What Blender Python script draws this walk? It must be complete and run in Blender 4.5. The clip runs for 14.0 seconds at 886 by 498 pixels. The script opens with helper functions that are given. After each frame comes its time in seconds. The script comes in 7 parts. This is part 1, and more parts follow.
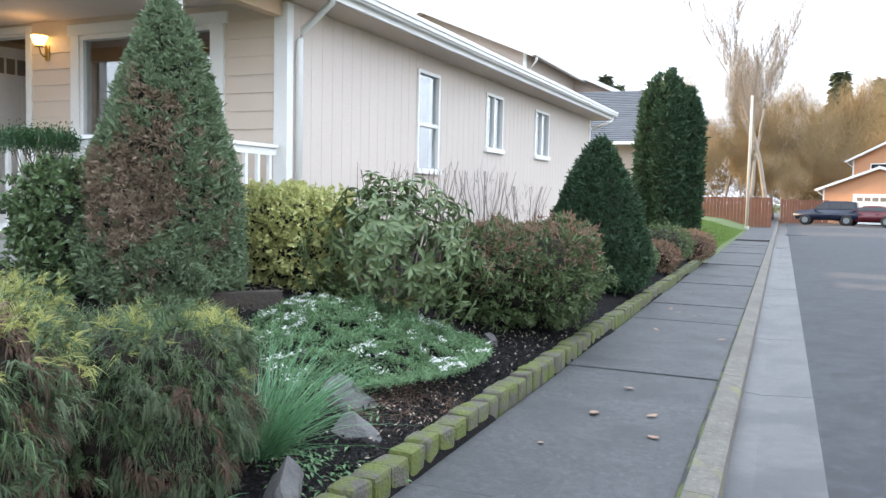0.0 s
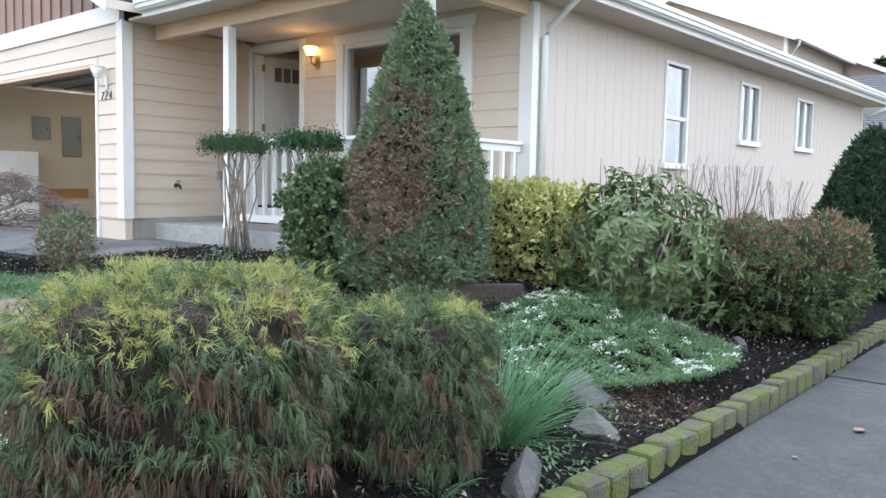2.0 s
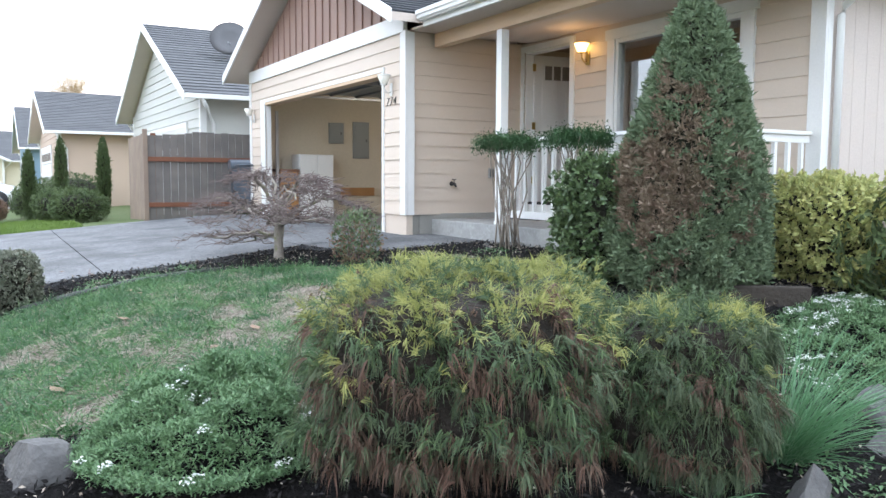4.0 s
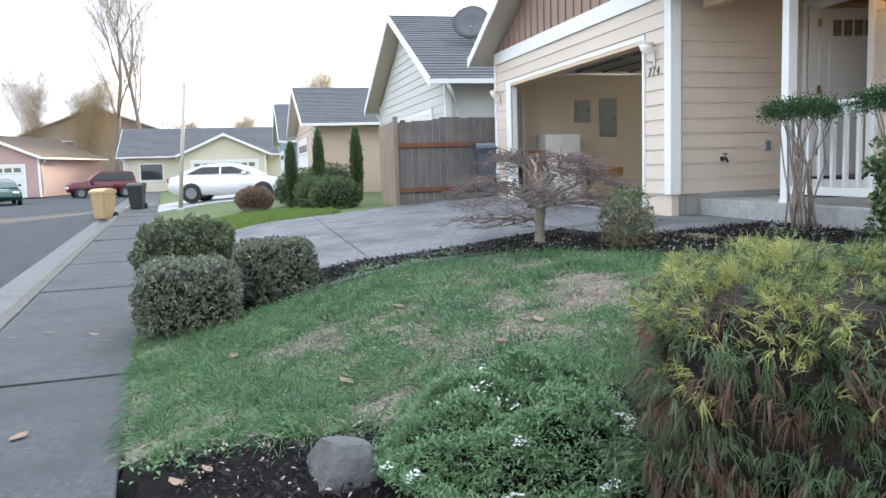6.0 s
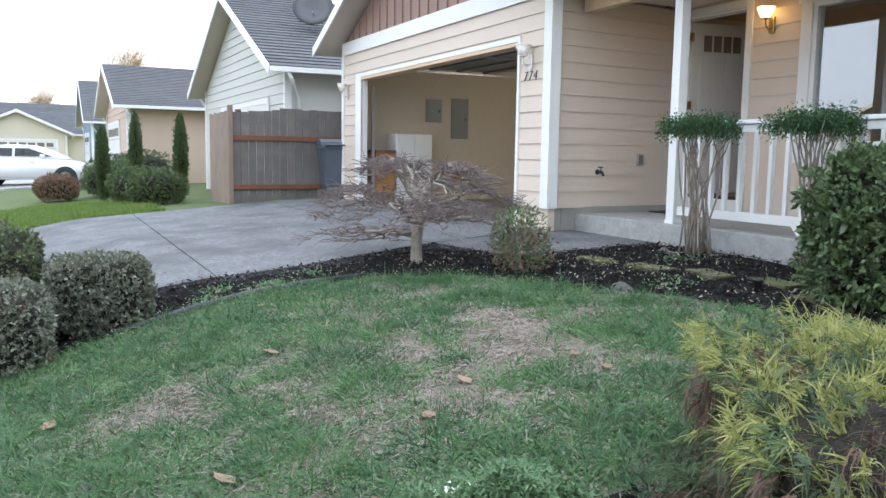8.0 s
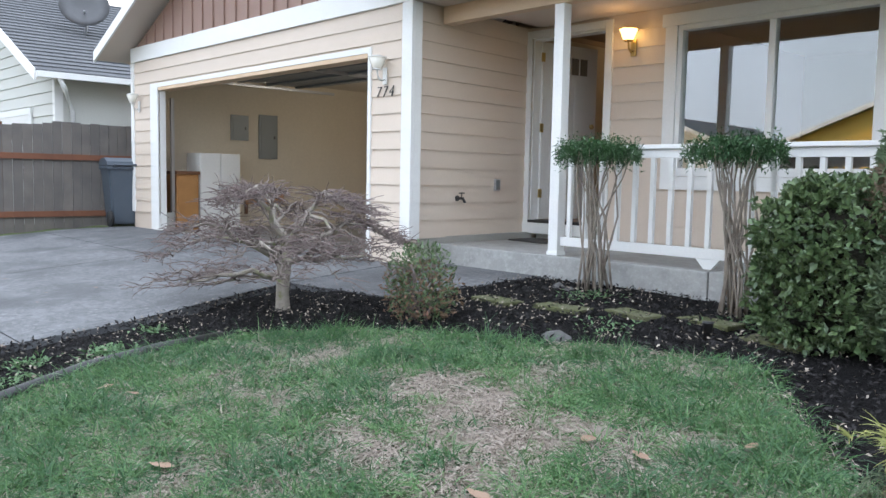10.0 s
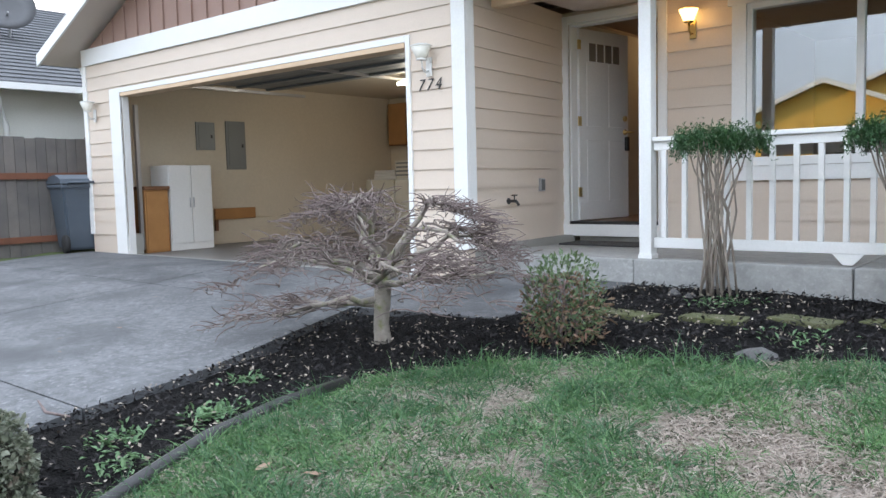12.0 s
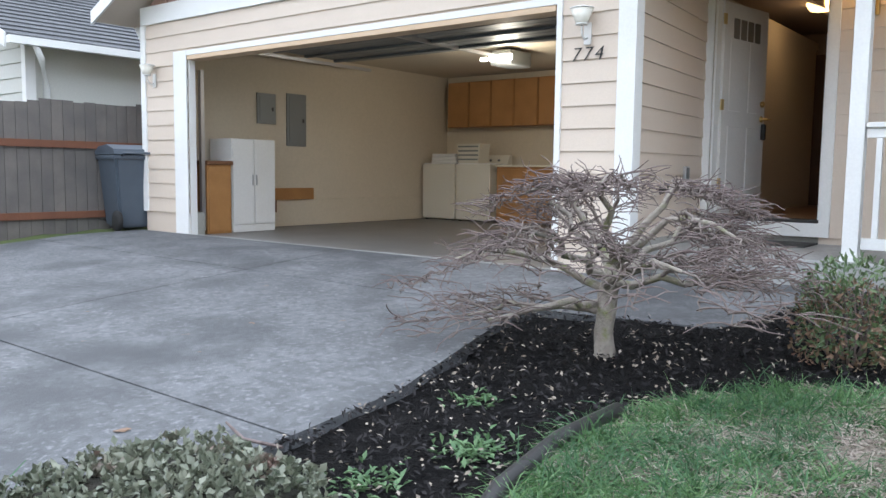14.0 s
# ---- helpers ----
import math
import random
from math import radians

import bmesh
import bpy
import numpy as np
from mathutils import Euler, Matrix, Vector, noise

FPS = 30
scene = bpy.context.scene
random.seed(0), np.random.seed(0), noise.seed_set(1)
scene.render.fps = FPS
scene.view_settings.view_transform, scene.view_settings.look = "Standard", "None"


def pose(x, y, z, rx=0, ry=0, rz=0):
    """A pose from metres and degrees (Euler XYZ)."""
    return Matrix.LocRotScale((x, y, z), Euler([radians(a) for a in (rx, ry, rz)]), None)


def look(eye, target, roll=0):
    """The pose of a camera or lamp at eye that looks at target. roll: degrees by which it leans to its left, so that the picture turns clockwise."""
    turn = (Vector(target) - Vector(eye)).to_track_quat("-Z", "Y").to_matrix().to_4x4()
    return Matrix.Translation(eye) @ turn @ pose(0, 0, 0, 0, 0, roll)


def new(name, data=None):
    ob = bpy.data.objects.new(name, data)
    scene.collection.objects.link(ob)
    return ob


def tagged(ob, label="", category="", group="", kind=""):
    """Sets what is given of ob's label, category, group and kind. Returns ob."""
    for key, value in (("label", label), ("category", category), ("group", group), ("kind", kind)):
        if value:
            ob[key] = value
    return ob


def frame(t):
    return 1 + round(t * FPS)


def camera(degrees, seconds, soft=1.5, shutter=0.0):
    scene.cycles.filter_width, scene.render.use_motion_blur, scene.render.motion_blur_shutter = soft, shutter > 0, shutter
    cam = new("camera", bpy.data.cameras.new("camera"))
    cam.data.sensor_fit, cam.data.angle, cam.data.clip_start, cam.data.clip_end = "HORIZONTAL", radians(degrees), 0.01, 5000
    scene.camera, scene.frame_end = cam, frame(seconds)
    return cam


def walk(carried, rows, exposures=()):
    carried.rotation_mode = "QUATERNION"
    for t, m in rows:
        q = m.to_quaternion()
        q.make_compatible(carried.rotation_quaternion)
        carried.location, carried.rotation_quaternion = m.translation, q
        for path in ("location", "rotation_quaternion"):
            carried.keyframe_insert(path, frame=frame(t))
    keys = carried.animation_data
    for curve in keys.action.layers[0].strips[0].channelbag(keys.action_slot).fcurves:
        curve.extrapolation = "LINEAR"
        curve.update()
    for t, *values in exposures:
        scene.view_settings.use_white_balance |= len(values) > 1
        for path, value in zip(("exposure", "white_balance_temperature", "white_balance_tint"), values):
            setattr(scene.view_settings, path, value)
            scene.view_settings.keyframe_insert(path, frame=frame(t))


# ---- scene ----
cam = camera(57.6, 14.0)
PATH = [
    (0, (-0.093, 0.82, 1.458), (-0.911, 2.64, 1.328), 1.2),
    (0.5, (-0.025, 0.83, 1.461), (-0.976, 2.585, 1.334), 1.5),
    (1, (-0.017, 0.799, 1.462), (-1.082, 2.486, 1.327), 1.2),
    (1.5, (-0.075, 0.789, 1.482), (-1.266, 2.389, 1.333), 1.1),
    (2, (-0.079, 0.787, 1.462), (-1.393, 2.287, 1.309), 1.1),
    (2.5, (-0.076, 0.799, 1.459), (-1.507, 2.186, 1.301), 1.1),
    (3, (-0.082, 0.771, 1.478), (-1.616, 2.044, 1.311), 1.0),
    (3.5, (-0.096, 0.769, 1.453), (-1.728, 1.912, 1.286), 0.8),
    (4, (-0.079, 0.761, 1.47), (-1.805, 1.756, 1.299), 0.3),
    (4.2, (-0.092, 0.751, 1.464), (-1.851, 1.688, 1.294), 0.2),
    (6.3, (-0.848, 0.593, 1.44), (-2.786, 1.044, 1.235), -1.8),
    (6.5, (-0.975, 0.573, 1.435), (-2.913, 1.025, 1.236), -1.8),
    (7, (-1.215, 0.47, 1.472), (-3.128, 1.021, 1.276), -1.7),
    (7.5, (-1.524, 0.463, 1.465), (-3.382, 1.172, 1.249), -0.5),
    (8, (-1.822, 0.489, 1.578), (-3.597, 1.381, 1.348), 0.9),
    (8.2, (-1.923, 0.442, 1.591), (-3.653, 1.418, 1.355), 1.3),
    (10.3, (-3.474, 0.248, 1.625), (-4.915, 1.624, 1.455), 1.1),
    (10.5, (-3.635, 0.212, 1.612), (-5.077, 1.588, 1.442), 1.2),
    (11, (-4.044, 0.159, 1.628), (-5.446, 1.576, 1.463), 0.5),
    (11.5, (-4.443, -0.003, 1.63), (-5.73, 1.518, 1.442), -1.1),
    (12, (-4.908, -0.072, 1.601), (-6.182, 1.462, 1.439), -1.4),
    (12.5, (-5.291, -0.099, 1.589), (-6.491, 1.492, 1.419), -1.3),
    (13, (-5.685, -0.146, 1.576), (-6.755, 1.533, 1.385), 0.3),
    (13.5, (-6.12, -0.12, 1.562), (-7.257, 1.516, 1.376), 0.8),
    (14, (-6.512, -0.223, 1.548), (-7.75, 1.337, 1.359), 0.7),
]
EXPOSURES = [(0.0, 1.78), (4.0, 1.78), (6.5, 1.45), (8.0, 1.48), (10.5, 1.53), (14.0, 1.53)]
walk(cam, [(t, look(eye, target, roll)) for t, eye, target, roll in PATH], EXPOSURES)

# ---- world, sun, exposure ----
SUN_AZ, SUN_EL = 72.0, 7.0          # degrees; azimuth counted from +y towards -x
world = bpy.data.worlds.new("world")
scene.world = world
world.use_nodes = True
wn = world.node_tree
sky = wn.nodes.new("ShaderNodeTexSky")
sky.sky_type = "NISHITA"
sky.sun_disc = False
sky.sun_elevation, sky.sun_rotation = radians(SUN_EL), radians(-SUN_AZ)
sky.air_density, sky.dust_density, sky.ozone_density = 1.0, 2.5, 1.0
# thin bright cloud over the clear sky
tcw = wn.nodes.new("ShaderNodeTexCoord")
cloud = wn.nodes.new("ShaderNodeTexNoise")
cloud.inputs["Scale"].default_value, cloud.inputs["Detail"].default_value = 2.2, 6.0
wn.links.new(tcw.outputs["Generated"], cloud.inputs["Vector"])
cover = wn.nodes.new("ShaderNodeMapRange")
cover.inputs["From Min"].default_value, cover.inputs["From Max"].default_value = 0.35, 0.65
cover.inputs["To Min"].default_value, cover.inputs["To Max"].default_value = 0.78, 0.97
wn.links.new(cloud.outputs["Fac"], cover.inputs["Value"])
veil = wn.nodes.new("ShaderNodeMix")
veil.data_type = "RGBA"
wn.links.new(cover.outputs["Result"], veil.inputs[0])
wn.links.new(sky.outputs[0], veil.inputs[6])
height = wn.nodes.new("ShaderNodeSeparateXYZ")
wn.links.new(tcw.outputs["Generated"], height.inputs[0])
dome = wn.nodes.new("ShaderNodeMapRange")
dome.inputs["From Max"].default_value = 0.9
dome.inputs["To Min"].default_value, dome.inputs["To Max"].default_value = 0.84, 1.34
wn.links.new(height.outputs["Z"], dome.inputs["Value"])
billow = wn.nodes.new("ShaderNodeMapRange")
billow.inputs["From Min"].default_value, billow.inputs["From Max"].default_value = 0.35, 0.65
billow.inputs["To Min"].default_value, billow.inputs["To Max"].default_value = 0.86, 1.10
wn.links.new(cloud.outputs["Fac"], billow.inputs["Value"])
bright = wn.nodes.new("ShaderNodeMath")
bright.operation = "MULTIPLY"
wn.links.new(dome.outputs["Result"], bright.inputs[0])
wn.links.new(billow.outputs["Result"], bright.inputs[1])
tint = wn.nodes.new("ShaderNodeVectorMath")
tint.operation = "SCALE"
tint.inputs[0].default_value = (6.75, 7.55, 8.9)
wn.links.new(bright.outputs[0], tint.inputs["Scale"])
wn.links.new(tint.outputs[0], veil.inputs[7])
wn.links.new(veil.outputs[2], wn.nodes["Background"].inputs[0])
wn.nodes["Background"].inputs[1].default_value = 0.12
to_sun = Vector((-math.sin(radians(SUN_AZ)) * math.cos(radians(SUN_EL)), math.cos(radians(SUN_AZ)) * math.cos(radians(SUN_EL)), math.sin(radians(SUN_EL))))
sun = new("sun", bpy.data.lights.new("sun", "SUN"))
sun.data.energy, sun.data.angle, sun.data.color = 4.0, radians(0.5), (1.0, 0.72, 0.42)
sun.matrix_world = look((0, 0, 60), Vector((0, 0, 60)) - to_sun)

# ---- tools ----
def part(name, bm, material, parent, label=""):
    """Links a bmesh or a mesh as one object under a thing or part."""
    if isinstance(bm, bmesh.types.BMesh):
        me = bpy.data.meshes.new(name)
        bm.to_mesh(me)
        bm.free()
    else:
        me = bm
    if material is not None and len(me.materials) == 0:
        me.materials.append(material)
    ob = new(name, me)
    if parent is not None:
        ob.parent = parent
    if label:
        ob["label"] = label
    return ob


def thing(name, label, category, at=(0, 0, 0), turn=0, group="", kind=""):
    ob = new(name)
    ob.empty_display_size = 0.2
    ob.matrix_basis = pose(*at, 0, 0, turn)
    return tagged(ob, label, category, group, kind)


def box(bm, x0, x1, y0, y1, z0, z1, bevel=0.0):
    """Adds a box; with a bevel its edges are rounded."""
    before = set(bm.faces)
    vs = [bm.verts.new((x, y, z)) for x in (x0, x1) for y in (y0, y1) for z in (z0, z1)]
    for a in ((0, 1, 3, 2), (4, 6, 7, 5), (0, 4, 5, 1), (2, 3, 7, 6), (0, 2, 6, 4), (1, 5, 7, 3)):
        bm.faces.new([vs[i] for i in a])
    if bevel:
        es = {e for f in bm.faces if f not in before for e in f.edges}
        bmesh.ops.bevel(bm, geom=list(es), offset=bevel, segments=2, affect="EDGES", profile=0.6)
    return bm


def boxed(*a, **k):
    return box(bmesh.new(), *a, **k)


def prism(bm, points, axis, a0, a1):
    """Extrudes a polygon of (u, v) points along an axis: 'x' (u=y, v=z), 'y' (u=x, v=z) or 'z' (u=x, v=y)."""
    def at(u, v, w):
        return {"x": (w, u, v), "y": (u, w, v), "z": (u, v, w)}[axis]
    lo = [bm.verts.new(at(u, v, a0)) for u, v in points]
    hi = [bm.verts.new(at(u, v, a1)) for u, v in points]
    n = len(points)
    bm.faces.new(lo)
    bm.faces.new(hi[::-1])
    for i in range(n):
        bm.faces.new((lo[i], hi[i], hi[(i + 1) % n], lo[(i + 1) % n]))
    bmesh.ops.recalc_face_normals(bm, faces=bm.faces[:])
    return bm


def tube(bm, points, radii, sides=7, cap=True):
    """A tapering tube along points."""
    rings = []
    pts = [Vector(p) for p in points]
    for i, p in enumerate(pts):
        d = (pts[min(i + 1, len(pts) - 1)] - pts[max(i - 1, 0)]).normalized()
        side = d.cross(Vector((0.31, 0.2, 1))).normalized() if abs(d.z) < 0.95 else d.cross(Vector((1, 0.1, 0))).normalized()
        up = side.cross(d)
        r = radii[i]
        rings.append([bm.verts.new(p + r * (math.cos(2 * math.pi * k / sides) * side + math.sin(2 * math.pi * k / sides) * up)) for k in range(sides)])
    for a, b in zip(rings, rings[1:]):
        for k in range(sides):
            f = bm.faces.new((a[k], a[(k + 1) % sides], b[(k + 1) % sides], b[k]))
            f.smooth = True
    if cap:
        bm.faces.new(rings[0][::-1])
        bm.faces.new(rings[-1])
    return bm


def lathe(bm, profile, sides=20, at=(0, 0, 0)):
    """Turns a profile of (radius, z) about the upright axis."""
    rings = [[bm.verts.new((at[0] + r * math.cos(2 * math.pi * k / sides), at[1] + r * math.sin(2 * math.pi * k / sides), at[2] + z)) for k in range(sides)] for r, z in profile]
    for a, b in zip(rings, rings[1:]):
        for k in range(sides):
            bm.faces.new((a[k], a[(k + 1) % sides], b[(k + 1) % sides], b[k])).smooth = True
    bm.faces.new(rings[0][::-1])
    bm.faces.new(rings[-1])
    return bm


def quads(name, v, nper=4):
    """A mesh of loose polygons, from an array (n, nper, 3)."""
    n = len(v)
    me = bpy.data.meshes.new(name)
    me.vertices.add(n * nper)
    me.vertices.foreach_set("co", np.ascontiguousarray(v, dtype=np.float32).ravel())
    me.loops.add(n * nper)
    me.loops.foreach_set("vertex_index", np.arange(n * nper, dtype=np.int32))
    me.polygons.add(n)
    me.polygons.foreach_set("loop_start", np.arange(0, n * nper, nper, dtype=np.int32))
    me.update(calc_edges=True)
    return me


rng = np.random.default_rng(7)


def unit(a):
    return a / np.maximum(np.linalg.norm(a, axis=-1, keepdims=True), 1e-9)


def leaf_mesh(name, pts, direction, normal, length, width, fold=0.25):
    """Leaves: each a pair of folded halves from base to tip, as one island of two quads."""
    n = len(pts)
    length = np.broadcast_to(np.asarray(length, float), (n,))[:, None]
    width = np.broadcast_to(np.asarray(width, float), (n,))[:, None]
    d = unit(direction)
    side = unit(np.cross(d, normal))
    up = np.cross(side, d)
    tip = pts + d * length - up * length * 0.12
    mid = pts + d * length * 0.5
    le = mid + side * width * 0.5 + up * width * fold
    ri = mid - side * width * 0.5 + up * width * fold
    v = np.stack([pts, ri, tip, le], axis=1)
    me = bpy.data.meshes.new(name)
    me.vertices.add(n * 4)
    me.vertices.foreach_set("co", v.astype(np.float32).ravel())
    b = np.arange(n)[:, None] * 4
    tri = np.concatenate([b + [[0, 1, 2]], b + [[0, 2, 3]]], axis=1).astype(np.int32)
    me.loops.add(n * 6)
    me.loops.foreach_set("vertex_index", tri.ravel())
    me.polygons.add(n * 2)
    me.polygons.foreach_set("loop_start", np.arange(0, n * 6, 3, dtype=np.int32))
    me.update(calc_edges=True)
    return me


def strand_mesh(name, pts, direction, length, width, droop, segs=3):
    """Thin curved blades or threads of several segments, tapering to the tip, each one island."""
    n = len(pts)
    length = np.broadcast_to(np.asarray(length, float), (n,))
    width = np.broadcast_to(np.asarray(width, float), (n,))
    droop = np.broadcast_to(np.asarray(droop, float), (n,))
    d = unit(direction)
    side = unit(np.cross(d, unit(rng.normal(size=(n, 3)))))
    rows = []
    p = pts.copy()
    for i in range(segs + 1):
        w = width * (1 - 0.85 * i / segs)
        rows.append(p - side * w[:, None] / 2)
        rows.append(p + side * w[:, None] / 2)
        d = unit(d + np.stack([0 * droop, 0 * droop, -droop / segs * 1.4], axis=1))
        p = p + d * (length / segs)[:, None]
    v = np.stack(rows, axis=1)
    k = 2 * (segs + 1)
    me = bpy.data.meshes.new(name)
    me.vertices.add(n * k)
    me.vertices.foreach_set("co", v.astype(np.float32).ravel())
    b = np.arange(n)[:, None] * k
    f = np.concatenate([b + [[2 * i, 2 * i + 1, 2 * i + 3, 2 * i + 2]] for i in range(segs)], axis=1).astype(np.int32)
    me.loops.add(n * 4 * segs)
    me.loops.foreach_set("vertex_index", f.ravel())
    me.polygons.add(n * segs)
    me.polygons.foreach_set("loop_start", np.arange(0, n * 4 * segs, 4, dtype=np.int32))
    me.update(calc_edges=True)
    return me


def lump(p, scale, seed=0.0):
    """Smooth noise at points, about -1 to 1, from a few sums of sines."""
    x, y, z = (p / scale).T
    s = seed
    return (np.sin(x * 1.7 + y * 0.9 + s) + np.sin(y * 2.1 - z * 1.3 + 2.1 * s) + np.sin(z * 1.9 + x * 1.1 + 0.7 * s) + np.sin((x - y + z) * 2.7 + 1.3 * s)) / 4


def shell(n, kind, size, power=2.0, seed=1.0, depth=0.25, bump=0.08, low=0.0):
    """n points in the outer shell of a plant that stands at the origin, with outward directions.
    kind: 'dome' (superellipsoid) or 'cone'. size: half widths and height."""
    a, b, hgt = size
    if kind == "dome":
        q = unit(rng.normal(size=(n * 2, 3)))
        q = q[q[:, 2] > low - 0.85][:n]
        r = (np.abs(q[:, 0]) ** power + np.abs(q[:, 1]) ** power + np.abs(q[:, 2]) ** power) ** (-1 / power)
        p = q * r[:, None]
        nor = unit(np.sign(p) * np.abs(p) ** (power - 1))
        k = 1 + bump * lump(p, 0.28, seed) + bump * 0.6 * lump(p, 0.11, seed + 3) - depth * rng.random(len(p)) ** 2
        p = p * k[:, None]
        p = p * [a, b, hgt / 2] + [0, 0, hgt / 2]
        return p, nor
    u = rng.random(n * 2)
    u = u[rng.random(n * 2) < (1.02 - u * 0.9)][:n]
    ang = rng.random(len(u)) * 2 * math.pi
    prof = np.interp(u, [0, 0.06, 0.2, 0.5, 0.8, 0.93, 1.0], [0.8, 0.97, 1.0, 0.82, 0.45, 0.23, 0.03])
    p = np.stack([np.cos(ang) * prof, np.sin(ang) * prof, u * 2], axis=1)
    k = 1 + bump * lump(p, 0.2, seed) + bump * 0.7 * lump(p, 0.09, seed + 5) - depth * rng.random(len(p)) ** 2
    p = p * np.stack([k * a, k * b, np.full(len(p), hgt / 2)], axis=1)
    nor = unit(np.stack([np.cos(ang), np.sin(ang), np.full(len(u), 0.45)], axis=1))
    return p, nor


def core(kind, size, power=2.0, shrink=0.8):
    """A solid fill for a plant, coloured dark for the shade between its leaves."""
    bm = bmesh.new()
    bmesh.ops.create_icosphere(bm, subdivisions=4, radius=1)
    a, b, hgt = size
    for v in bm.verts:
        p = v.co
        if kind == "dome":
            r = (abs(p.x) ** power + abs(p.y) ** power + abs(p.z) ** power) ** (-1 / power)
            q = p * r * shrink * (1 + 0.1 * noise.noise(p * 4))
            v.co = (q.x * a, q.y * b, (q.z + 1) * hgt / 2)
        else:
            u = (p.z + 1) / 2
            w = float(np.interp(u, [0, 0.06, 0.2, 0.5, 0.8, 1.0], [0.6, 0.9, 1.0, 0.82, 0.45, 0.02])) * shrink * (1 + 0.08 * noise.noise(p * 5))
            f = math.hypot(p.x, p.y) or 1
            v.co = (p.x / f * w * a, p.y / f * w * b, u * hgt * 0.96)
    for f in bm.faces:
        f.smooth = True
    return bm


# ---- the lie of the land ----
EDGE_R = 3.0
AR, UR = np.array([-1.86, 4.2]), np.array([-0.025, 1.0]) / math.hypot(0.025, 1)
AF, UF = np.array([-4.72, -0.05]), np.array([-1.0, -0.09]) / math.hypot(0.09, 1)
NR, NF = np.array([-UR[1], UR[0]]), np.array([UF[1], -UF[0]])
CORNER = np.linalg.solve(np.array([NR, NF]), [EDGE_R + NR @ AR, EDGE_R + NF @ AF])


def inside(x, y):
    """How far a place lies inside the lot from the pavement's edge."""
    x, y = np.asarray(x, float), np.asarray(y, float)
    dr = NR[0] * (x - AR[0]) + NR[1] * (y - AR[1])
    df = NF[0] * (x - AF[0]) + NF[1] * (y - AF[1])
    rnd = EDGE_R - np.hypot(EDGE_R - dr, EDGE_R - df)
    return np.where((dr < EDGE_R) & (df < EDGE_R), rnd, np.minimum(dr, df)), dr, df


def land(x, y):
    """Height of the ground, its folds evened out inside the lot."""
    x, y = np.asarray(x, float), np.asarray(y, float)
    z = raw_land(x, y)
    d, dr, df = inside(x, y)
    soft = sum(raw_land(x + 0.55 * math.cos(a), y + 0.55 * math.sin(a)) for a in np.arange(12) * math.pi / 6) / 12
    return np.where((d > 0.6) & (x < -3.4) & (x > -8.6) & (y < 4.6), 0.25 * z + 0.75 * soft, z)


def raw_land(x, y):
    d, dr, df = inside(x, y)
    dr2 = dr + 0.35 * np.maximum(dr - 0.6, 0)
    e = np.where((dr2 < EDGE_R) & (df < EDGE_R), EDGE_R - np.hypot(EDGE_R - dr2, EDGE_R - df), np.minimum(dr2, df))
    z = np.interp(e, [0, 0.15, 0.8, 2, 3.7, 5.6, 8], [0.03, 0.08, 0.2, 0.46, 0.6, 0.75, 0.78])
    tier = np.clip((dr - 1.55) / 0.3, 0, 1) * np.clip((np.asarray(y, float) - 4.6) / 0.8, 0, 1) * np.clip((np.asarray(x, float) + 5.6) / 0.8, 0, 1) * np.clip((14 - np.asarray(y, float)) / 3, 0, 1)
    z = z + 0.13 * tier
    far = np.clip((-np.asarray(x, float) - 17) / 6, 0, 1)
    z = z * (1 - 0.35 * far)
    return np.where(d > 0, z, np.where(d > -1.3, -0.12, -0.35))


def edge_point(s, d):
    """A place s metres along the pavement's inner edge (0 where the bend begins, growing towards the garage side) and d inside it."""
    tr = CORNER - EDGE_R * NR
    tf = CORNER - EDGE_R * NF
    a0 = math.atan2(-NR[1], -NR[0])
    a1 = math.atan2(-NF[1], -NF[0])
    arc = EDGE_R * (a0 - a1)
    if s < 0:
        p = tr - UR * s + NR * d
    elif s < arc:
        a = a0 - s / EDGE_R
        p = CORNER + (EDGE_R - d) * np.array([math.cos(a), math.sin(a)])
    else:
        p = tf + UF * (s - arc) + NF * d
    return float(p[0]), float(p[1])


def in_poly(x, y, poly):
    x, y = np.asarray(x, float), np.asarray(y, float)
    r = np.zeros(x.shape, bool)
    for (x0, y0), (x1, y1) in zip(poly, poly[1:] + poly[:1]):
        c = ((y0 > y) != (y1 > y)) & (x < (x1 - x0) * (y - y0) / ((y1 - y0) or 1e-9) + x0)
        r ^= c
    return r

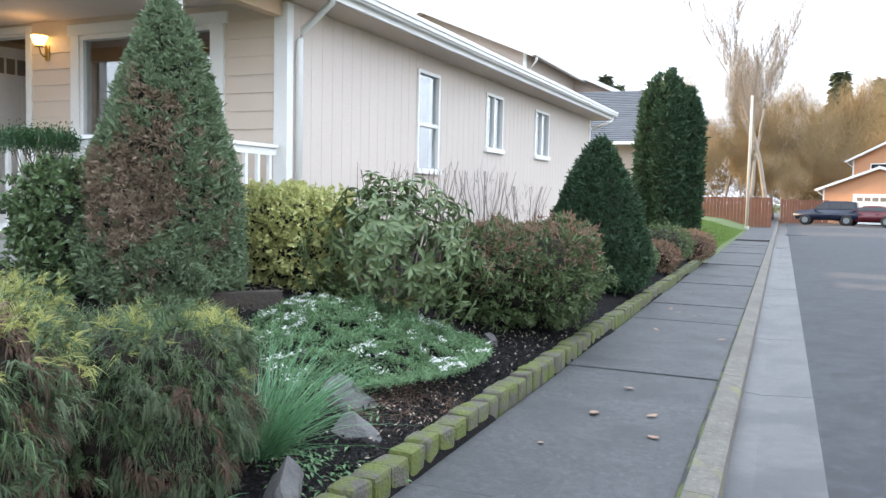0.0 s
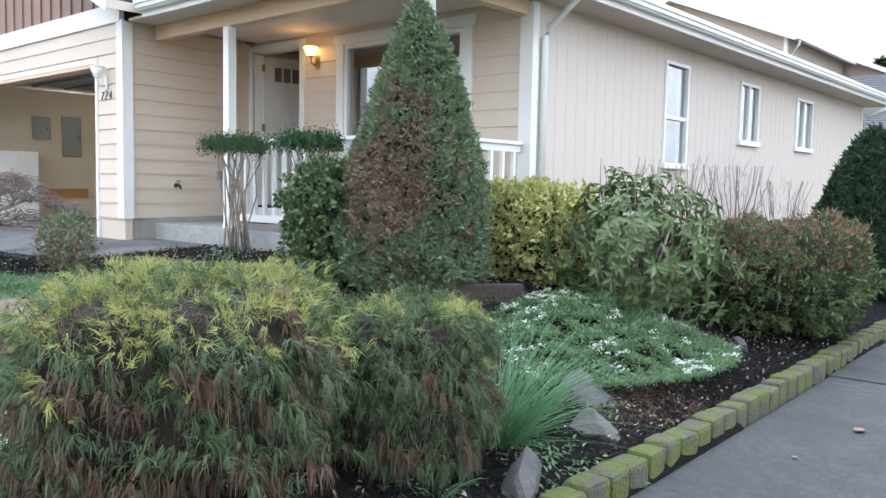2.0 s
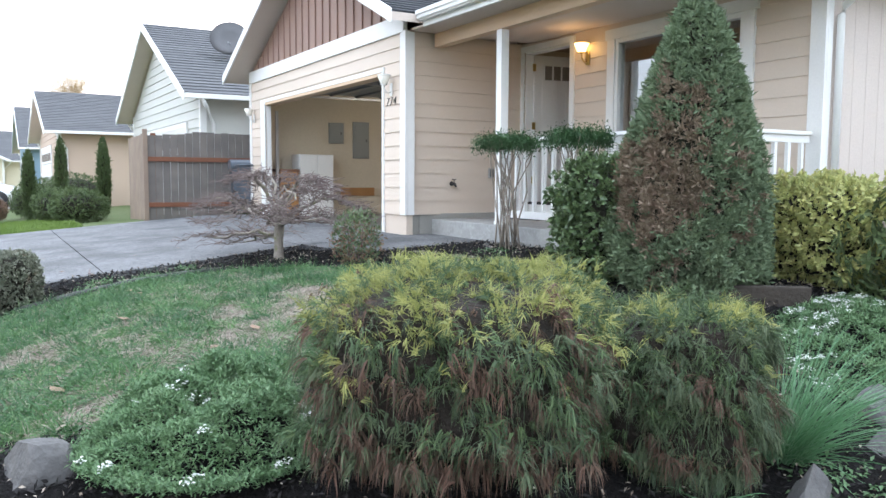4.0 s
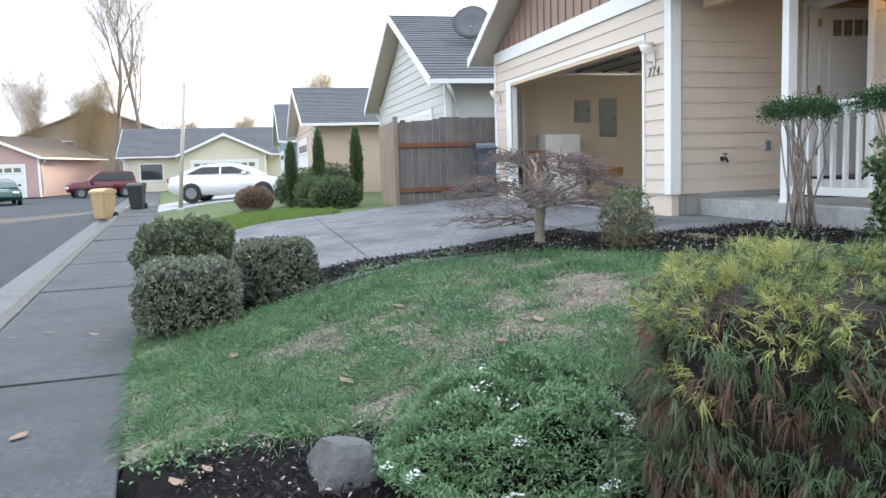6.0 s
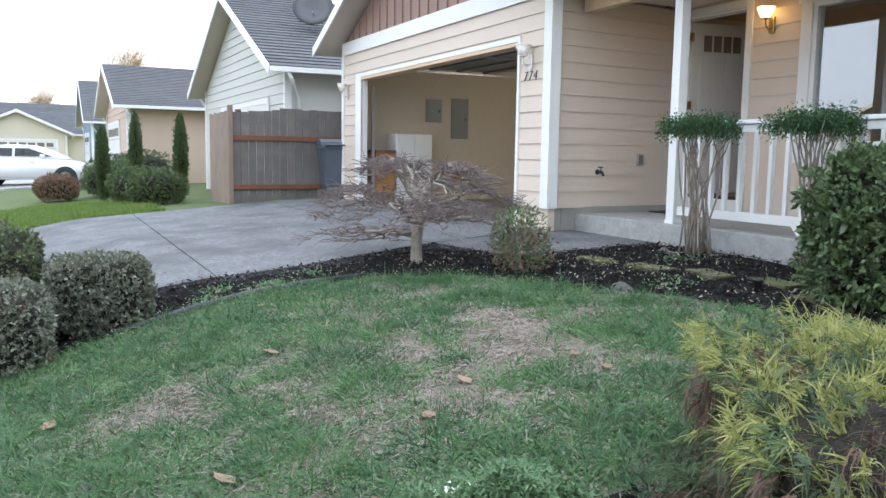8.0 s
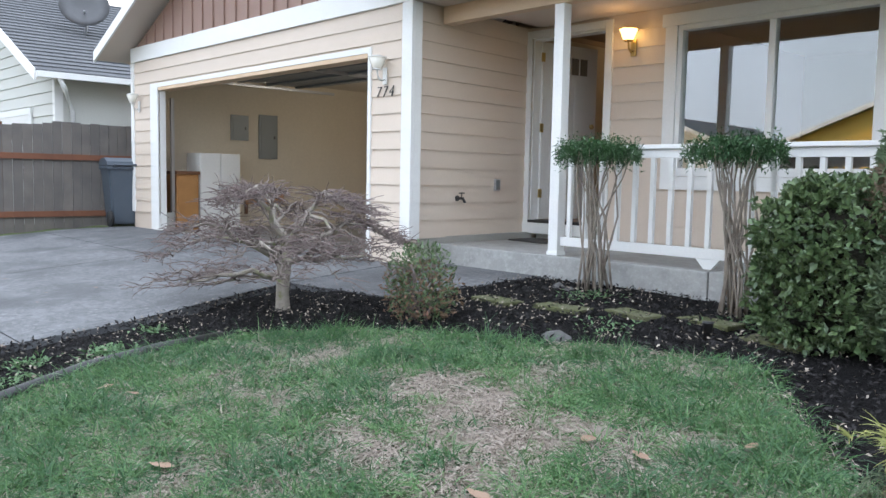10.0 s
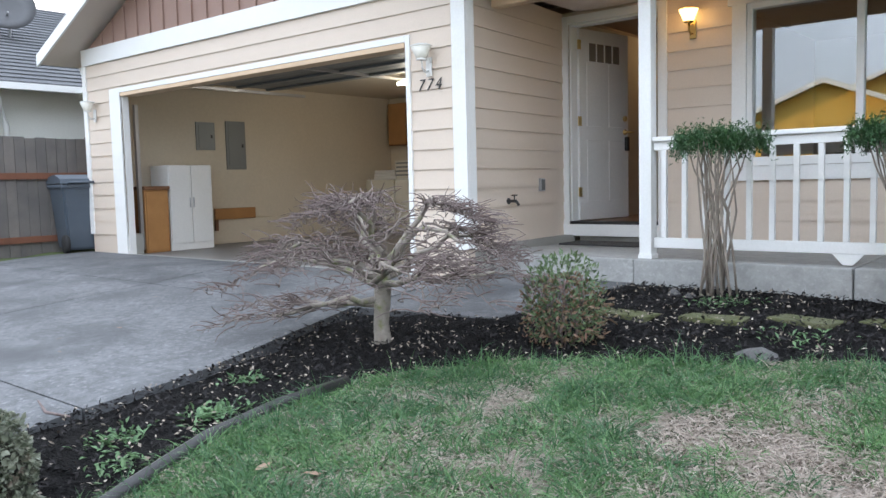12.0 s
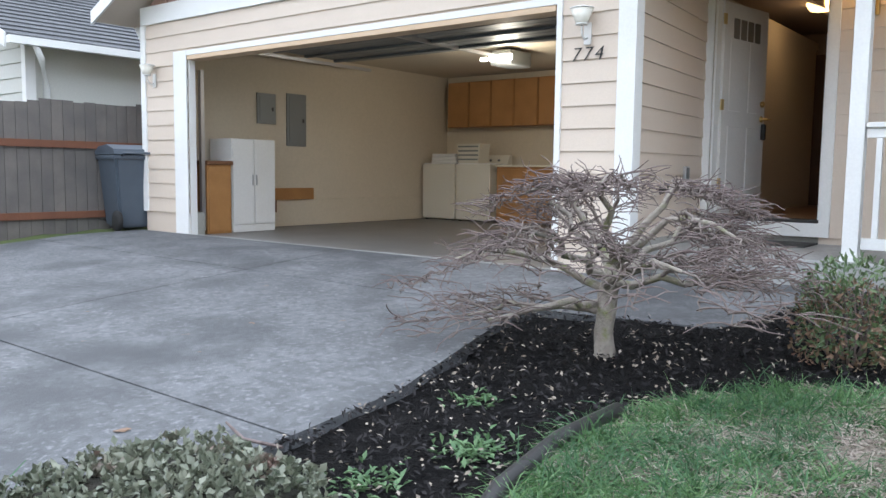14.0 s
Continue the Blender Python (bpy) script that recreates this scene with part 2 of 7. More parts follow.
# ---- materials ----
def material(name, base, rough=0.7, second=None, scale=3.0, fine=60.0, amount=0.5, bump=0.2, bump_scale=None, metal=0.0, island=0.0, objects=0.0, spec=0.5, third=None, third_at=(0.55, 0.7), third_scale=1.0, sheet=0.0, distance=0.02, wear=0.0):
    """A procedural surface: a base colour mottled with a second at two scales, an optional third colour in patches,
    spread by island or object, and fine relief."""
    m = bpy.data.materials.new(name)
    m.use_nodes = True
    nt = m.node_tree
    n, l = nt.nodes, nt.links
    b = n["Principled BSDF"]
    b.inputs["Roughness"].default_value = rough
    b.inputs["Metallic"].default_value = metal
    b.inputs["Specular IOR Level"].default_value = spec
    tc = n.new("ShaderNodeTexCoord")
    geo = n.new("ShaderNodeNewGeometry")
    second = second or tuple(c * 0.7 for c in base)

    def noisy(s, detail=5.0):
        t = n.new("ShaderNodeTexNoise")
        t.inputs["Scale"].default_value, t.inputs["Detail"].default_value = s, detail
        l.new(geo.outputs["Position"], t.inputs["Vector"])
        return t.outputs["Fac"]

    def spread(x, lo, hi):
        r = n.new("ShaderNodeMapRange")
        r.inputs["From Min"].default_value, r.inputs["From Max"].default_value = lo, hi
        l.new(x, r.inputs["Value"])
        return r.outputs["Result"]

    def mix(fac, a, c):
        x = n.new("ShaderNodeMix")
        x.data_type = "RGBA"
        if isinstance(fac, float):
            x.inputs[0].default_value = fac
        else:
            l.new(fac, x.inputs[0])
        for sock, val in ((x.inputs[6], a), (x.inputs[7], c)):
            if isinstance(val, tuple):
                sock.default_value = (*val, 1)
            else:
                l.new(val, sock)
        return x.outputs[2]

    def times(x, k):
        q = n.new("ShaderNodeMath")
        q.operation = "MULTIPLY"
        q.inputs[1].default_value = k
        l.new(x, q.inputs[0])
        return q.outputs[0]

    col = mix(times(spread(noisy(scale), 0.3, 0.7), amount), base, second)
    grain = noisy(fine, 3.0)
    col = mix(times(spread(grain, 0.3, 0.7), amount * 0.45), col, tuple(c * 0.62 for c in base))
    if wear:
        worn = noisy(scale * 6.0, 9.0)
        col = mix(times(spread(worn, 0.42, 0.62), wear), col, tuple(c * 0.45 for c in base))
        col = mix(times(spread(noisy(scale * 14.0, 9.0), 0.55, 0.68), wear * 0.7), col, tuple(min(c * 1.5, 0.8) for c in base))
    if island:
        col = mix(times(geo.outputs["Random Per Island"], island), col, second)
    if objects:
        info = n.new("ShaderNodeObjectInfo")
        col = mix(times(info.outputs["Random"], objects), col, second)
    if third:
        col = mix(spread(noisy(third_scale), *third_at), col, third)
    l.new(col, b.inputs["Base Color"])
    if bump:
        bp = n.new("ShaderNodeBump")
        bp.inputs["Strength"].default_value, bp.inputs["Distance"].default_value = bump, distance
        l.new(noisy(bump_scale or fine, 6.0), bp.inputs["Height"])
        l.new(bp.outputs["Normal"], b.inputs["Normal"])
    if sheet:
        tr = n.new("ShaderNodeBsdfTranslucent")
        l.new(col, tr.inputs["Color"])
        mx = n.new("ShaderNodeMixShader")
        mx.inputs[0].default_value = sheet
        l.new(b.outputs[0], mx.inputs[1])
        l.new(tr.outputs[0], mx.inputs[2])
        l.new(mx.outputs[0], n["Material Output"].inputs[0])
    return m


def lamp_material(name, colour, strength):
    m = bpy.data.materials.new(name)
    m.use_nodes = True
    b = m.node_tree.nodes["Principled BSDF"]
    b.inputs["Base Color"].default_value = (*colour, 1)
    b.inputs["Emission Color"].default_value = (*colour, 1)
    b.inputs["Emission Strength"].default_value = strength
    return m


def glass_material(name, tint=(0.9, 0.95, 0.95), rough=0.0):
    m = bpy.data.materials.new(name)
    m.use_nodes = True
    b = m.node_tree.nodes["Principled BSDF"]
    b.inputs["Base Color"].default_value = (*tint, 1)
    b.inputs["Roughness"].default_value = rough
    b.inputs["Transmission Weight"].default_value = 1.0
    b.inputs["IOR"].default_value = 2.3
    return m


M_SIDING = material("siding_paint", (0.65, 0.55, 0.455), 0.55, (0.595, 0.50, 0.41), 1.2, 90, 0.4, 0.12)
M_SIDE = material("panel_siding_paint", (0.609, 0.536, 0.475), 0.6, (0.542, 0.471, 0.421), 0.8, 50, 0.4, 0.2)
M_TRIM = material("white_trim_paint", (0.80, 0.80, 0.78), 0.45, (0.70, 0.70, 0.68), 2.5, 70, 0.35, 0.08)
M_BEAM = material("tan_beam_paint", (0.651, 0.473, 0.315), 0.5, (0.546, 0.389, 0.252), 2.0, 60, 0.4, 0.15)
M_GABLE = material("brown_gable_paint", (0.30, 0.19, 0.15), 0.6, (0.24, 0.15, 0.12), 1.5, 60, 0.4, 0.2)
M_SOFFIT = material("soffit_paint", (0.64, 0.55, 0.48), 0.7, (0.56, 0.48, 0.42), 2, 60, 0.3, 0.1)
M_ROOF = material("asphalt_shingle", (0.075, 0.08, 0.09), 0.9, (0.04, 0.043, 0.05), 2.5, 120, 0.8, 0.6, 160, island=0.5)
M_FOUND = material("foundation_concrete", (0.36, 0.35, 0.32), 0.85, (0.25, 0.25, 0.22), 2.5, 80, 0.7, 0.35)
M_CONC = material("pavement_concrete", (0.070, 0.073, 0.075), 0.7, (0.026, 0.028, 0.030), 2.2, 55, 0.95, 0.4, 120, objects=0.25, third=(0.024, 0.026, 0.027), third_at=(0.50, 0.72), third_scale=1.4, wear=0.9)
M_DRIVE = material("driveway_concrete", (0.175, 0.18, 0.187), 0.72, (0.070, 0.073, 0.077), 2.4, 60, 0.9, 0.4, 110, third=(0.06, 0.063, 0.067), third_at=(0.47, 0.70), third_scale=1.2, wear=0.75)
M_PORCH = material("porch_concrete", (0.391, 0.391, 0.374), 0.75, (0.289, 0.289, 0.281), 2.0, 60, 0.6, 0.25, wear=0.3)
M_APRON = material("gutter_concrete", (0.070, 0.071, 0.071), 0.45, (0.05, 0.05, 0.05), 1.6, 55, 0.7, 0.35, 120, third=(0.028, 0.030, 0.032), third_at=(0.48, 0.56), third_scale=1.3, wear=0.6)
M_CURB = material("curb_concrete", (0.150, 0.140, 0.120), 0.85, (0.075, 0.070, 0.058), 2.0, 50, 0.8, 0.5, third=(0.150, 0.150, 0.038), third_at=(0.62, 0.75), third_scale=2.5, wear=0.5)
M_ROAD = material("asphalt", (0.043, 0.046, 0.051), 0.85, (0.034, 0.036, 0.040), 0.6, 150, 0.7, 0.5, 220, wear=0.6)
M_SOIL = material("dark_mulch_soil", (0.009, 0.0085, 0.009), 0.95, (0.019, 0.017, 0.016), 6, 60, 0.8, 1.0, 70, distance=0.05, spec=0.12)
M_TURF = material("turf_soil", (0.10, 0.085, 0.06), 0.95, (0.05, 0.06, 0.03), 4, 50, 0.9, 0.9, 60, third=(0.27, 0.23, 0.195), third_at=(0.5, 0.60), third_scale=3, distance=0.04)
M_FARGRASS = material("far_lawn", (0.075, 0.115, 0.03), 0.95, (0.11, 0.13, 0.05), 0.5, 20, 0.8, 0.6, 30)
M_MOSSBLOCK = material("mossy_block", (0.115, 0.105, 0.088), 0.9, (0.055, 0.05, 0.04), 9, 60, 0.8, 0.9, 50, objects=0.4, third=(0.090, 0.108, 0.024), third_at=(0.40, 0.58), third_scale=7.0)
M_STONE = material("grey_rock", (0.125, 0.12, 0.116), 0.85, (0.055, 0.056, 0.058), 7, 40, 0.8, 0.8, 30)
M_SEAMMOSS = material("bright_seam_moss", (0.085, 0.11, 0.025), 0.95, (0.035, 0.035, 0.025), 5, 60, 1.0, 0.8, 60, third=(0.03, 0.03, 0.028), third_at=(0.45, 0.55), third_scale=3.0)
M_MOSSSTONE = material("mossy_paver", (0.11, 0.11, 0.06), 0.95, (0.07, 0.085, 0.02), 9, 60, 0.8, 0.7, 60)
M_TIMBER = material("dark_timber", (0.05, 0.04, 0.03), 0.9, (0.025, 0.02, 0.017), 5, 40, 0.7, 0.6)
M_FENCE = material("weathered_fence_wood", (0.228, 0.202, 0.179), 0.9, (0.114, 0.107, 0.103), 3, 70, 0.8, 0.5, 60, objects=0.5)
M_FENCELIGHT = material("pale_fence_wood", (0.33, 0.25, 0.19), 0.9, (0.20, 0.15, 0.12), 3, 70, 0.7, 0.5, 60, objects=0.4)
M_RAILWOOD = material("red_brown_rail_wood", (0.22, 0.09, 0.05), 0.85, (0.13, 0.055, 0.035), 3, 60, 0.6, 0.4)
M_BARK = material("pale_mossy_bark", (0.36, 0.32, 0.27), 0.9, (0.19, 0.16, 0.14), 14, 80, 0.8, 0.7, 60, third=(0.19, 0.20, 0.09), third_at=(0.54, 0.68), third_scale=12)
M_LIMB = material("grey_brown_limb", (0.24, 0.20, 0.175), 0.9, (0.13, 0.10, 0.09), 16, 80, 0.8, 0.5, 60)
M_TWIG = material("red_brown_twig", (0.12, 0.085, 0.08), 0.85, (0.30, 0.24, 0.22), 20, 90, 0.7, 0.3)
M_CANE = material("nandina_cane", (0.36, 0.31, 0.26), 0.85, (0.18, 0.14, 0.11), 14, 90, 0.8, 0.5)
# near-black fills: the shade deep among the leaves is put into their colour
M_DARKCORE = material("plant_inner_shade", (0.018, 0.02, 0.012), 1.0, (0.035, 0.025, 0.017), 9, 60, 0.8, 0.9, 30, distance=0.06)
M_BROWNCORE = material("plant_inner_shade_brown", (0.03, 0.02, 0.014), 1.0, (0.015, 0.013, 0.009), 9, 60, 0.8, 0.9, 30, distance=0.06)
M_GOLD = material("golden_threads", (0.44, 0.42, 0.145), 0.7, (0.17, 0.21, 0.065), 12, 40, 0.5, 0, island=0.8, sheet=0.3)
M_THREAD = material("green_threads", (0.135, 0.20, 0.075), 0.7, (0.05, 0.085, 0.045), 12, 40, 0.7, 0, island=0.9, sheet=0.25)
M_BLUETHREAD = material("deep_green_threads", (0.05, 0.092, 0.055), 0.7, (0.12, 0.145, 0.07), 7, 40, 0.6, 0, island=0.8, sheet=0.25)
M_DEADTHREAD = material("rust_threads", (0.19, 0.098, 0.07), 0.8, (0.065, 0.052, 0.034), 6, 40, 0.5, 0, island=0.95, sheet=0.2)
M_SPRUCE = material("spruce_needles", (0.215, 0.28, 0.155), 0.75, (0.12, 0.175, 0.10), 9, 30, 0.7, 0, island=0.7, sheet=0.2)
# dark fill colour stands for shade between the conifer's tufts
M_CONECORE = material("conifer_inner_shade", (0.045, 0.05, 0.03), 1.0, (0.03, 0.025, 0.018), 9, 60, 0.8, 0.9, 30, distance=0.06)
M_SPRUCEBROWN = material("browned_spruce_needles", (0.28, 0.19, 0.145), 0.8, (0.20, 0.165, 0.11), 9, 30, 0.8, 0, island=0.8, sheet=0.2)
M_ARBOR = material("arborvitae_sprays", (0.043, 0.093, 0.038), 0.8, (0.026, 0.057, 0.028), 3, 30, 0.7, 0, island=0.6, sheet=0.15)
M_HOLLY = material("glossy_dark_leaf", (0.05, 0.095, 0.042), 0.3, (0.14, 0.20, 0.085), 6, 30, 0.6, 0, island=0.9, sheet=0.15)
M_HEDGE = material("dark_hedge_leaf", (0.06, 0.10, 0.04), 0.4, (0.17, 0.19, 0.10), 6, 30, 0.5, 0, island=0.8, third=(0.16, 0.10, 0.07), third_at=(0.62, 0.74), third_scale=6, sheet=0.15)
M_BOX = material("small_olive_leaf", (0.075, 0.095, 0.06), 0.4, (0.27, 0.28, 0.21), 7, 30, 0.4, 0, island=0.9, third=(0.20, 0.12, 0.10), third_at=(0.62, 0.72), third_scale=7, sheet=0.15)
M_EUON = material("variegated_leaf", (0.68, 0.64, 0.27), 0.45, (0.20, 0.28, 0.09), 9, 40, 0.3, 0, island=0.62, sheet=0.25)
M_RHODO = material("rhododendron_leaf", (0.075, 0.125, 0.05), 0.45, (0.17, 0.225, 0.10), 5, 40, 0.5, 0, island=0.9, third=(0.30, 0.25, 0.09), third_at=(0.64, 0.72), third_scale=7, sheet=0.2)
M_AZALEA = material("azalea_leaf", (0.064, 0.112, 0.043), 0.55, (0.107, 0.143, 0.052), 5, 40, 0.7, 0, island=0.7, sheet=0.15)
M_AZRED = material("azalea_red_leaf", (0.27, 0.13, 0.10), 0.6, (0.18, 0.14, 0.08), 5, 40, 0.7, 0, island=0.8, sheet=0.15)
M_CANDY = material("candytuft_leaf", (0.068, 0.16, 0.068), 0.55, (0.19, 0.30, 0.145), 9, 40, 0.7, 0, island=0.8, sheet=0.25)
M_FLOWER = material("white_petal", (0.75, 0.76, 0.74), 0.6, (0.6, 0.62, 0.58), 9, 60, 0.3, 0, island=0.3, sheet=0.3)
M_NANDINA = material("nandina_leaf", (0.036, 0.105, 0.048), 0.45, (0.071, 0.158, 0.052), 6, 40, 0.7, 0, island=0.7, sheet=0.15)
M_GRASS = material("grass_blade", (0.045, 0.125, 0.045), 0.6, (0.12, 0.23, 0.08), 7.0, 30, 0.7, 0, island=0.6, sheet=0.25)
M_GRASSDARK = material("dark_grass_blade", (0.028, 0.088, 0.038), 0.6, (0.075, 0.165, 0.07), 7.0, 30, 0.7, 0, island=0.7, sheet=0.2)
M_GRASSPALE = material("pale_grass_blade", (0.12, 0.26, 0.09), 0.6, (0.21, 0.32, 0.15), 7.0, 30, 0.7, 0, island=0.6, sheet=0.3)
M_STRAW = material("straw_blade", (0.50, 0.43, 0.37), 0.85, (0.28, 0.23, 0.19), 9.0, 30, 0.6, 0, island=1.0, sheet=0.15)
M_TUFT = material("tuft_blade", (0.075, 0.19, 0.085), 0.5, (0.15, 0.30, 0.15), 4.0, 30, 0.6, 0, island=0.8, sheet=0.25)
M_CHIP = material("bark_chip", (0.012, 0.0115, 0.012), 0.8, (0.046, 0.042, 0.042), 8, 60, 0.6, 0.3, island=0.8, spec=0.12)
M_LITTER = material("pale_leaf_bits", (0.42, 0.37, 0.31), 0.8, (0.20, 0.16, 0.12), 9, 60, 0.5, 0.2, island=0.9)
M_DEADLEAF = material("dead_leaf", (0.36, 0.26, 0.18), 0.8, (0.20, 0.12, 0.08), 9, 60, 0.6, 0.2, island=0.8, objects=0.6)
M_WHITE = material("white_enamel", (0.74, 0.73, 0.70), 0.35, (0.66, 0.65, 0.62), 2, 40, 0.3, 0.03)
M_CREAM = material("cream_enamel", (0.66, 0.62, 0.52), 0.4, (0.58, 0.54, 0.45), 2, 40, 0.3, 0.03)
M_OAK = material("oak_cabinet", (0.42, 0.21, 0.075), 0.45, (0.30, 0.14, 0.05), 4, 60, 0.6, 0.1)
M_OAKDARK = material("dark_oak_edge", (0.17, 0.075, 0.035), 0.5, (0.11, 0.05, 0.025), 4, 60, 0.6, 0.1)
M_GARWALL = material("garage_wallboard", (0.62, 0.54, 0.42), 0.85, (0.55, 0.47, 0.36), 1.0, 30, 0.4, 0.08)
M_GARFLOOR = material("garage_floor", (0.17, 0.16, 0.15), 0.45, (0.11, 0.105, 0.10), 1.5, 40, 0.7, 0.1)
M_PANELGREY = material("grey_metal_panel", (0.20, 0.21, 0.21), 0.5, (0.16, 0.17, 0.17), 3, 60, 0.3, 0.03, metal=0.3)
M_STEEL = material("galvanised_steel", (0.55, 0.55, 0.56), 0.4, (0.42, 0.42, 0.43), 6, 60, 0.4, 0.05, metal=0.9)
M_BRASS = material("brass", (0.60, 0.43, 0.17), 0.35, (0.4, 0.28, 0.1), 8, 60, 0.4, 0.03, metal=0.9)
M_BLACK = material("black_metal", (0.02, 0.02, 0.02), 0.5, (0.035, 0.03, 0.03), 8, 60, 0.4, 0.05)
M_HALLWALL = material("hall_wall_paint", (0.40, 0.31, 0.24), 0.85, (0.35, 0.27, 0.21), 1, 40, 0.3, 0.05)
M_DARKWOOD = material("dark_stained_door", (0.12, 0.055, 0.028), 0.4, (0.075, 0.033, 0.018), 5, 60, 0.6, 0.1)
M_WOODFLOOR = material("hall_wood_floor", (0.26, 0.13, 0.06), 0.35, (0.17, 0.08, 0.04), 3, 50, 0.6, 0.05)
M_MAT = material("doormat_fibre", (0.05, 0.05, 0.05), 0.95, (0.09, 0.085, 0.08), 20, 200, 0.6, 0.6, 250)
M_BINBLUE = material("bin_plastic_blue_grey", (0.075, 0.095, 0.12), 0.5, (0.055, 0.07, 0.09), 4, 60, 0.4, 0.05)
M_BINTAN = material("bin_plastic_tan", (0.50, 0.36, 0.18), 0.55, (0.42, 0.30, 0.15), 4, 60, 0.4, 0.05)
M_RUBBER = material("black_rubber", (0.018, 0.018, 0.018), 0.8, (0.03, 0.03, 0.03), 9, 80, 0.5, 0.2)
M_GLASS = glass_material("window_glass")
M_LAMPGLOW = lamp_material("glowing_lamp_glass", (1.0, 0.62, 0.22), 1.8)
M_LAMPOFF = material("frosted_lamp_glass", (0.80, 0.77, 0.68), 0.25, (0.7, 0.67, 0.58), 5, 50, 0.3, 0.02)
M_TUBE = lamp_material("glowing_tube", (1.0, 0.97, 0.85), 4.0)
M_CURTAIN = material("blind_fabric", (0.33, 0.34, 0.32), 0.9, (0.26, 0.27, 0.26), 3, 60, 0.4, 0.2)
M_ROOMDARK = material("room_wall", (0.20, 0.17, 0.14), 0.9, (0.15, 0.13, 0.11), 2, 40, 0.4, 0.05)

# ---- ground, pavements, road ----
LAWN = [(-8.1, -0.33), (-4.75, -0.03), (-4.5, 0.6), (-4.12, 1.25), (-3.85, 2.4), (-4.3, 3.4), (-5.2, 4.42), (-5.9, 4.25), (-6.55, 3.88), (-7.4, 3.55), (-7.9, 3.0), (-8.0, 2.4), (-7.93, 1.8), (-7.78, 1.2), (-7.55, 0.6), (-7.8, 0.1)]


def steps(*runs):
    out = []
    for a, b, n in runs:
        out += list(np.linspace(a, b, n, endpoint=False))
    return np.array(out + [runs[-1][1]])


def build_ground():
    xs = steps((-600, -120, 8), (-120, -40, 16), (-40, -17, 30), (-17, -9, 40), (-9, -0.5, 85), (-0.5, 14, 16), (14, 120, 10), (120, 600, 6))
    ys = steps((-600, -80, 8), (-80, -12, 14), (-12, -1.5, 12), (-1.5, 8, 95), (8, 22, 50), (22, 130, 30), (130, 600, 6))
    X, Y = np.meshgrid(xs, ys, indexing="ij")
    Z = land(X, Y)
    d = inside(X, Y)[0]
    bumpy = np.array([[noise.noise((x * 5, y * 5, 0.3)) for y in ys] for x in xs]) * 0.018
    Z = Z + np.where((d > 0.05) & (np.abs(X + 8) < 9), bumpy, 0)
    road2 = (Y > 44) & (Y < 52) & (X > -3)
    Z = np.where(road2, -0.35, Z)
    drive = in_poly(X, Y, [(-16.2, -1.3), (-9.03, -0.6), (-9.03, 2.5), (-9.42, 4.25), (-8.2, 4.42), (-8.0, 5.1), (-7.95, 5.9), (-9.3, 5.9), (-9.3, 12), (-16.2, 12)])
    near = np.clip(1 - np.maximum(X + 8.92, 0) / 0.25, 0, 1) * np.clip((5.2 - Y) / 0.4, 0, 1) * (X < -8)
    Z = np.where(d > 0, Z - 0.035 * near, Z)
    Z = np.where(drive & (d > 0), Z - 0.09, Z)
    nx, ny = len(xs), len(ys)
    co = np.stack([X, Y, Z], axis=-1).reshape(-1, 3)
    me = bpy.data.meshes.new("ground")
    idx = np.arange(nx * ny).reshape(nx, ny)
    f = np.stack([idx[:-1, :-1], idx[1:, :-1], idx[1:, 1:], idx[:-1, 1:]], axis=-1).reshape(-1, 4)
    me.from_pydata(co.tolist(), [], f.tolist())
    for m in (M_SOIL, M_TURF, M_FARGRASS):
        me.materials.append(m)
    c = co[f].mean(axis=1)
    lawn = in_poly(c[:, 0], c[:, 1], LAWN)
    far = (c[:, 0] < -16.2) | (c[:, 1] > 21) | (c[:, 0] > 1.5) | (c[:, 1] < -4)
    me.polygons.foreach_set("material_index", np.where(far, 2, np.where(lawn, 1, 0)).astype(np.int32))
    me.polygons.foreach_set("use_smooth", np.ones(len(f), bool))
    me.update()
    ob = new("ground", me)
    return tagged(ob, "sloping front garden ground of dark mulch and patchy turf", "ground", kind="structure")


build_ground()


def strip_mesh(name, s0, s1, profile, step=0.35):
    """A solid strip along the pavement's edge; profile: (d, z) points, closed."""
    n = max(2, int((s1 - s0) / step) + 1)
    bm = bmesh.new()
    rings = []
    for s in np.linspace(s0, s1, n):
        rings.append([bm.verts.new((*edge_point(s, d), z)) for d, z in profile])
    k = len(profile)
    for a, b in zip(rings, rings[1:]):
        for i in range(k):
            bm.faces.new((a[i], b[i], b[(i + 1) % k], a[(i + 1) % k]))
    bm.faces.new(rings[0])
    bm.faces.new(rings[-1][::-1])
    bmesh.ops.recalc_face_normals(bm, faces=bm.faces[:])
    return bm


sidewalk = tagged(new("pavement"), "grey weathered concrete sidewalk in slabs round a corner", "pavement", kind="structure")
curb = tagged(new("curb"), "worn concrete kerb with moss in its joints", "curb", kind="structure")
gutter = tagged(new("gutter_apron"), "pale concrete gutter strip beside the kerb", "gutter", kind="structure")
SLAB = 1.63
s_first = -(6.05 - 3.03)
k0 = int((-130 - s_first) / SLAB)
for k in range(k0, 80):
    a, b = s_first + k * SLAB, s_first + (k + 1) * SLAB
    if a < -32 or a > 42:
        continue
    lift = 0.006 * math.sin(k * 2.3)
    part("slab", strip_mesh("slab", a + 0.007, b - 0.007, [(0.0, -0.10), (-1.26, -0.10), (-1.26, -0.006 + lift), (-1.25, lift), (-0.01, lift + 0.004), (0.0, lift - 0.002)]), M_CONC, sidewalk)
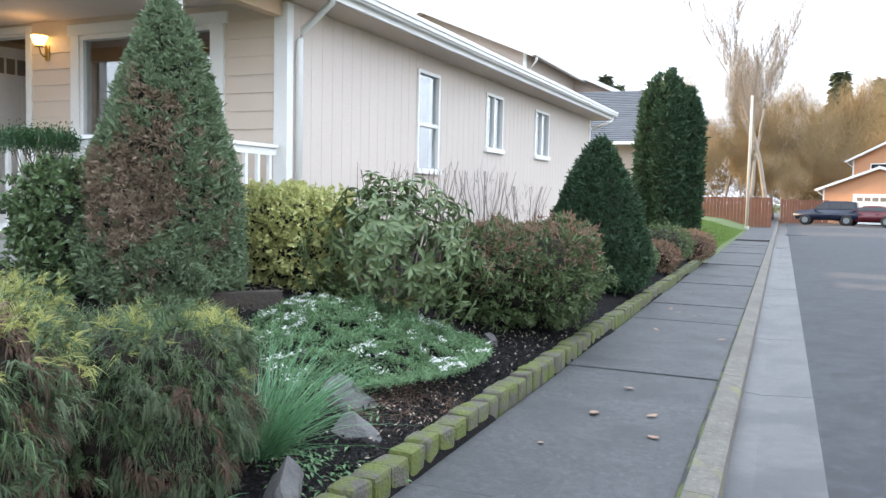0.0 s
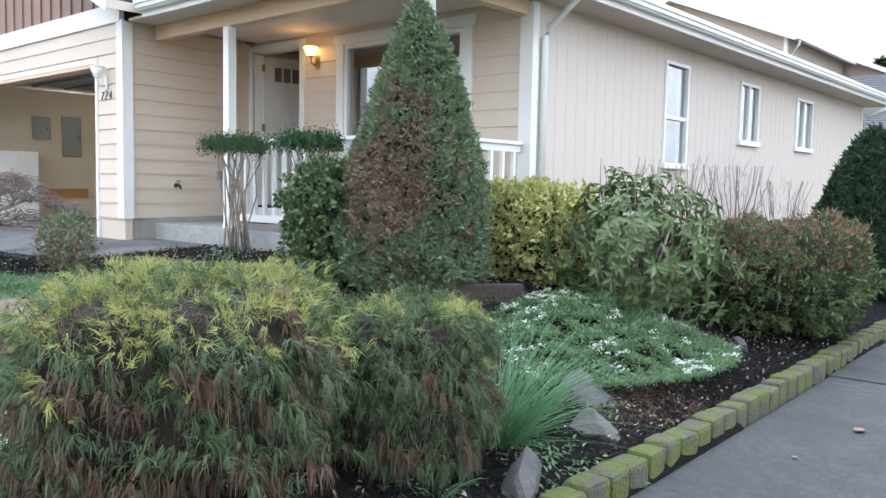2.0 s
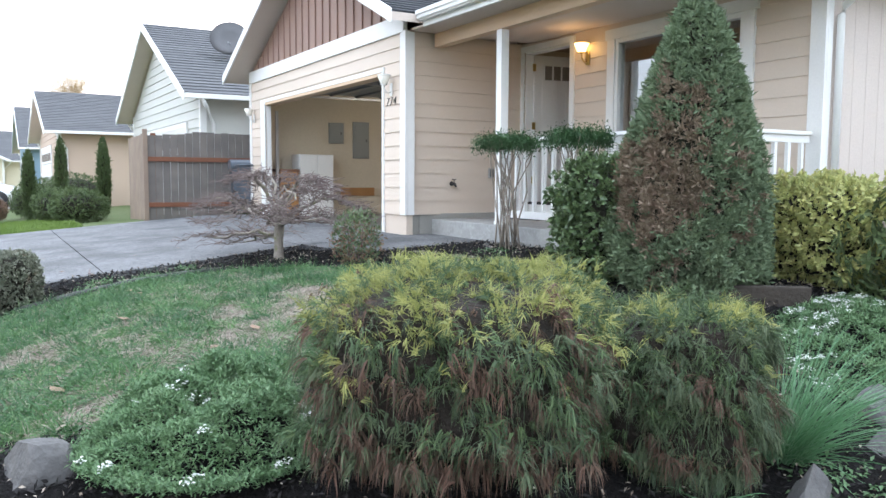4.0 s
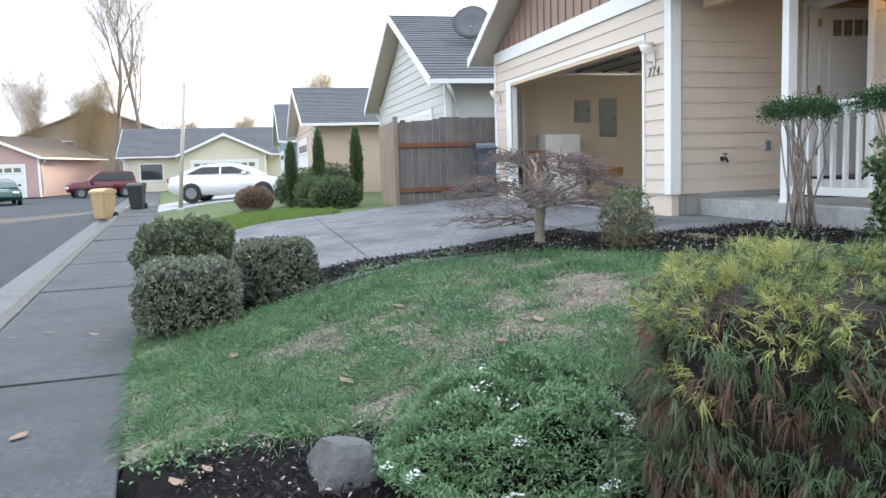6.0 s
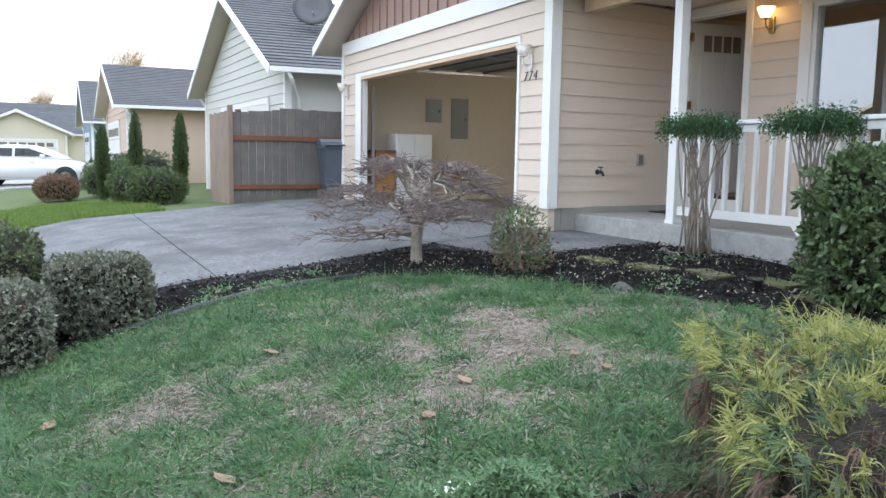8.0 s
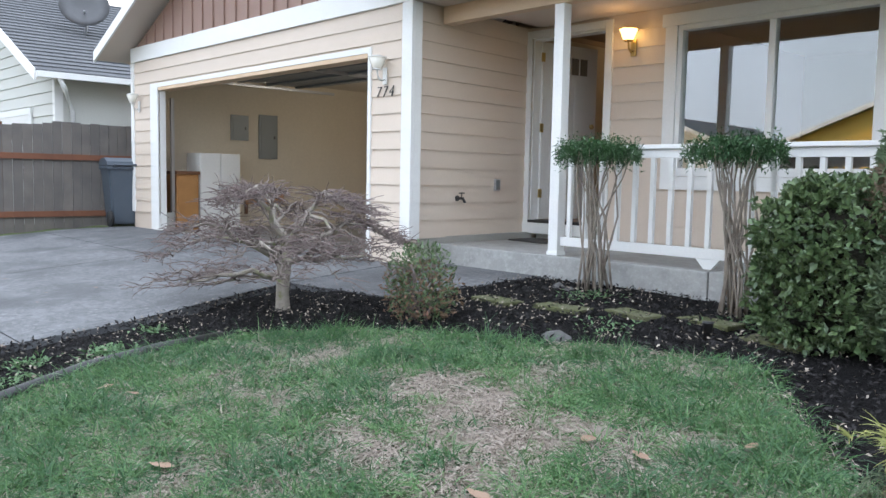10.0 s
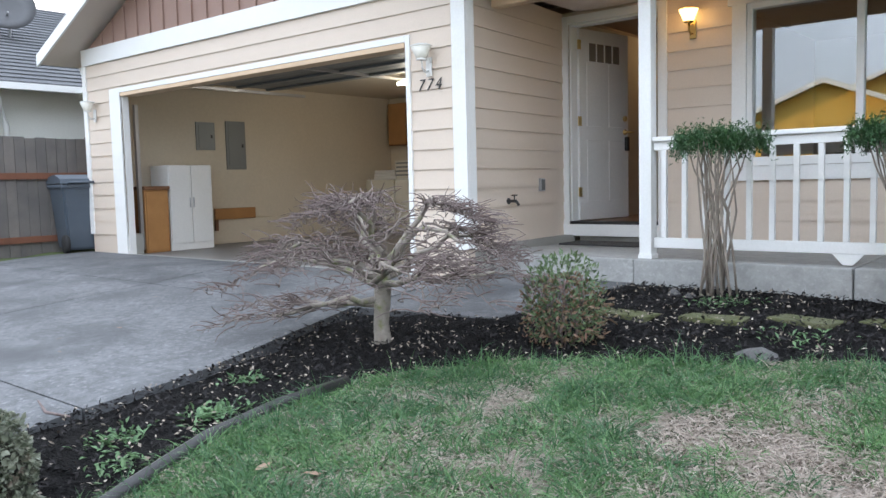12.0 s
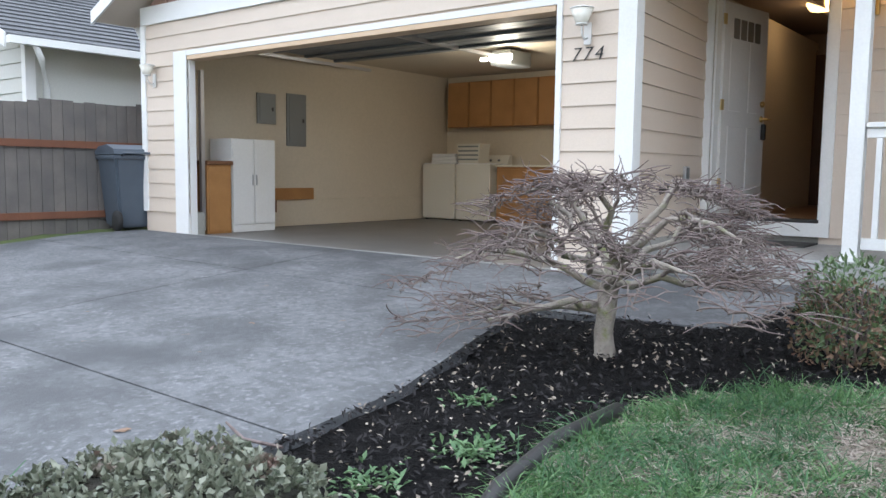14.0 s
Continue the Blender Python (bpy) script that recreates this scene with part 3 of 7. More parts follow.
for a, b in ((-130, -32), (42.4, 110)):
    part("slab_run", strip_mesh("slab_run", a, b, [(0.0, -0.10), (-1.26, -0.10), (-1.26, 0.0), (0.0, 0.0)], 2.0), M_CONC, sidewalk)
part("joint_bed", strip_mesh("joint_bed", -40, 50, [(0.0, -0.11), (-1.27, -0.11), (-1.27, -0.02), (0.0, -0.02)], 0.6), M_SOIL, sidewalk)
for k in range(-10, 16):
    a, b = k * 3.0 + 1.1, k * 3.0 + 4.1
    part("kerbstone", strip_mesh("kerbstone", a + 0.004, b - 0.004, [(-1.27, -0.3), (-1.46, -0.3), (-1.445, -0.02), (-1.42, -0.002), (-1.28, 0.004), (-1.27, 0.0)]), M_CURB, curb)
    part("apron_slab", strip_mesh("apron_slab", a + 0.006, b - 0.006, [(-1.44, -0.3), (-1.98, -0.3), (-1.98, -0.115), (-1.6, -0.14), (-1.44, -0.125)]), M_APRON, gutter)
part("moss_seam", strip_mesh("moss_seam", -20, 6, [(-1.258, -0.05), (-1.278, -0.05), (-1.278, 0.006), (-1.27, 0.012), (-1.258, 0.006)], 0.3), M_SEAMMOSS, curb, "green moss in the kerb joint")
for a, b in ((-130, -28.9), (49.1, 110)):
    part("kerb_run", strip_mesh("kerb_run", a, b, [(-1.27, -0.3), (-1.46, -0.3), (-1.44, 0.0), (-1.27, 0.0)], 2.0), M_CURB, curb)
    part("apron_run", strip_mesh("apron_run", a, b, [(-1.44, -0.3), (-1.98, -0.3), (-1.98, -0.115), (-1.44, -0.13)], 2.0), M_APRON, gutter)
road = strip_mesh("road", -130, 110, [(-1.98, -0.3), (-9.4, -0.3), (-9.4, -0.10), (-5.6, -0.02), (-1.98, -0.115)], 1.0)
tagged(part("road", road, M_ROAD, None), "worn dark grey asphalt residential street", "road", kind="structure")
side_road = bmesh.new()
box(side_road, -1.0, 60, 44.5, 51.5, -0.3, -0.09)
tagged(part("road_crossing", side_road, M_ROAD, None), "asphalt cross street at the far end", "road", kind="structure")


def slope_slab(poly, thick=0.1, lift=0.0, cell=0.35):
    """A slab whose top follows the land inside a polygon of plan points (convex), cut into a grid."""
    bm = bmesh.new()
    vs = [bm.verts.new((x, y, 0)) for x, y in poly]
    bm.faces.new(vs)
    xs, ys = [p[0] for p in poly], [p[1] for p in poly]
    for axis, lo, hi in ((0, min(xs), max(xs)), (1, min(ys), max(ys))):
        for v in np.arange(lo + cell, hi, cell):
            co = (v, 0, 0) if axis == 0 else (0, v, 0)
            no = (1, 0, 0) if axis == 0 else (0, 1, 0)
            bmesh.ops.bisect_plane(bm, geom=bm.verts[:] + bm.edges[:] + bm.faces[:], plane_co=co, plane_no=no)
    for v in bm.verts:
        v.co.z = max(float(land(v.co.x, v.co.y)), 0.0) + lift
    up = bmesh.ops.extrude_face_region(bm, geom=bm.faces[:])
    for v in up["geom"]:
        if isinstance(v, bmesh.types.BMVert):
            v.co.z -= thick
    bmesh.ops.recalc_face_normals(bm, faces=bm.faces[:])
    return bm


driveway = tagged(new("driveway"), "stained grey concrete driveway rising to the garage", "driveway", kind="structure")
G = 0.007


def yf(x):
    return -0.05 + 0.09 * (x + 4.72) + 0.012


for poly in (
    [(-15.9, yf(-15.9)), (-12.1 - G, yf(-12.1)), (-12.1 - G, 1.85 - G), (-15.9, 1.85 - G)],
    [(-12.1 + G, yf(-12.1)), (-8.92, yf(-8.92)), (-8.92, 1.85 - G), (-12.1 + G, 1.85 - G)],
    [(-15.9, 1.85 + G), (-12.1 - G, 1.85 + G), (-12.1 - G, 4.1 - G), (-15.9, 4.1 - G)],
    [(-12.1 + G, 1.85 + G), (-8.92, 1.85 + G), (-8.92, 2.5), (-9.3, 4.1 - G), (-12.1 + G, 4.1 - G)],
    [(-15.9, 4.1 + G), (-12.1 - G, 4.1 + G), (-12.1 - G, 5.44), (-15.9, 5.44)],
    [(-12.1 + G, 4.1 + G), (-9.3, 4.1 + G), (-9.3, 5.44), (-12.1 + G, 5.44)],
):
    part("slab", slope_slab(poly, 0.12, 0.015), M_DRIVE, driveway)
walkway = tagged(new("walkway"), "smooth concrete walkway from driveway to porch", "walkway", kind="structure")
part("slab", slope_slab([(-9.3 + G, 4.15), (-8.1, 4.3), (-7.85, 5.1), (-7.85, 5.86), (-9.3 + G, 5.86)], 0.1, 0.01), M_DRIVE, walkway)

nd = tagged(new("neighbour_driveway"), "pale concrete driveway of the peach house", "driveway", kind="structure")
for x0, x1 in ((-38.0, -34.6), (-34.58, -31.2)):
    part("slab", slope_slab([(x0, yf(x0)), (x1, yf(x1)), (x1, 3.15), (x0, 3.15)], 0.1, 0.02, 0.8), M_PORCH, nd)

# ---- the house ----
GX0, GX1, GY, GB, GT = -15.9, -9.24, 5.5, 1.03, 3.32     # garage front wall: sides, plane, foot and head of the siding
OX0, OX1, OZ = -14.95, -9.9, 2.86                        # garage opening
FLOOR, PORCH, WY, HX, HY1 = 0.75, 0.96, 7.4, -4.75, 19.3
EAVE = 3.34
EXPO = 0.178


def wall_of_boards(name, label, axis, plane, a0, a1, z0, z1, holes, sign, material, thick=0.14):
    """A wall with openings through it, faced with lapped boards. axis: the way it runs. holes: (a0, a1, z0, z1)."""
    w = tagged(new(name), label, "wall", kind="structure")
    cuts_a = sorted({a0, a1, *[h for q in holes for h in q[:2]]})
    cuts_z = sorted({z0, z1, *[h for q in holes for h in q[2:]]})
    bm = bmesh.new()
    for i in range(len(cuts_a) - 1):
        for j in range(len(cuts_z) - 1):
            ca, cz = (cuts_a[i] + cuts_a[i + 1]) / 2, (cuts_z[j] + cuts_z[j + 1]) / 2
            if any(q[0] < ca < q[1] and q[2] < cz < q[3] for q in holes):
                continue
            b0, b1 = sorted((plane, plane - sign * thick))
            if axis == "x":
                box(bm, cuts_a[i], cuts_a[i + 1], b0, b1, cuts_z[j], cuts_z[j + 1])
            else:
                box(bm, b0, b1, cuts_a[i], cuts_a[i + 1], cuts_z[j], cuts_z[j + 1])
    part("sheathing", bm, material, w)
    z = z0
    while z < z1 - 0.02:
        top = min(z + EXPO, z1)
        spans = [(a0, a1)]
        for q in holes:
            if q[2] < top - 0.03 and q[3] > z + 0.03:
                spans = [s for p in spans for s in ((p[0], min(p[1], q[0])), (max(p[0], q[1]), p[1])) if s[1] - s[0] > 0.03]
        for p0, p1 in spans:
            bm = bmesh.new()
            prof = [(plane + sign * 0.003, z - 0.012), (plane + sign * 0.022, z - 0.012), (plane + sign * 0.007, top), (plane + sign * 0.003, top)]
            if axis == "x":
                prism(bm, prof, "x", p0, p1)
            else:
                prism(bm, prof, "y", p0, p1)
            part("siding_board", bm, material, w)
        z += EXPO
    return w


wall_of_boards("wall_garage_front", "pinkish beige lap siding round the garage opening", "x", GY, GX0, GX1, GB, GT, [(OX0, OX1, 0, OZ)], -1, M_SIDING, 0.09)
back = wall_of_boards("wall_porch_return", "pinkish beige lap siding beside the porch", "y", 0.0, 0.0, WY - GY, GB, EAVE, [], 1, M_SIDING)
back.matrix_basis = pose(GX1 - 0.025, GY, 0, 0, 0, 4.5)
DX0, DX1, DZ0, DZ1 = -9.33, -8.33, 1.17, 3.22            # front door opening
VX0, VX1, VZ0, VZ1 = -7.48, -5.62, 1.72, 3.14            # big window opening
wall_of_boards("wall_porch_back", "beige lap siding of the porch wall", "x", WY, GX1 - 0.3, HX, GB, EAVE, [(DX0, DX1, 0, DZ1), (VX0, VX1, VZ0, VZ1)], -1, M_SIDING)
# side wall of grooved upright panels
SIDEWIN = [(10.25, 10.93, 1.78, 3.10), (12.68, 13.45, 2.20, 3.10), (15.18, 16.05, 2.22, 3.10)]
side_wall = tagged(new("wall_side"), "long pinkish beige side wall of grooved panels", "wall", kind="structure")
bm = bmesh.new()
cy = sorted({WY, HY1, *[v for q in SIDEWIN for v in q[:2]]})
cz = sorted({GB - 0.02, EAVE, *[v for q in SIDEWIN for v in q[2:]]})
for i in range(len(cy) - 1):
    for j in range(len(cz) - 1):
        m0, m1 = (cy[i] + cy[i + 1]) / 2, (cz[j] + cz[j + 1]) / 2
        if not any(q[0] < m0 < q[1] and q[2] < m1 < q[3] for q in SIDEWIN):
            box(bm, HX - 0.14, HX + 0.0015, cy[i], cy[i + 1], cz[j], cz[j + 1])
part("sheathing", bm, M_SIDE, side_wall)
y = WY + 0.02
while y < HY1 - 0.02:
    y1 = min(y + 0.2, HY1)
    spans = [(GB - 0.02, EAVE)]
    for q in SIDEWIN:
        if q[0] < y1 - 0.01 and q[1] > y + 0.01:
            spans = [(GB - 0.02, q[2]), (q[3], EAVE)]
    for z0, z1 in spans:
        part("panel", boxed(HX - 0.007, HX + 0.004, y + 0.003, y1 - 0.003, z0, z1), M_SIDE, side_wall)
    y += 0.2
for nm, a in (("wall_rear", (GX0, HX - 0.15, HY1 - 0.15, HY1, GB, EAVE)), ("wall_garage_side", (GX0, GX0 + 0.15, GY + 0.15, HY1 - 0.16, GB, EAVE))):
    tagged(part(nm, boxed(*a), M_SIDE, None), "plain beige outside wall", "wall", kind="structure")
found = tagged(new("foundation"), "bare grey concrete foundation under the siding", "foundation", kind="structure")
for a in ((GX0 + 0.03, OX0 - 0.0, GY + 0.02, GY + 0.2, 0.4, GB - 0.002), (OX1, GX1 - 0.04, GY + 0.02, GY + 0.2, 0.4, GB - 0.002), (GX1 - 0.24, GX1 - 0.045, GY + 0.21, WY, 0.4, GB - 0.002),
          (HX - 0.2, HX - 0.02, WY + 0.02, HY1, 0.3, GB - 0.024), (GX1 + 0.005, HX - 0.21, WY + 0.02, WY + 0.2, 0.4, GB - 0.002), (GX0 + 0.03, GX0 + 0.2, GY + 0.21, HY1, 0.2, GB - 0.002)):
    part("footing", boxed(*a), M_FOUND, found)

# corner boards, casings and bands
trim = tagged(new("trim"), "white painted corner boards, casings and frieze", "trim", kind="structure")
P = 0.034


def board(x0, x1, y0, y1, z0, z1, name="board", mat=None):
    return part(name, boxed(x0, x1, y0, y1, z0, z1, bevel=0.003), mat or M_TRIM, trim)


board(GX1 - 0.12, GX1 + 0.03, GY - P, GY - 0.001, GB - 0.015, GT + 0.02, "corner_board")
board(GX1 + 0.001, GX1 + 0.03, GY + 0.001, GY + 0.10, GB - 0.015, GT, "corner_board")
board(GX0 - 0.02, GX0 + 0.08, GY - P, GY - 0.001, GB - 0.015, GT, "corner_board")
board(HX - 0.13, HX + 0.028, WY - P, WY - 0.001, GB - 0.015, EAVE - 0.05, "corner_board")
board(HX + 0.006, HX + 0.028, WY + 0.001, WY + 0.07, GB - 0.015, EAVE - 0.05, "corner_board")
board(HX + 0.006, HX + 0.028, HY1 - 0.09, HY1, GB - 0.015, EAVE - 0.05, "corner_board")
# garage opening casing and jamb
board(OX0 - 0.26, OX0, GY - P, GY - 0.002, 0.74, OZ + 0.09, "casing")
board(OX1, OX1 + 0.05, GY - P, GY - 0.002, 0.74, OZ + 0.09, "casing")
board(OX0 + 0.001, OX1 - 0.001, GY - P, GY - 0.002, OZ + 0.03, OZ + 0.09, "casing")
board(OX0 - 0.02, OX0 + 0.01, GY + 0.001, GY + 0.09, 0.745, OZ + 0.01, "jamb")
board(OX1 - 0.012, OX1 + 0.02, GY + 0.001, GY + 0.16, 0.745, OZ + 0.01, "jamb")
board(OX0 + 0.013, OX1 - 0.013, GY - 0.03, GY + 0.16, OZ - 0.02, OZ + 0.028, "jamb", M_BEAM)
# frieze band under the gable
board(GX0 + 0.0, GX1 - 0.02, GY - 0.04, GY + 0.02, GT + 0.002, GT + 0.22, "frieze")
# door casing
board(DX0 - 0.085, DX0, WY - P, WY - 0.002, PORCH + 0.1, DZ1 + 0.08, "casing")
board(DX1, DX1 + 0.09, WY - P, WY - 0.002, PORCH + 0.1, DZ1 + 0.08, "casing")
board(DX0 + 0.001, DX1 - 0.001, WY - P, WY - 0.002, DZ1, DZ1 + 0.08, "casing")
for x0, x1 in ((DX0, DX0 + 0.02), (DX1 - 0.02, DX1)):
    board(x0, x1, WY + 0.0, WY + 0.14, DZ0, DZ1, "jamb")
board(DX0 + 0.021, DX1 - 0.021, WY + 0.0, WY + 0.14, DZ1 - 0.02, DZ1, "jamb")
board(DX0 - 0.085, DX1 + 0.09, WY - 0.05, WY + 0.14, PORCH + 0.06, DZ0 - 0.03, "riser")
board(DX0, DX1, WY - 0.03, WY + 0.16, DZ0 - 0.029, DZ0, "threshold", M_BLACK)

# gable above the garage, of upright boards and battens
RX = (GX0 + GX1) / 2
PITCH = 0.45
gable = tagged(new("wall_gable"), "brown board and batten gable above the garage", "wall", kind="structure")
gz = GT + 0.22


def rake_z(x, drop=0.0):
    return EAVE + 0.12 + PITCH * ((GX1 + 0.4) - RX - abs(x - RX)) - drop


part("boarding", prism(bmesh.new(), [(GX0 + 0.02, gz), (GX1 - 0.02, gz), (GX1 - 0.02, rake_z(GX1 - 0.02, 0.16)), (RX, rake_z(RX, 0.16)), (GX0 + 0.02, rake_z(GX0 + 0.02, 0.16))], "y", GY - 0.012, GY + 0.1), M_GABLE, gable)
x = GX0 + 0.25
while x < GX1 - 0.2:
    part("batten", boxed(x - 0.02, x + 0.02, GY - 0.034, GY - 0.013, gz, rake_z(x, 0.19)), M_GABLE, gable)
    x += 0.3

# roofs in courses
roof = tagged(new("roof"), "dark grey asphalt shingle roof with courses", "roof", kind="structure")


def courses(bm, e0, e1, r1, r0, rise=0.14, t=0.014):
    """Overlapping courses on a slope: eave e0-e1, ridge r0-r1."""
    e0, e1, r0, r1 = map(Vector, (e0, e1, r0, r1))
    n = max(2, int((r0 - e0).length / rise), int((r1 - e1).length / rise))
    up = (e1 - e0).cross(r0 - e0 if (r0 - e0).length > 0.1 else r1 - e1).normalized()
    if up.z < 0:
        up = -up
    for i in range(n):
        a, b = i / n, min((i + 1.25) / n, 1)
        p = [e0.lerp(r0, a) + up * (t * 2), e1.lerp(r1, a) + up * (t * 2), e1.lerp(r1, b) + up * t * 0.6, e0.lerp(r0, b) + up * t * 0.6]
        lo = [e0.lerp(r0, a) - up * t, e1.lerp(r1, a) - up * t]
        v = [bm.verts.new(q) for q in p]
        w = [bm.verts.new(q) for q in lo]
        bm.faces.new(v)
        bm.faces.new((w[0], w[1], v[1], v[0]))
    return bm


def slab_under(bm, pts, t=0.1):
    """A solid deck under a slope."""
    hi = [bm.verts.new(p) for p in pts]
    lo = [bm.verts.new((p[0], p[1], p[2] - t)) for p in pts]
    bm.faces.new(hi)
    bm.faces.new(lo[::-1])
    for i in range(len(pts)):
        j = (i + 1) % len(pts)
        bm.faces.new((hi[i], lo[i], lo[j], hi[j]))
    return bm


RY0, RY1 = GY - 0.42, 14.0
ez, rz = rake_z(GX1 + 0.4), rake_z(RX)
deck, shing = bmesh.new(), bmesh.new()
for ex in (GX0 - 0.4, GX1 + 0.4):
    q = [(ex, RY0, ez), (ex, RY1, ez), (RX, RY1, rz), (RX, RY0, rz)]
    slab_under(deck, q)
    courses(shing, q[0], q[1], q[2], q[3])
# main hipped roof over the porch and the long side
MX1, MY0, MY1 = HX + 0.45, GY - 0.0, HY1 + 0.4
mrx, mrz = (GX1 - 3.2 + MX1) / 2, ez + PITCH * (MX1 - (GX1 - 3.2)) / 2
half = MX1 - mrx
south = [(GX1 + 0.35, MY0, ez), (MX1, MY0, ez), (mrx, MY0 + half, mrz), (GX1 - 2.4, MY0 + half, mrz)]
east = [(MX1, MY0, ez), (MX1, MY1, ez), (mrx, MY1 - half, mrz), (mrx, MY0 + half, mrz)]
west = [(mrx - half, MY1, ez), (mrx - half, MY0 + 3.5, ez), (mrx, MY0 + half, mrz), (mrx, MY1 - half, mrz)]
for q in (south, east, west):
    slab_under(deck, q)
    courses(shing, *q)
slab_under(deck, [(MX1, MY1, ez), (mrx - half, MY1, ez), (mrx, MY1 - half, mrz)])
part("roof_deck", deck, M_SOFFIT, roof)
part("shingle_courses", shing, M_ROOF, roof)
# barge boards, fascia, gutters
for sgn in (-1, 1):
    x0, x1 = RX, RX + sgn * (RX - GX0 + 0.43)
    bm = bmesh.new()
    prism(bm, [(x0, rz + 0.03), (x1, ez + 0.03), (x1, ez - 0.13), (x0, rz - 0.13)], "y", RY0 - 0.03, RY0 - 0.001)
    part("barge_board", bm, M_TRIM, roof)


def gutter_run(p0, p1, out):
    """A K-shaped gutter from p0 to p1; out: the way it faces."""
    bm = bmesh.new()
    d = Vector(out)
    prof = [(0, 0.05), (0, -0.07), (0.06, -0.07), (0.075, -0.02), (0.11, 0.0), (0.11, 0.045), (0.10, 0.045), (0.09, -0.05), (0.01, -0.05)]
    ends = []
    for p in (p0, p1):
        ends.append([bm.verts.new(Vector(p) + d * u + Vector((0, 0, v))) for u, v in prof])
    n = len(prof)
    for i in range(n):
        bm.faces.new((ends[0][i], ends[1][i], ends[1][(i + 1) % n], ends[0][(i + 1) % n]))
    bm.faces.new(ends[0])
    bm.faces.new(ends[1][::-1])
    bmesh.ops.recalc_face_normals(bm, faces=bm.faces[:])
    return bm


part("gutter", gutter_run((GX1 + 0.45, MY0 - 0.01, ez - 0.02), (MX1 + 0.1, MY0 - 0.01, ez - 0.02), (0, -1, 0)), M_TRIM, roof, "white metal gutter")
part("gutter", gutter_run((MX1 + 0.01, MY0, ez - 0.02), (MX1 + 0.01, MY1, ez - 0.02), (1, 0, 0)), M_TRIM, roof, "white metal gutter")
part("fascia", boxed(GX1 + 0.45, MX1, MY0 - 0.008, MY0 + 0.02, ez - 0.15, ez - 0.02), M_TRIM, roof)
part("fascia", boxed(MX1 - 0.02, MX1 + 0.008, MY0 + 0.03, MY1, ez - 0.15, ez - 0.02), M_TRIM, roof)
part("soffit", boxed(HX - 0.05, MX1 - 0.03, MY0 + 0.03, MY1 - 0.1, ez - 0.15, ez - 0.13), M_SOFFIT, roof)


def pipe(points, r=0.035):
    return tube(bmesh.new(), points, [r] * len(points), 8)


for name_, pts in (("downpipe", [(MX1 + 0.06, WY - 0.0, ez - 0.08), (MX1 + 0.05, WY + 0.01, ez - 0.2), (HX + 0.1, WY + 0.12, ez - 0.42), (HX + 0.06, WY + 0.13, ez - 0.5), (HX + 0.06, WY + 0.13, 0.8)]),
                   ("downpipe", [(MX1 + 0.06, MY1 - 0.3, ez - 0.08), (MX1 + 0.05, MY1 - 0.35, ez - 0.2), (HX + 0.08, MY1 - 0.5, ez - 0.4)]),
                   ("downpipe", [(GX0 - 0.3, GY + 0.1, ez - 0.1), (GX0 - 0.28, GY + 0.15, ez - 0.25), (GX0 - 0.06, GY + 0.3, ez - 0.45), (GX0 - 0.06, GY + 0.3, 0.9)])):
    part(name_, pipe(pts), M_TRIM, roof)
# porch: slab, posts, beam, ceiling
porch = tagged(new("porch_floor"), "raised pale concrete porch slab with a joint", "porch", kind="structure")
part("slab", boxed(GX1 - 0.02, -7.86, 5.88, WY - 0.0, 0.45, PORCH, bevel=0.012), M_PORCH, porch)
part("slab", boxed(-7.85, -6.24, 5.86, WY - 0.0, 0.45, PORCH + 0.002, bevel=0.012), M_PORCH, porch)
part("slab", boxed(-6.23, -4.6, 5.86, WY - 0.0, 0.45, PORCH + 0.002, bevel=0.012), M_PORCH, porch)
tagged(part("ceiling_porch", boxed(GX1 + 0.03, HX + 0.3, MY0 + 0.05, WY - 0.0, ez - 0.129, ez - 0.1), M_SOFFIT, None), "flat painted porch ceiling", "ceiling", kind="structure")
beam = tagged(new("porch_beam"), "tan painted porch beam on white posts", "beam", kind="structure")
part("beam_board", boxed(GX1 + 0.0, -4.76, 5.9, 6.02, 3.16, ez - 0.13, bevel=0.006), M_BEAM, beam)
part("beam_board", boxed(-4.9, -4.78, 6.03, WY - 0.04, 3.16, ez - 0.13, bevel=0.006), M_BEAM, beam)
for px, py in ((-7.77, 5.96), (-4.84, 5.96)):
    ob = thing("porch_post", "square white painted porch post on the slab", "post", (px, py, PORCH + 0.002), group="porch posts")
    part("shaft", boxed(-0.052, 0.052, -0.052, 0.052, 0, 3.158 - PORCH, bevel=0.006), M_TRIM, ob)
    part("foot", boxed(-0.06, 0.06, -0.06, 0.06, 0, 0.035, bevel=0.004), M_TRIM, ob)


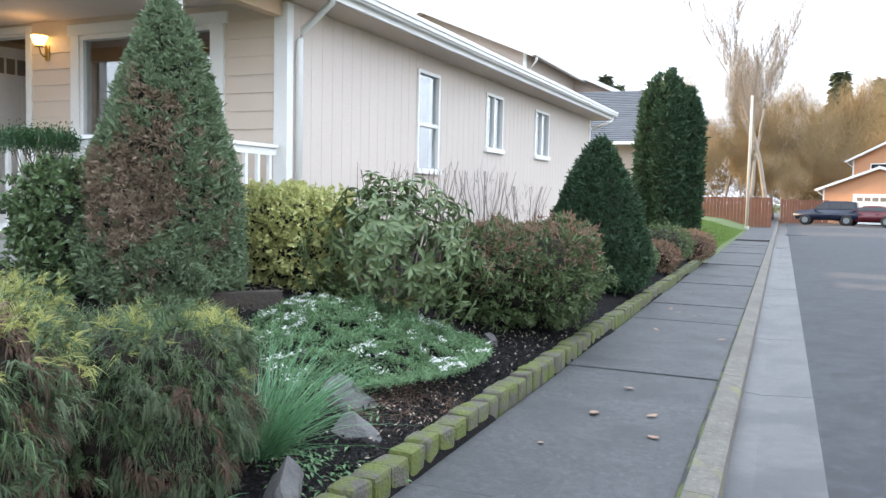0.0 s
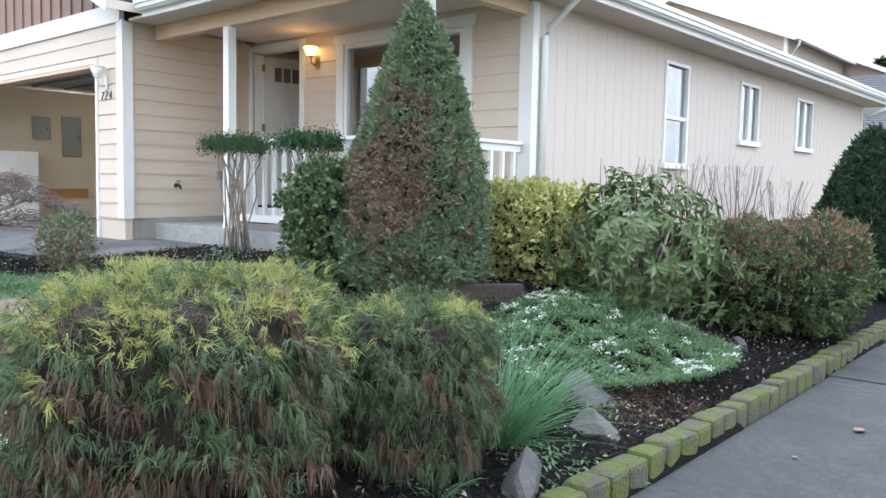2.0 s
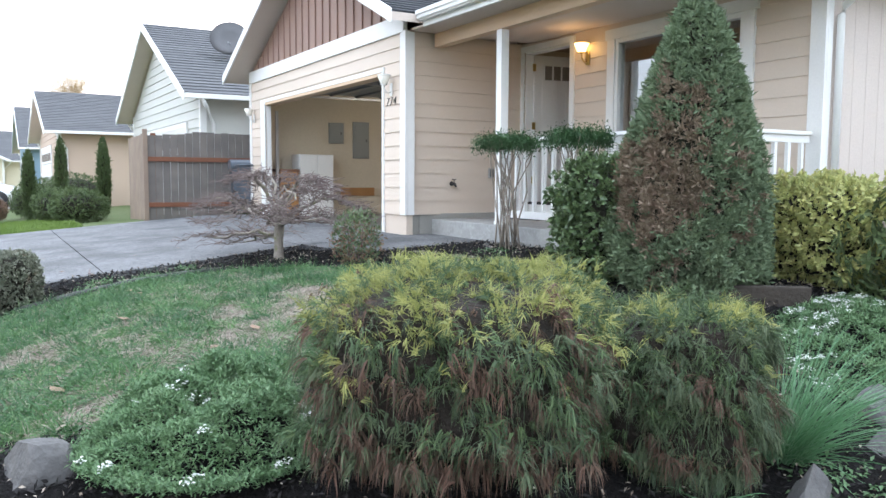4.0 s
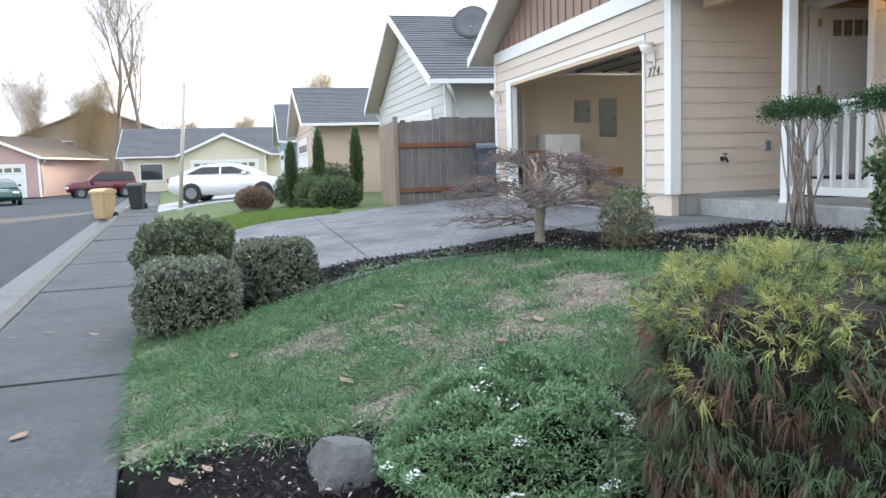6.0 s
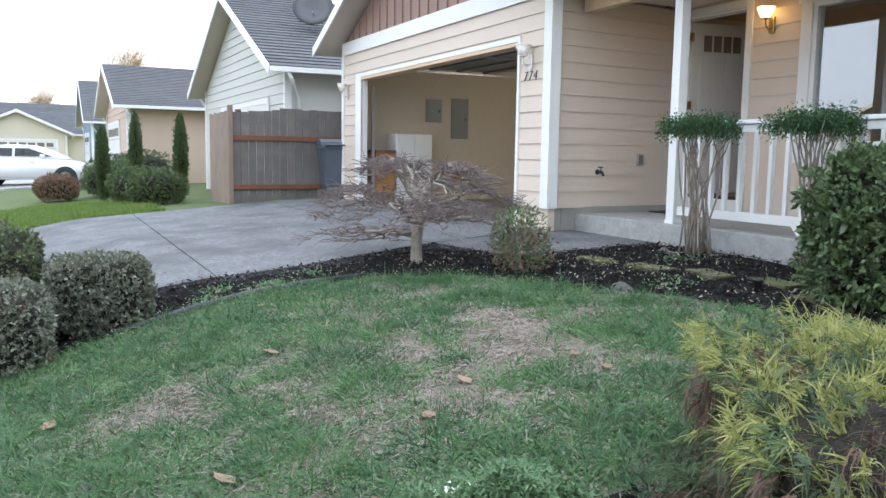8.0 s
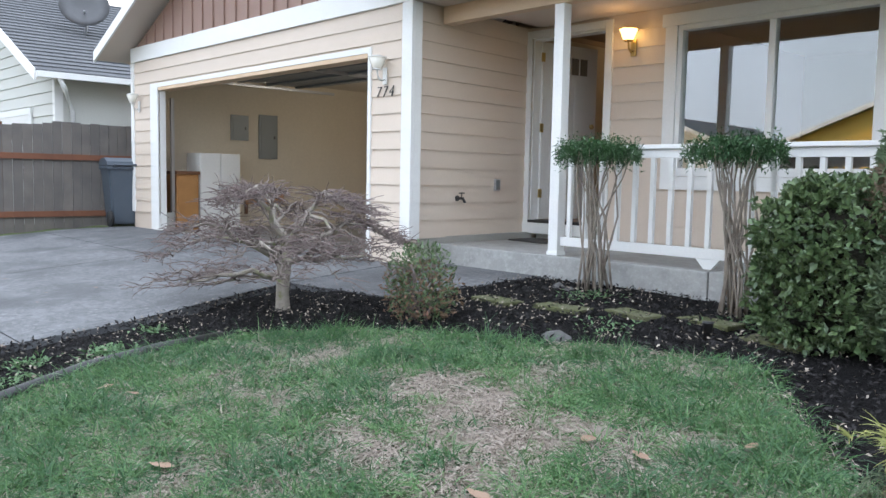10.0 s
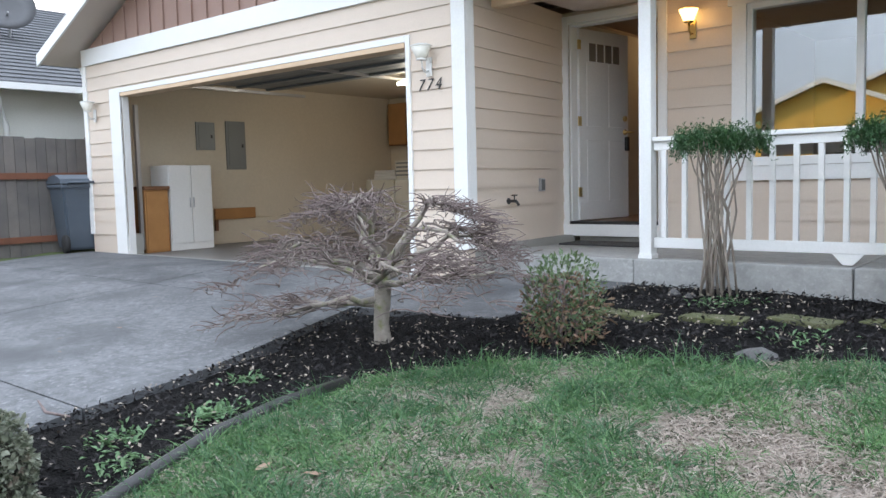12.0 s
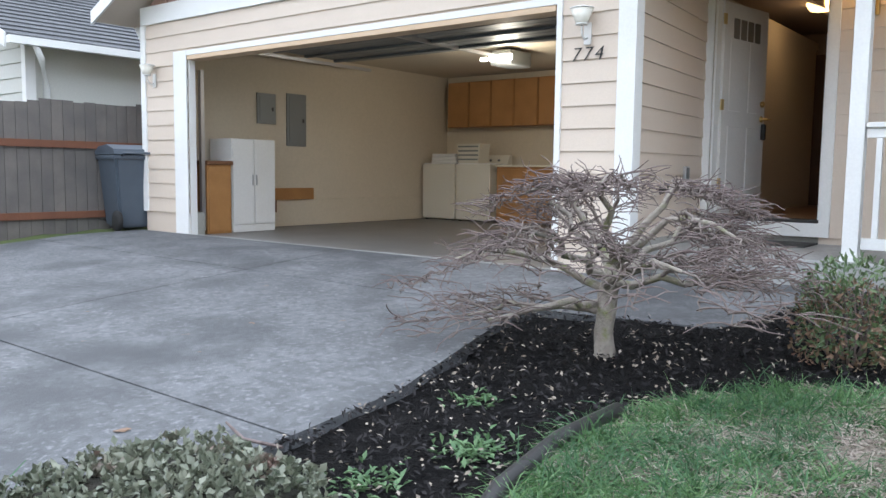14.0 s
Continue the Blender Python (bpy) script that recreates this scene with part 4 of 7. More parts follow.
def railing(x0, x1, at, turn, drops):
    """A railing of length x1-x0 with upright balusters and small drop blocks under the lower rail."""
    ob = thing("porch_railing", "white painted wooden porch railing with square balusters", "railing", at, turn, group="porch railing")
    L = x1 - x0
    part("top_rail", boxed(0, L, -0.045, 0.045, 0.93, 0.965, bevel=0.006), M_TRIM, ob)
    part("upper_rail", boxed(0, L, -0.02, 0.02, 0.86, 0.929, bevel=0.004), M_TRIM, ob)
    part("lower_rail", boxed(0, L, -0.02, 0.02, 0.09, 0.17, bevel=0.004), M_TRIM, ob)
    n = int(L / 0.165)
    me = bpy.data.meshes.new("baluster")
    b = boxed(-0.019, 0.019, -0.019, 0.019, 0.171, 0.859, bevel=0.003)
    b.to_mesh(me)
    b.free()
    me.materials.append(M_TRIM)
    for i in range(n):
        o = new("baluster", me)
        o.parent = ob
        o.location = ((i + 0.5) * L / n, 0, 0)
    for d in drops:
        part("drop_block", prism(bmesh.new(), [(d - 0.1, 0.089), (d + 0.1, 0.089), (d + 0.03, 0.012), (d - 0.03, 0.012)], "y", -0.02, 0.02), M_TRIM, ob)
    return ob


railing(-7.71, -4.9, (-7.71, 5.96, PORCH), 0, (1.42,))
railing(0, 1.28, (-4.84, 6.06, PORCH), 90, ())


def window_unit(name, w, h, bars, at, turn, label, frame_w=0.05, cross=None, blind=True, depth=0.08):
    """A framed window with panes. bars: places of uprights; cross: height of a level bar."""
    ob = tagged(thing(name, label, "window", at, turn), kind="structure")
    for a in ((0, frame_w, 0, h), (w - frame_w, w, 0, h)):
        part("window_frame", boxed(a[0], a[1], -0.03, depth, a[2], a[3], bevel=0.004), M_TRIM, ob)
    part("window_frame", boxed(frame_w, w - frame_w, -0.03, depth, h - frame_w, h, bevel=0.004), M_TRIM, ob)
    part("window_sill", boxed(-0.02, w + 0.02, -0.06, depth, -0.03, frame_w - 0.001, bevel=0.006), M_TRIM, ob)
    xs = [frame_w] + [b for b in bars] + [w - frame_w]
    for b in bars:
        part("mullion", boxed(b - 0.03, b + 0.03, -0.02, depth - 0.01, frame_w, h - frame_w, bevel=0.004), M_TRIM, ob)
    zs = [frame_w] + ([cross] if cross else []) + [h - frame_w]
    if cross:
        part("meeting_rail", boxed(frame_w, w - frame_w, -0.015, depth - 0.01, cross - 0.025, cross + 0.025, bevel=0.004), M_TRIM, ob)
    for i in range(len(xs) - 1):
        for j in range(len(zs) - 1):
            pane = part("pane", boxed(xs[i], xs[i + 1], 0.02, 0.026, zs[j], zs[j + 1]), M_GLASS, ob)
            pane.visible_shadow = False
    return ob


window_unit("window_1", VX1 - VX0, VZ1 - VZ0, ((VX1 - VX0) / 2,), (VX0, WY, VZ0), 0, "large white framed porch window with two panes", cross=None)
for i, (x0, x1, z0, z1) in enumerate(((VX0 - 0.13, VX0 - 0.001, VZ0 - 0.16, VZ1), (VX1 + 0.001, VX1 + 0.13, VZ0 - 0.16, VZ1), (VX0 - 0.17, VX1 + 0.17, VZ1 + 0.001, VZ1 + 0.12), (VX0, VX1, VZ0 - 0.16, VZ0 - 0.032))):
    board(x0, x1, WY - P - 0.012, WY - 0.002, z0, z1, "casing")
for i, (y0, y1, z0, z1) in enumerate(SIDEWIN):
    w, h = y1 - y0, z1 - z0
    window_unit("window_%d" % (i + 2), w, h, () if i == 0 else (w / 2,), (HX + 0.0, y0, z0), 90, "white framed side window, partly open blinds behind", 0.045, cross=0.62 if i == 0 else None)
hl = thing("ceiling_lamp", "round frosted ceiling lamp lit in the hall", "lamp", (-8.9, 9.4, 3.448))
part("shade", lathe(bmesh.new(), [(0.02, -0.1), (0.12, -0.085), (0.16, -0.03), (0.16, 0.0)], 20), M_LAMPGLOW, hl, "glowing frosted shade")
hp = new("hall_lamp_light", bpy.data.lights.new("hall_lamp_light", "POINT"))
hp.data.energy, hp.data.color, hp.data.shadow_soft_size = 0.6, (1.0, 0.80, 0.58), 0.12
hp.location = (-8.9, 9.4, 3.2)
# dark rooms behind the glass
for nm, (x0, x1, y0, y1) in (("room_living", (-8.05, HX - 0.15, WY + 0.15, 11.6)), ("room_bed", (-8.0, HX - 0.15, 11.8, HY1 - 0.2))):
    bm = bmesh.new()
    box(bm, x0 + 0.0, x1, y1 - 0.05, y1, FLOOR + 0.4, 3.4)
    if nm == "room_bed":
        box(bm, x0 - 0.05, x0, y0, y1, FLOOR + 0.4, 3.4)
    box(bm, x0, x1, y0, y1, FLOOR + 0.35, FLOOR + 0.4)
    box(bm, x0, x1, y0, y1, 3.37, 3.42)
    tagged(part("wall_" + nm, bm, M_ROOMDARK, None), "dim room inside the house", "room", kind="structure")


def blind(w, h, at, turn, label):
    ob = thing("window_blind", label, "blind", at, turn)
    n = int(w / 0.09)
    for i in range(n):
        bm = bmesh.new()
        x = (i + 0.5) * w / n
        v = [bm.verts.new(p) for p in ((x - 0.04, 0.02, 0), (x + 0.04, -0.02, 0), (x + 0.04, -0.02, h), (x - 0.04, 0.02, h))]
        bm.faces.new(v)
        bmesh.ops.solidify(bm, geom=bm.faces[:], thickness=0.003)
        part("slat", bm, M_CURTAIN, ob)
    part("headrail", boxed(0, w, -0.03, 0.03, h, h + 0.05), M_TRIM, ob)
    return ob


for i, (y0, y1, z0, z1) in enumerate(SIDEWIN):
    blind((y1 - y0) * 0.9, (z1 - z0) * (0.45 if i == 0 else 0.95), (HX - 0.25, y0 + 0.02, z0 + (0.7 if i == 0 else 0.02)), 90, "pale blind hanging inside a side window")

# ---- hall seen through the door ----
hall = tagged(new("hall"), "entrance hall with tan walls and wood floor", "hall", kind="structure")
part("hall_floor", boxed(-9.7, -8.05, WY + 0.15, 11.5, DZ0 - 0.06, DZ0 - 0.005), M_WOODFLOOR, hall)
part("hall_wall", boxed(-9.75, -9.7, WY + 0.15, 11.5, DZ0 - 0.06, 3.5), M_HALLWALL, hall)
part("hall_wall", boxed(-9.7, -8.05, 11.5, 11.55, DZ0 - 0.06, 3.5), M_HALLWALL, hall)
part("hall_wall", boxed(-8.05, -8.01, WY + 0.15, 11.5, DZ0 - 0.004, 3.4), M_HALLWALL, hall)
part("hall_ceiling", boxed(-9.7, -8.05, WY + 0.15, 11.5, 3.45, 3.5), M_HALLWALL, hall)


def panel_door(name, w, h, mat, label, at, turn, lights=False):
    """A panelled door leaf, hinged at its origin."""
    ob = tagged(thing(name, label, "door", at, turn), kind="structure")
    part("leaf", boxed(0, w, -0.018, 0.018, 0, h, bevel=0.003), mat, ob)
    for i in range(2):
        x0, x1 = 0.12 + i * (w / 2 - 0.05), w / 2 - 0.06 + i * (w / 2 - 0.05)
        for z0, z1 in ((0.2, 0.85), (1.0, 1.68)):
            for s in (-1, 1):
                part("raised_panel", boxed(x0, x1, s * 0.018 - 0.006, s * 0.018 + 0.006, z0, z1, bevel=0.005), mat, ob)
    if lights:
        for i in range(4):
            x = 0.15 + i * (w - 0.3) / 4
            part("light", boxed(x + 0.015, x + (w - 0.3) / 4 - 0.015, -0.024, 0.024, h - 0.33, h - 0.14), M_ROOMDARK, ob, "small dark glazed light")
    return ob


leaf = panel_door("door_1", 0.84, DZ1 - DZ0 - 0.03, M_WHITE, "white panelled front door standing open inwards", (DX0 + 0.03, WY + 0.12, DZ0 + 0.005), 80, True)
part("door_handle", tube(lathe(bmesh.new(), [(0.03, 0), (0.032, 0.01), (0.012, 0.02), (0.012, 0.05)], 12, (0, 0, 0)), [(0, 0, 0.05), (0.1, 0, 0.055)], [0.01, 0.008], 8), M_BRASS, leaf).matrix_basis = pose(0.77, -0.018, 0.95, 90, 0, 0)
part("deadbolt", lathe(bmesh.new(), [(0.03, 0), (0.03, 0.02), (0.012, 0.03)], 12), M_BRASS, leaf).matrix_basis = pose(0.77, -0.018, 1.1, 90, 0, 0)
part("lock_box", boxed(0.75, 0.80, -0.07, -0.03, 0.74, 0.90, bevel=0.012), M_BLACK, leaf, "black key box hanging from the handle")
for z in (0.25, 1.0, 1.8):
    part("hinge", boxed(-0.028, 0.02, -0.03, -0.0185, z, z + 0.1), M_BRASS, leaf)
panel_door("door_2", 0.5, 2.0, M_DARKWOOD, "dark stained closet door in the hall", (-9.45, 11.46, DZ0), 0)
panel_door("door_3", 0.5, 2.0, M_DARKWOOD, "dark stained closet door in the hall", (-8.9, 11.46, DZ0), 0)
mat_ob = part("doormat", boxed(-9.15, -8.3, 6.85, 7.28, PORCH + 0.003, PORCH + 0.018, bevel=0.004), M_MAT, None)
tagged(mat_ob, "dark woven doormat on the porch slab", "doormat")

# ---- garage inside ----
GI0, GI1, GI2 = -15.55, -9.5, 11.25
tagged(part("floor_garage", boxed(GX0 + 0.2, GX1 - 0.2, GY - 0.02, GI2, FLOOR - 0.1, FLOOR), M_GARFLOOR, None), "dark sealed concrete garage floor", "floor", kind="structure")
tagged(part("door_sill", boxed(OX0, OX1, GY - 0.055, GY + 0.12, FLOOR - 0.04, FLOOR + 0.008), M_PORCH, None), "pale worn strip under the garage door", "sill", kind="structure")
tagged(part("wall_garage_left", boxed(GI0 - 0.1, GI0, GY + 0.16, GI2, FLOOR + 0.38, 3.22), M_GARWALL, None), "cream wallboard of the garage", "wall", kind="structure")
tagged(part("wall_garage_curb", boxed(GI0 - 0.1, GI0 + 0.03, GY + 0.22, GI2, FLOOR, FLOOR + 0.378, bevel=0.006), M_GARWALL, None), "low painted stem wall along the garage", "wall", kind="structure")
tagged(part("wall_garage_back", boxed(GI0 - 0.1, GI1, GI2, GI2 + 0.1, FLOOR, 3.22), M_GARWALL, None), "cream wallboard at the garage's back", "wall", kind="structure")
tagged(part("wall_garage_right", boxed(GI1, GI1 + 0.1, GY + 0.16, GI2, FLOOR, 3.22), M_GARWALL, None), "cream wallboard of the garage", "wall", kind="structure")
tagged(part("ceiling_garage", boxed(GI0 - 0.1, GI1 + 0.1, GY + 0.15, GI2 + 0.1, 3.22, 3.3), M_GARWALL, None), "cream garage ceiling", "ceiling", kind="structure")
tagged(part("wall_garage_head", boxed(GI0, GI1, GY + 0.16, GY + 0.26, OZ + 0.05, 3.22), M_GARWALL, None), "wallboard above the garage opening", "wall", kind="structure")
# overhead door, rolled up under the ceiling
gd = thing("garage_door", "sectional garage door rolled up under the ceiling", "garage door", (0, 0, 0))
for i in range(4):
    y0 = GY + 0.45 + i * 0.54
    part("section", boxed(OX0 + 0.05, OX1 - 0.05, y0, y0 + 0.53, 3.10, 3.145, bevel=0.006), M_PANELGREY, gd)
    part("stile", boxed(OX0 + 0.06, OX1 - 0.06, y0 + 0.24, y0 + 0.3, 3.07, 3.099), M_PANELGREY, gd)
for x in (OX0 - 0.08, OX1 - 0.02):
    part("track", boxed(x - 0.025, x + 0.025, GY + 0.3, GY + 3.2, 3.04, 3.08), M_STEEL, gd)
    part("upright_track", boxed(x - 0.02, x + 0.03, GY + 0.2, GY + 0.25, FLOOR + 0.05, 2.75), M_STEEL, gd)
part("torsion_bar", tube(bmesh.new(), [(OX0, GY + 0.36, 3.0), (OX1, GY + 0.36, 3.0)], [0.018, 0.018], 8), M_STEEL, gd)
part("spring", tube(bmesh.new(), [(-12.9, GY + 0.36, 3.0), (-11.7, GY + 0.36, 3.0)], [0.035, 0.035], 10), M_BLACK, gd)
op = thing("door_opener", "garage door opener with a lit lamp under the ceiling", "door opener", (-12.7, 9.0, 2.98))
part("housing", boxed(-0.17, 0.17, -0.25, 0.25, 0, 0.2, bevel=0.03), M_PANELGREY, op)
part("lamp_lens", boxed(-0.16, 0.2, -0.30, -0.255, 0.05, 0.13, bevel=0.02), M_TUBE, op, "lit lamp lens")
part("side_lens", boxed(-0.3, -0.2, -0.30, -0.255, 0.06, 0.11, bevel=0.015), M_TUBE, op, "small lit side lens")
part("rail", boxed(-0.02, 0.02, -3.2, -0.31, 0.08, 0.12), M_STEEL, op)
for s in (-0.12, 0.12):
    part("strap", boxed(s - 0.012, s + 0.012, -0.01, 0.01, 0.2, 0.3), M_STEEL, op)
ol = new("opener_lamp", bpy.data.lights.new("opener_lamp", "POINT"))
ol.data.energy, ol.data.color, ol.data.shadow_soft_size = 16, (1.0, 0.93, 0.8), 0.12
ol.location = (-12.5, 8.6, 2.75)


def wall_cabinet(x, w, label):
    ob = thing("wall_cabinet", label, "cabinet", (x, 10.93, 2.33), group="garage wall cabinets")
    part("body", boxed(0.003, w - 0.003, 0.02, 0.31, 0, 0.76, bevel=0.003), M_OAK, ob)
    part("door", boxed(0.012, w - 0.012, 0, 0.018, 0.015, 0.745, bevel=0.004), M_OAK, ob)
    part("door_edge", boxed(0.005, w - 0.005, 0.004, 0.0195, -0.012, 0.0), M_OAKDARK, ob)
    return ob


for i in range(6):
    wall_cabinet(-15.3 + i * 0.46, 0.45, "honey oak wall cabinet in a garage row")


def appliance(name, label, at, w, d, h, panel):
    ob = thing(name, label, name.replace("_", " "), at)
    part("body", boxed(0, w, 0, d, 0.02, h, bevel=0.02), M_CREAM, ob)
    part("lid", boxed(0.02, w - 0.02, 0.02, d - 0.15, h + 0.001, h + 0.015, bevel=0.006), M_WHITE, ob)
    part("control_panel", prism(bmesh.new(), [(d - 0.16, h), (d - 0.02, h), (d - 0.02, h + 0.16), (d - 0.08, h + 0.16)], "x", 0.01, w - 0.01), M_CREAM, ob)
    for i in range(3):
        part("knob", lathe(bmesh.new(), [(0.022, 0), (0.02, 0.02), (0.0, 0.022)], 10), M_PANELGREY, ob).matrix_basis = pose(0.15 + i * 0.17, d - 0.125, h + 0.07, 65, 0, 0)
    for x in (0.06, w - 0.06):
        for yy in (0.06, d - 0.06):
            part("foot", boxed(x - 0.02, x + 0.02, yy - 0.02, yy + 0.02, 0, 0.02), M_BLACK, ob)
    return ob


appliance("washing_machine", "cream top loading washing machine against the wall", (-15.45, 10.45, FLOOR), 0.69, 0.68, 0.94, True)
appliance("clothes_dryer", "cream clothes dryer beside the washing machine", (-14.73, 10.45, FLOOR), 0.69, 0.68, 0.94, True)
bc = thing("base_cabinet", "honey oak base cabinet beside the dryer", "cabinet", (-13.95, 10.5, FLOOR))
part("body", boxed(0, 1.2, 0.02, 0.65, 0.02, 0.9, bevel=0.004), M_OAK, bc)
for i in range(2):
    part("door", boxed(0.02 + i * 0.59, 0.59 + i * 0.59, 0, 0.019, 0.1, 0.86, bevel=0.004), M_OAK, bc)
part("worktop", boxed(-0.02, 1.22, -0.02, 0.66, 0.901, 0.93, bevel=0.006), M_CREAM, bc)
bx = thing("laundry_basket", "white plastic basket on the dryer", "basket", (-14.5, 10.62, FLOOR + 0.956))
part("tub", prism(bmesh.new(), [(-0.2, 0), (0.2, 0), (0.24, 0.32), (-0.24, 0.32)], "y", -0.14, 0.14), M_CREAM, bx)
for i in range(4):
    part("rib", boxed(-0.2, 0.2, -0.15, -0.141, 0.05 + i * 0.07, 0.075 + i * 0.07), M_PANELGREY, bx)
fb = thing("folded_blanket", "folded pale blanket on the washing machine", "blanket", (-15.1, 10.75, FLOOR + 0.956))
for i in range(3):
    part("fold", boxed(-0.28 + 0.01 * i, 0.28 - 0.015 * i, -0.16, 0.16, i * 0.055, (i + 1) * 0.055 - 0.002, bevel=0.02), M_WHITE, fb)
# tall white cabinet and board by the left wall
wc = thing("storage_cabinet", "white two door storage cabinet in the garage", "cabinet", (GI0 + 0.05, 6.18, FLOOR))
part("body", boxed(0, 0.45, 0, 0.70, 0.0, 1.2, bevel=0.006), M_WHITE, wc)
for i in range(2):
    dr = part("door", boxed(0.451, 0.468, 0.01 + i * 0.345, 0.343 + i * 0.345, 0.1, 1.19, bevel=0.004), M_WHITE, wc)
    part("handle", boxed(0.469, 0.485, 0.31 + i * 0.06, 0.325 + i * 0.06, 0.6, 0.74, bevel=0.004), M_STEEL, dr)
part("plinth", boxed(0.451, 0.46, 0.01, 0.69, 0.0, 0.08), M_WHITE, wc)
sc = thing("low_cabinet", "small oak cabinet with a dark top by the garage opening", "cabinet", (GI0 + 0.04, 5.78, FLOOR))
part("body", boxed(0, 0.5, 0, 0.36, 0, 0.86, bevel=0.004), M_OAK, sc)
part("door", boxed(0.501, 0.516, 0.02, 0.34, 0.03, 0.83, bevel=0.004), M_OAK, sc)
part("top", boxed(-0.01, 0.53, -0.01, 0.375, 0.861, 0.91, bevel=0.005), M_OAKDARK, sc)
sp = thing("wooden_plank_shelf", "oak plank shelf resting on the low stem wall", "shelf", (GI0 + 0.035, 7.22, FLOOR + 0.38))
part("plank", boxed(0, 0.04, 0, 0.75, 0, 0.17, bevel=0.004), M_OAK, sp)
part("bracket", boxed(0, 0.035, 0.0, 0.05, -0.17, -0.001), M_OAKDARK, sp)
for nm, y0, y1, z0, z1 in (("breaker_panel", 6.98, 7.31, 2.195, 2.615), ("breaker_panel", 7.51, 7.875, 1.9, 2.65)):
    ob = thing(nm, "grey metal breaker panel on the garage wall", "breaker panel", (GI0 + 0.001, y0, z0), group="breaker panels")
    part("cover", boxed(0, 0.02, 0, y1 - y0, 0, z1 - z0, bevel=0.004), M_PANELGREY, ob)
    part("door", boxed(0.0205, 0.028, 0.04, y1 - y0 - 0.04, 0.04, z1 - z0 - 0.04, bevel=0.003), M_PANELGREY, ob)
    part("latch", boxed(0.0285, 0.036, y1 - y0 - 0.08, y1 - y0 - 0.055, (z1 - z0) / 2 - 0.03, (z1 - z0) / 2 + 0.02), M_BLACK, ob)


# ---- fixtures on the walls ----
def wall_lamp(at, turn, lit, label):
    """A small coach lamp: a flared four sided glass cup on a scroll arm, with a narrow back plate."""
    ob = thing("wall_lamp", label, "lamp", at, turn, group="outside wall lamps")
    metal = M_BRASS if lit else M_WHITE
    part("back_plate", boxed(-0.032, 0.032, -0.018, 0, -0.15, 0.02, bevel=0.01), metal, ob)
    part("arm", tube(bmesh.new(), [(0, -0.016, -0.10), (0, -0.06, -0.115), (0, -0.10, -0.08), (0, -0.11, -0.015)], [0.009] * 4, 8), metal, ob)
    cup = lathe(bmesh.new(), [(0.045, 0.0), (0.052, 0.01), (0.092, 0.105), (0.086, 0.106)], 8, (0, -0.11, 0))
    part("shade", cup, M_LAMPGLOW if lit else M_LAMPOFF, ob, "glowing amber glass shade" if lit else "unlit frosted shade")
    part("collar", lathe(bmesh.new(), [(0.02, -0.016), (0.05, -0.012), (0.048, -0.001)], 8, (0, -0.11, 0)), metal, ob)
    part("cap", lathe(bmesh.new(), [(0.096, 0.107), (0.096, 0.115), (0.05, 0.128), (0.01, 0.134)], 8, (0, -0.11, 0)), metal, ob)
    return ob


wall_lamp((-9.62, GY - 0.022, 2.70), 0, False, "white coach lamp beside the garage opening, unlit")
wall_lamp((-15.62, GY - 0.022, 2.70), 0, False, "white coach lamp beside the garage opening, unlit")
wall_lamp((-7.98, WY - 0.022, 3.045), 0, True, "brass coach lamp glowing warm beside the front door")
pl = new("porch_lamp_light", bpy.data.lights.new("porch_lamp_light", "POINT"))
pl.data.energy, pl.data.color, pl.data.shadow_soft_size = 0.6, (1.0, 0.60, 0.25), 0.06
pl.location = (-7.98, WY - 0.30, 3.12)
for i, ch in enumerate("774"):
    cu = bpy.data.curves.new("house_number", "FONT")
    cu.body, cu.size, cu.extrude, cu.shear = ch, 0.155, 0.004, 0.25
    cu.offset = -0.0025
    cu.materials.append(M_BLACK)
    ob = new("house_number", cu)
    ob.matrix_basis = pose(-9.765 + i * 0.10, GY - 0.030, 2.43, 90, 0, 0)
    tagged(ob, "dark slanted house number digit on the siding", "house number", group="house number 774")
sg = thing("garden_tap", "dark brass garden tap on the siding", "tap", (GX1 - 0.06, 6.2, 1.42))
part("flange", lathe(bmesh.new(), [(0.03, 0), (0.03, 0.008)], 12), M_BLACK, sg).matrix_basis = pose(0, 0, 0, 0, 90, 0)
part("body", tube(bmesh.new(), [(0, 0, 0), (0.09, 0, 0), (0.12, 0, -0.04)], [0.014, 0.016, 0.014], 8), M_BLACK, sg)
part("handwheel", lathe(bmesh.new(), [(0.03, 0.05), (0.032, 0.056), (0.03, 0.062), (0.008, 0.06)], 10, (0.07, 0, 0)), M_BLACK, sg)
part("stem", tube(bmesh.new(), [(0.07, 0, 0.005), (0.07, 0, 0.055)], [0.006, 0.006], 6), M_BLACK, sg)
oc = thing("outlet_cover", "small grey weatherproof outlet on the siding", "outlet", (GX1 - 0.115, 6.85, 1.5))
part("box", boxed(0, 0.03, -0.04, 0.04, 0, 0.13, bevel=0.006), M_STEEL, oc)
part("flap", boxed(0.031, 0.038, -0.032, 0.032, 0.012, 0.118, bevel=0.004), M_PANELGREY, oc)

# ---- planting ----
def ground_at(x, y):
    return float(land(x, y))


def plant(name, label, category, x, y, group="", dz=-0.02):
    return thing(name, label, category, (x, y, ground_at(x, y) + dz), group=group)


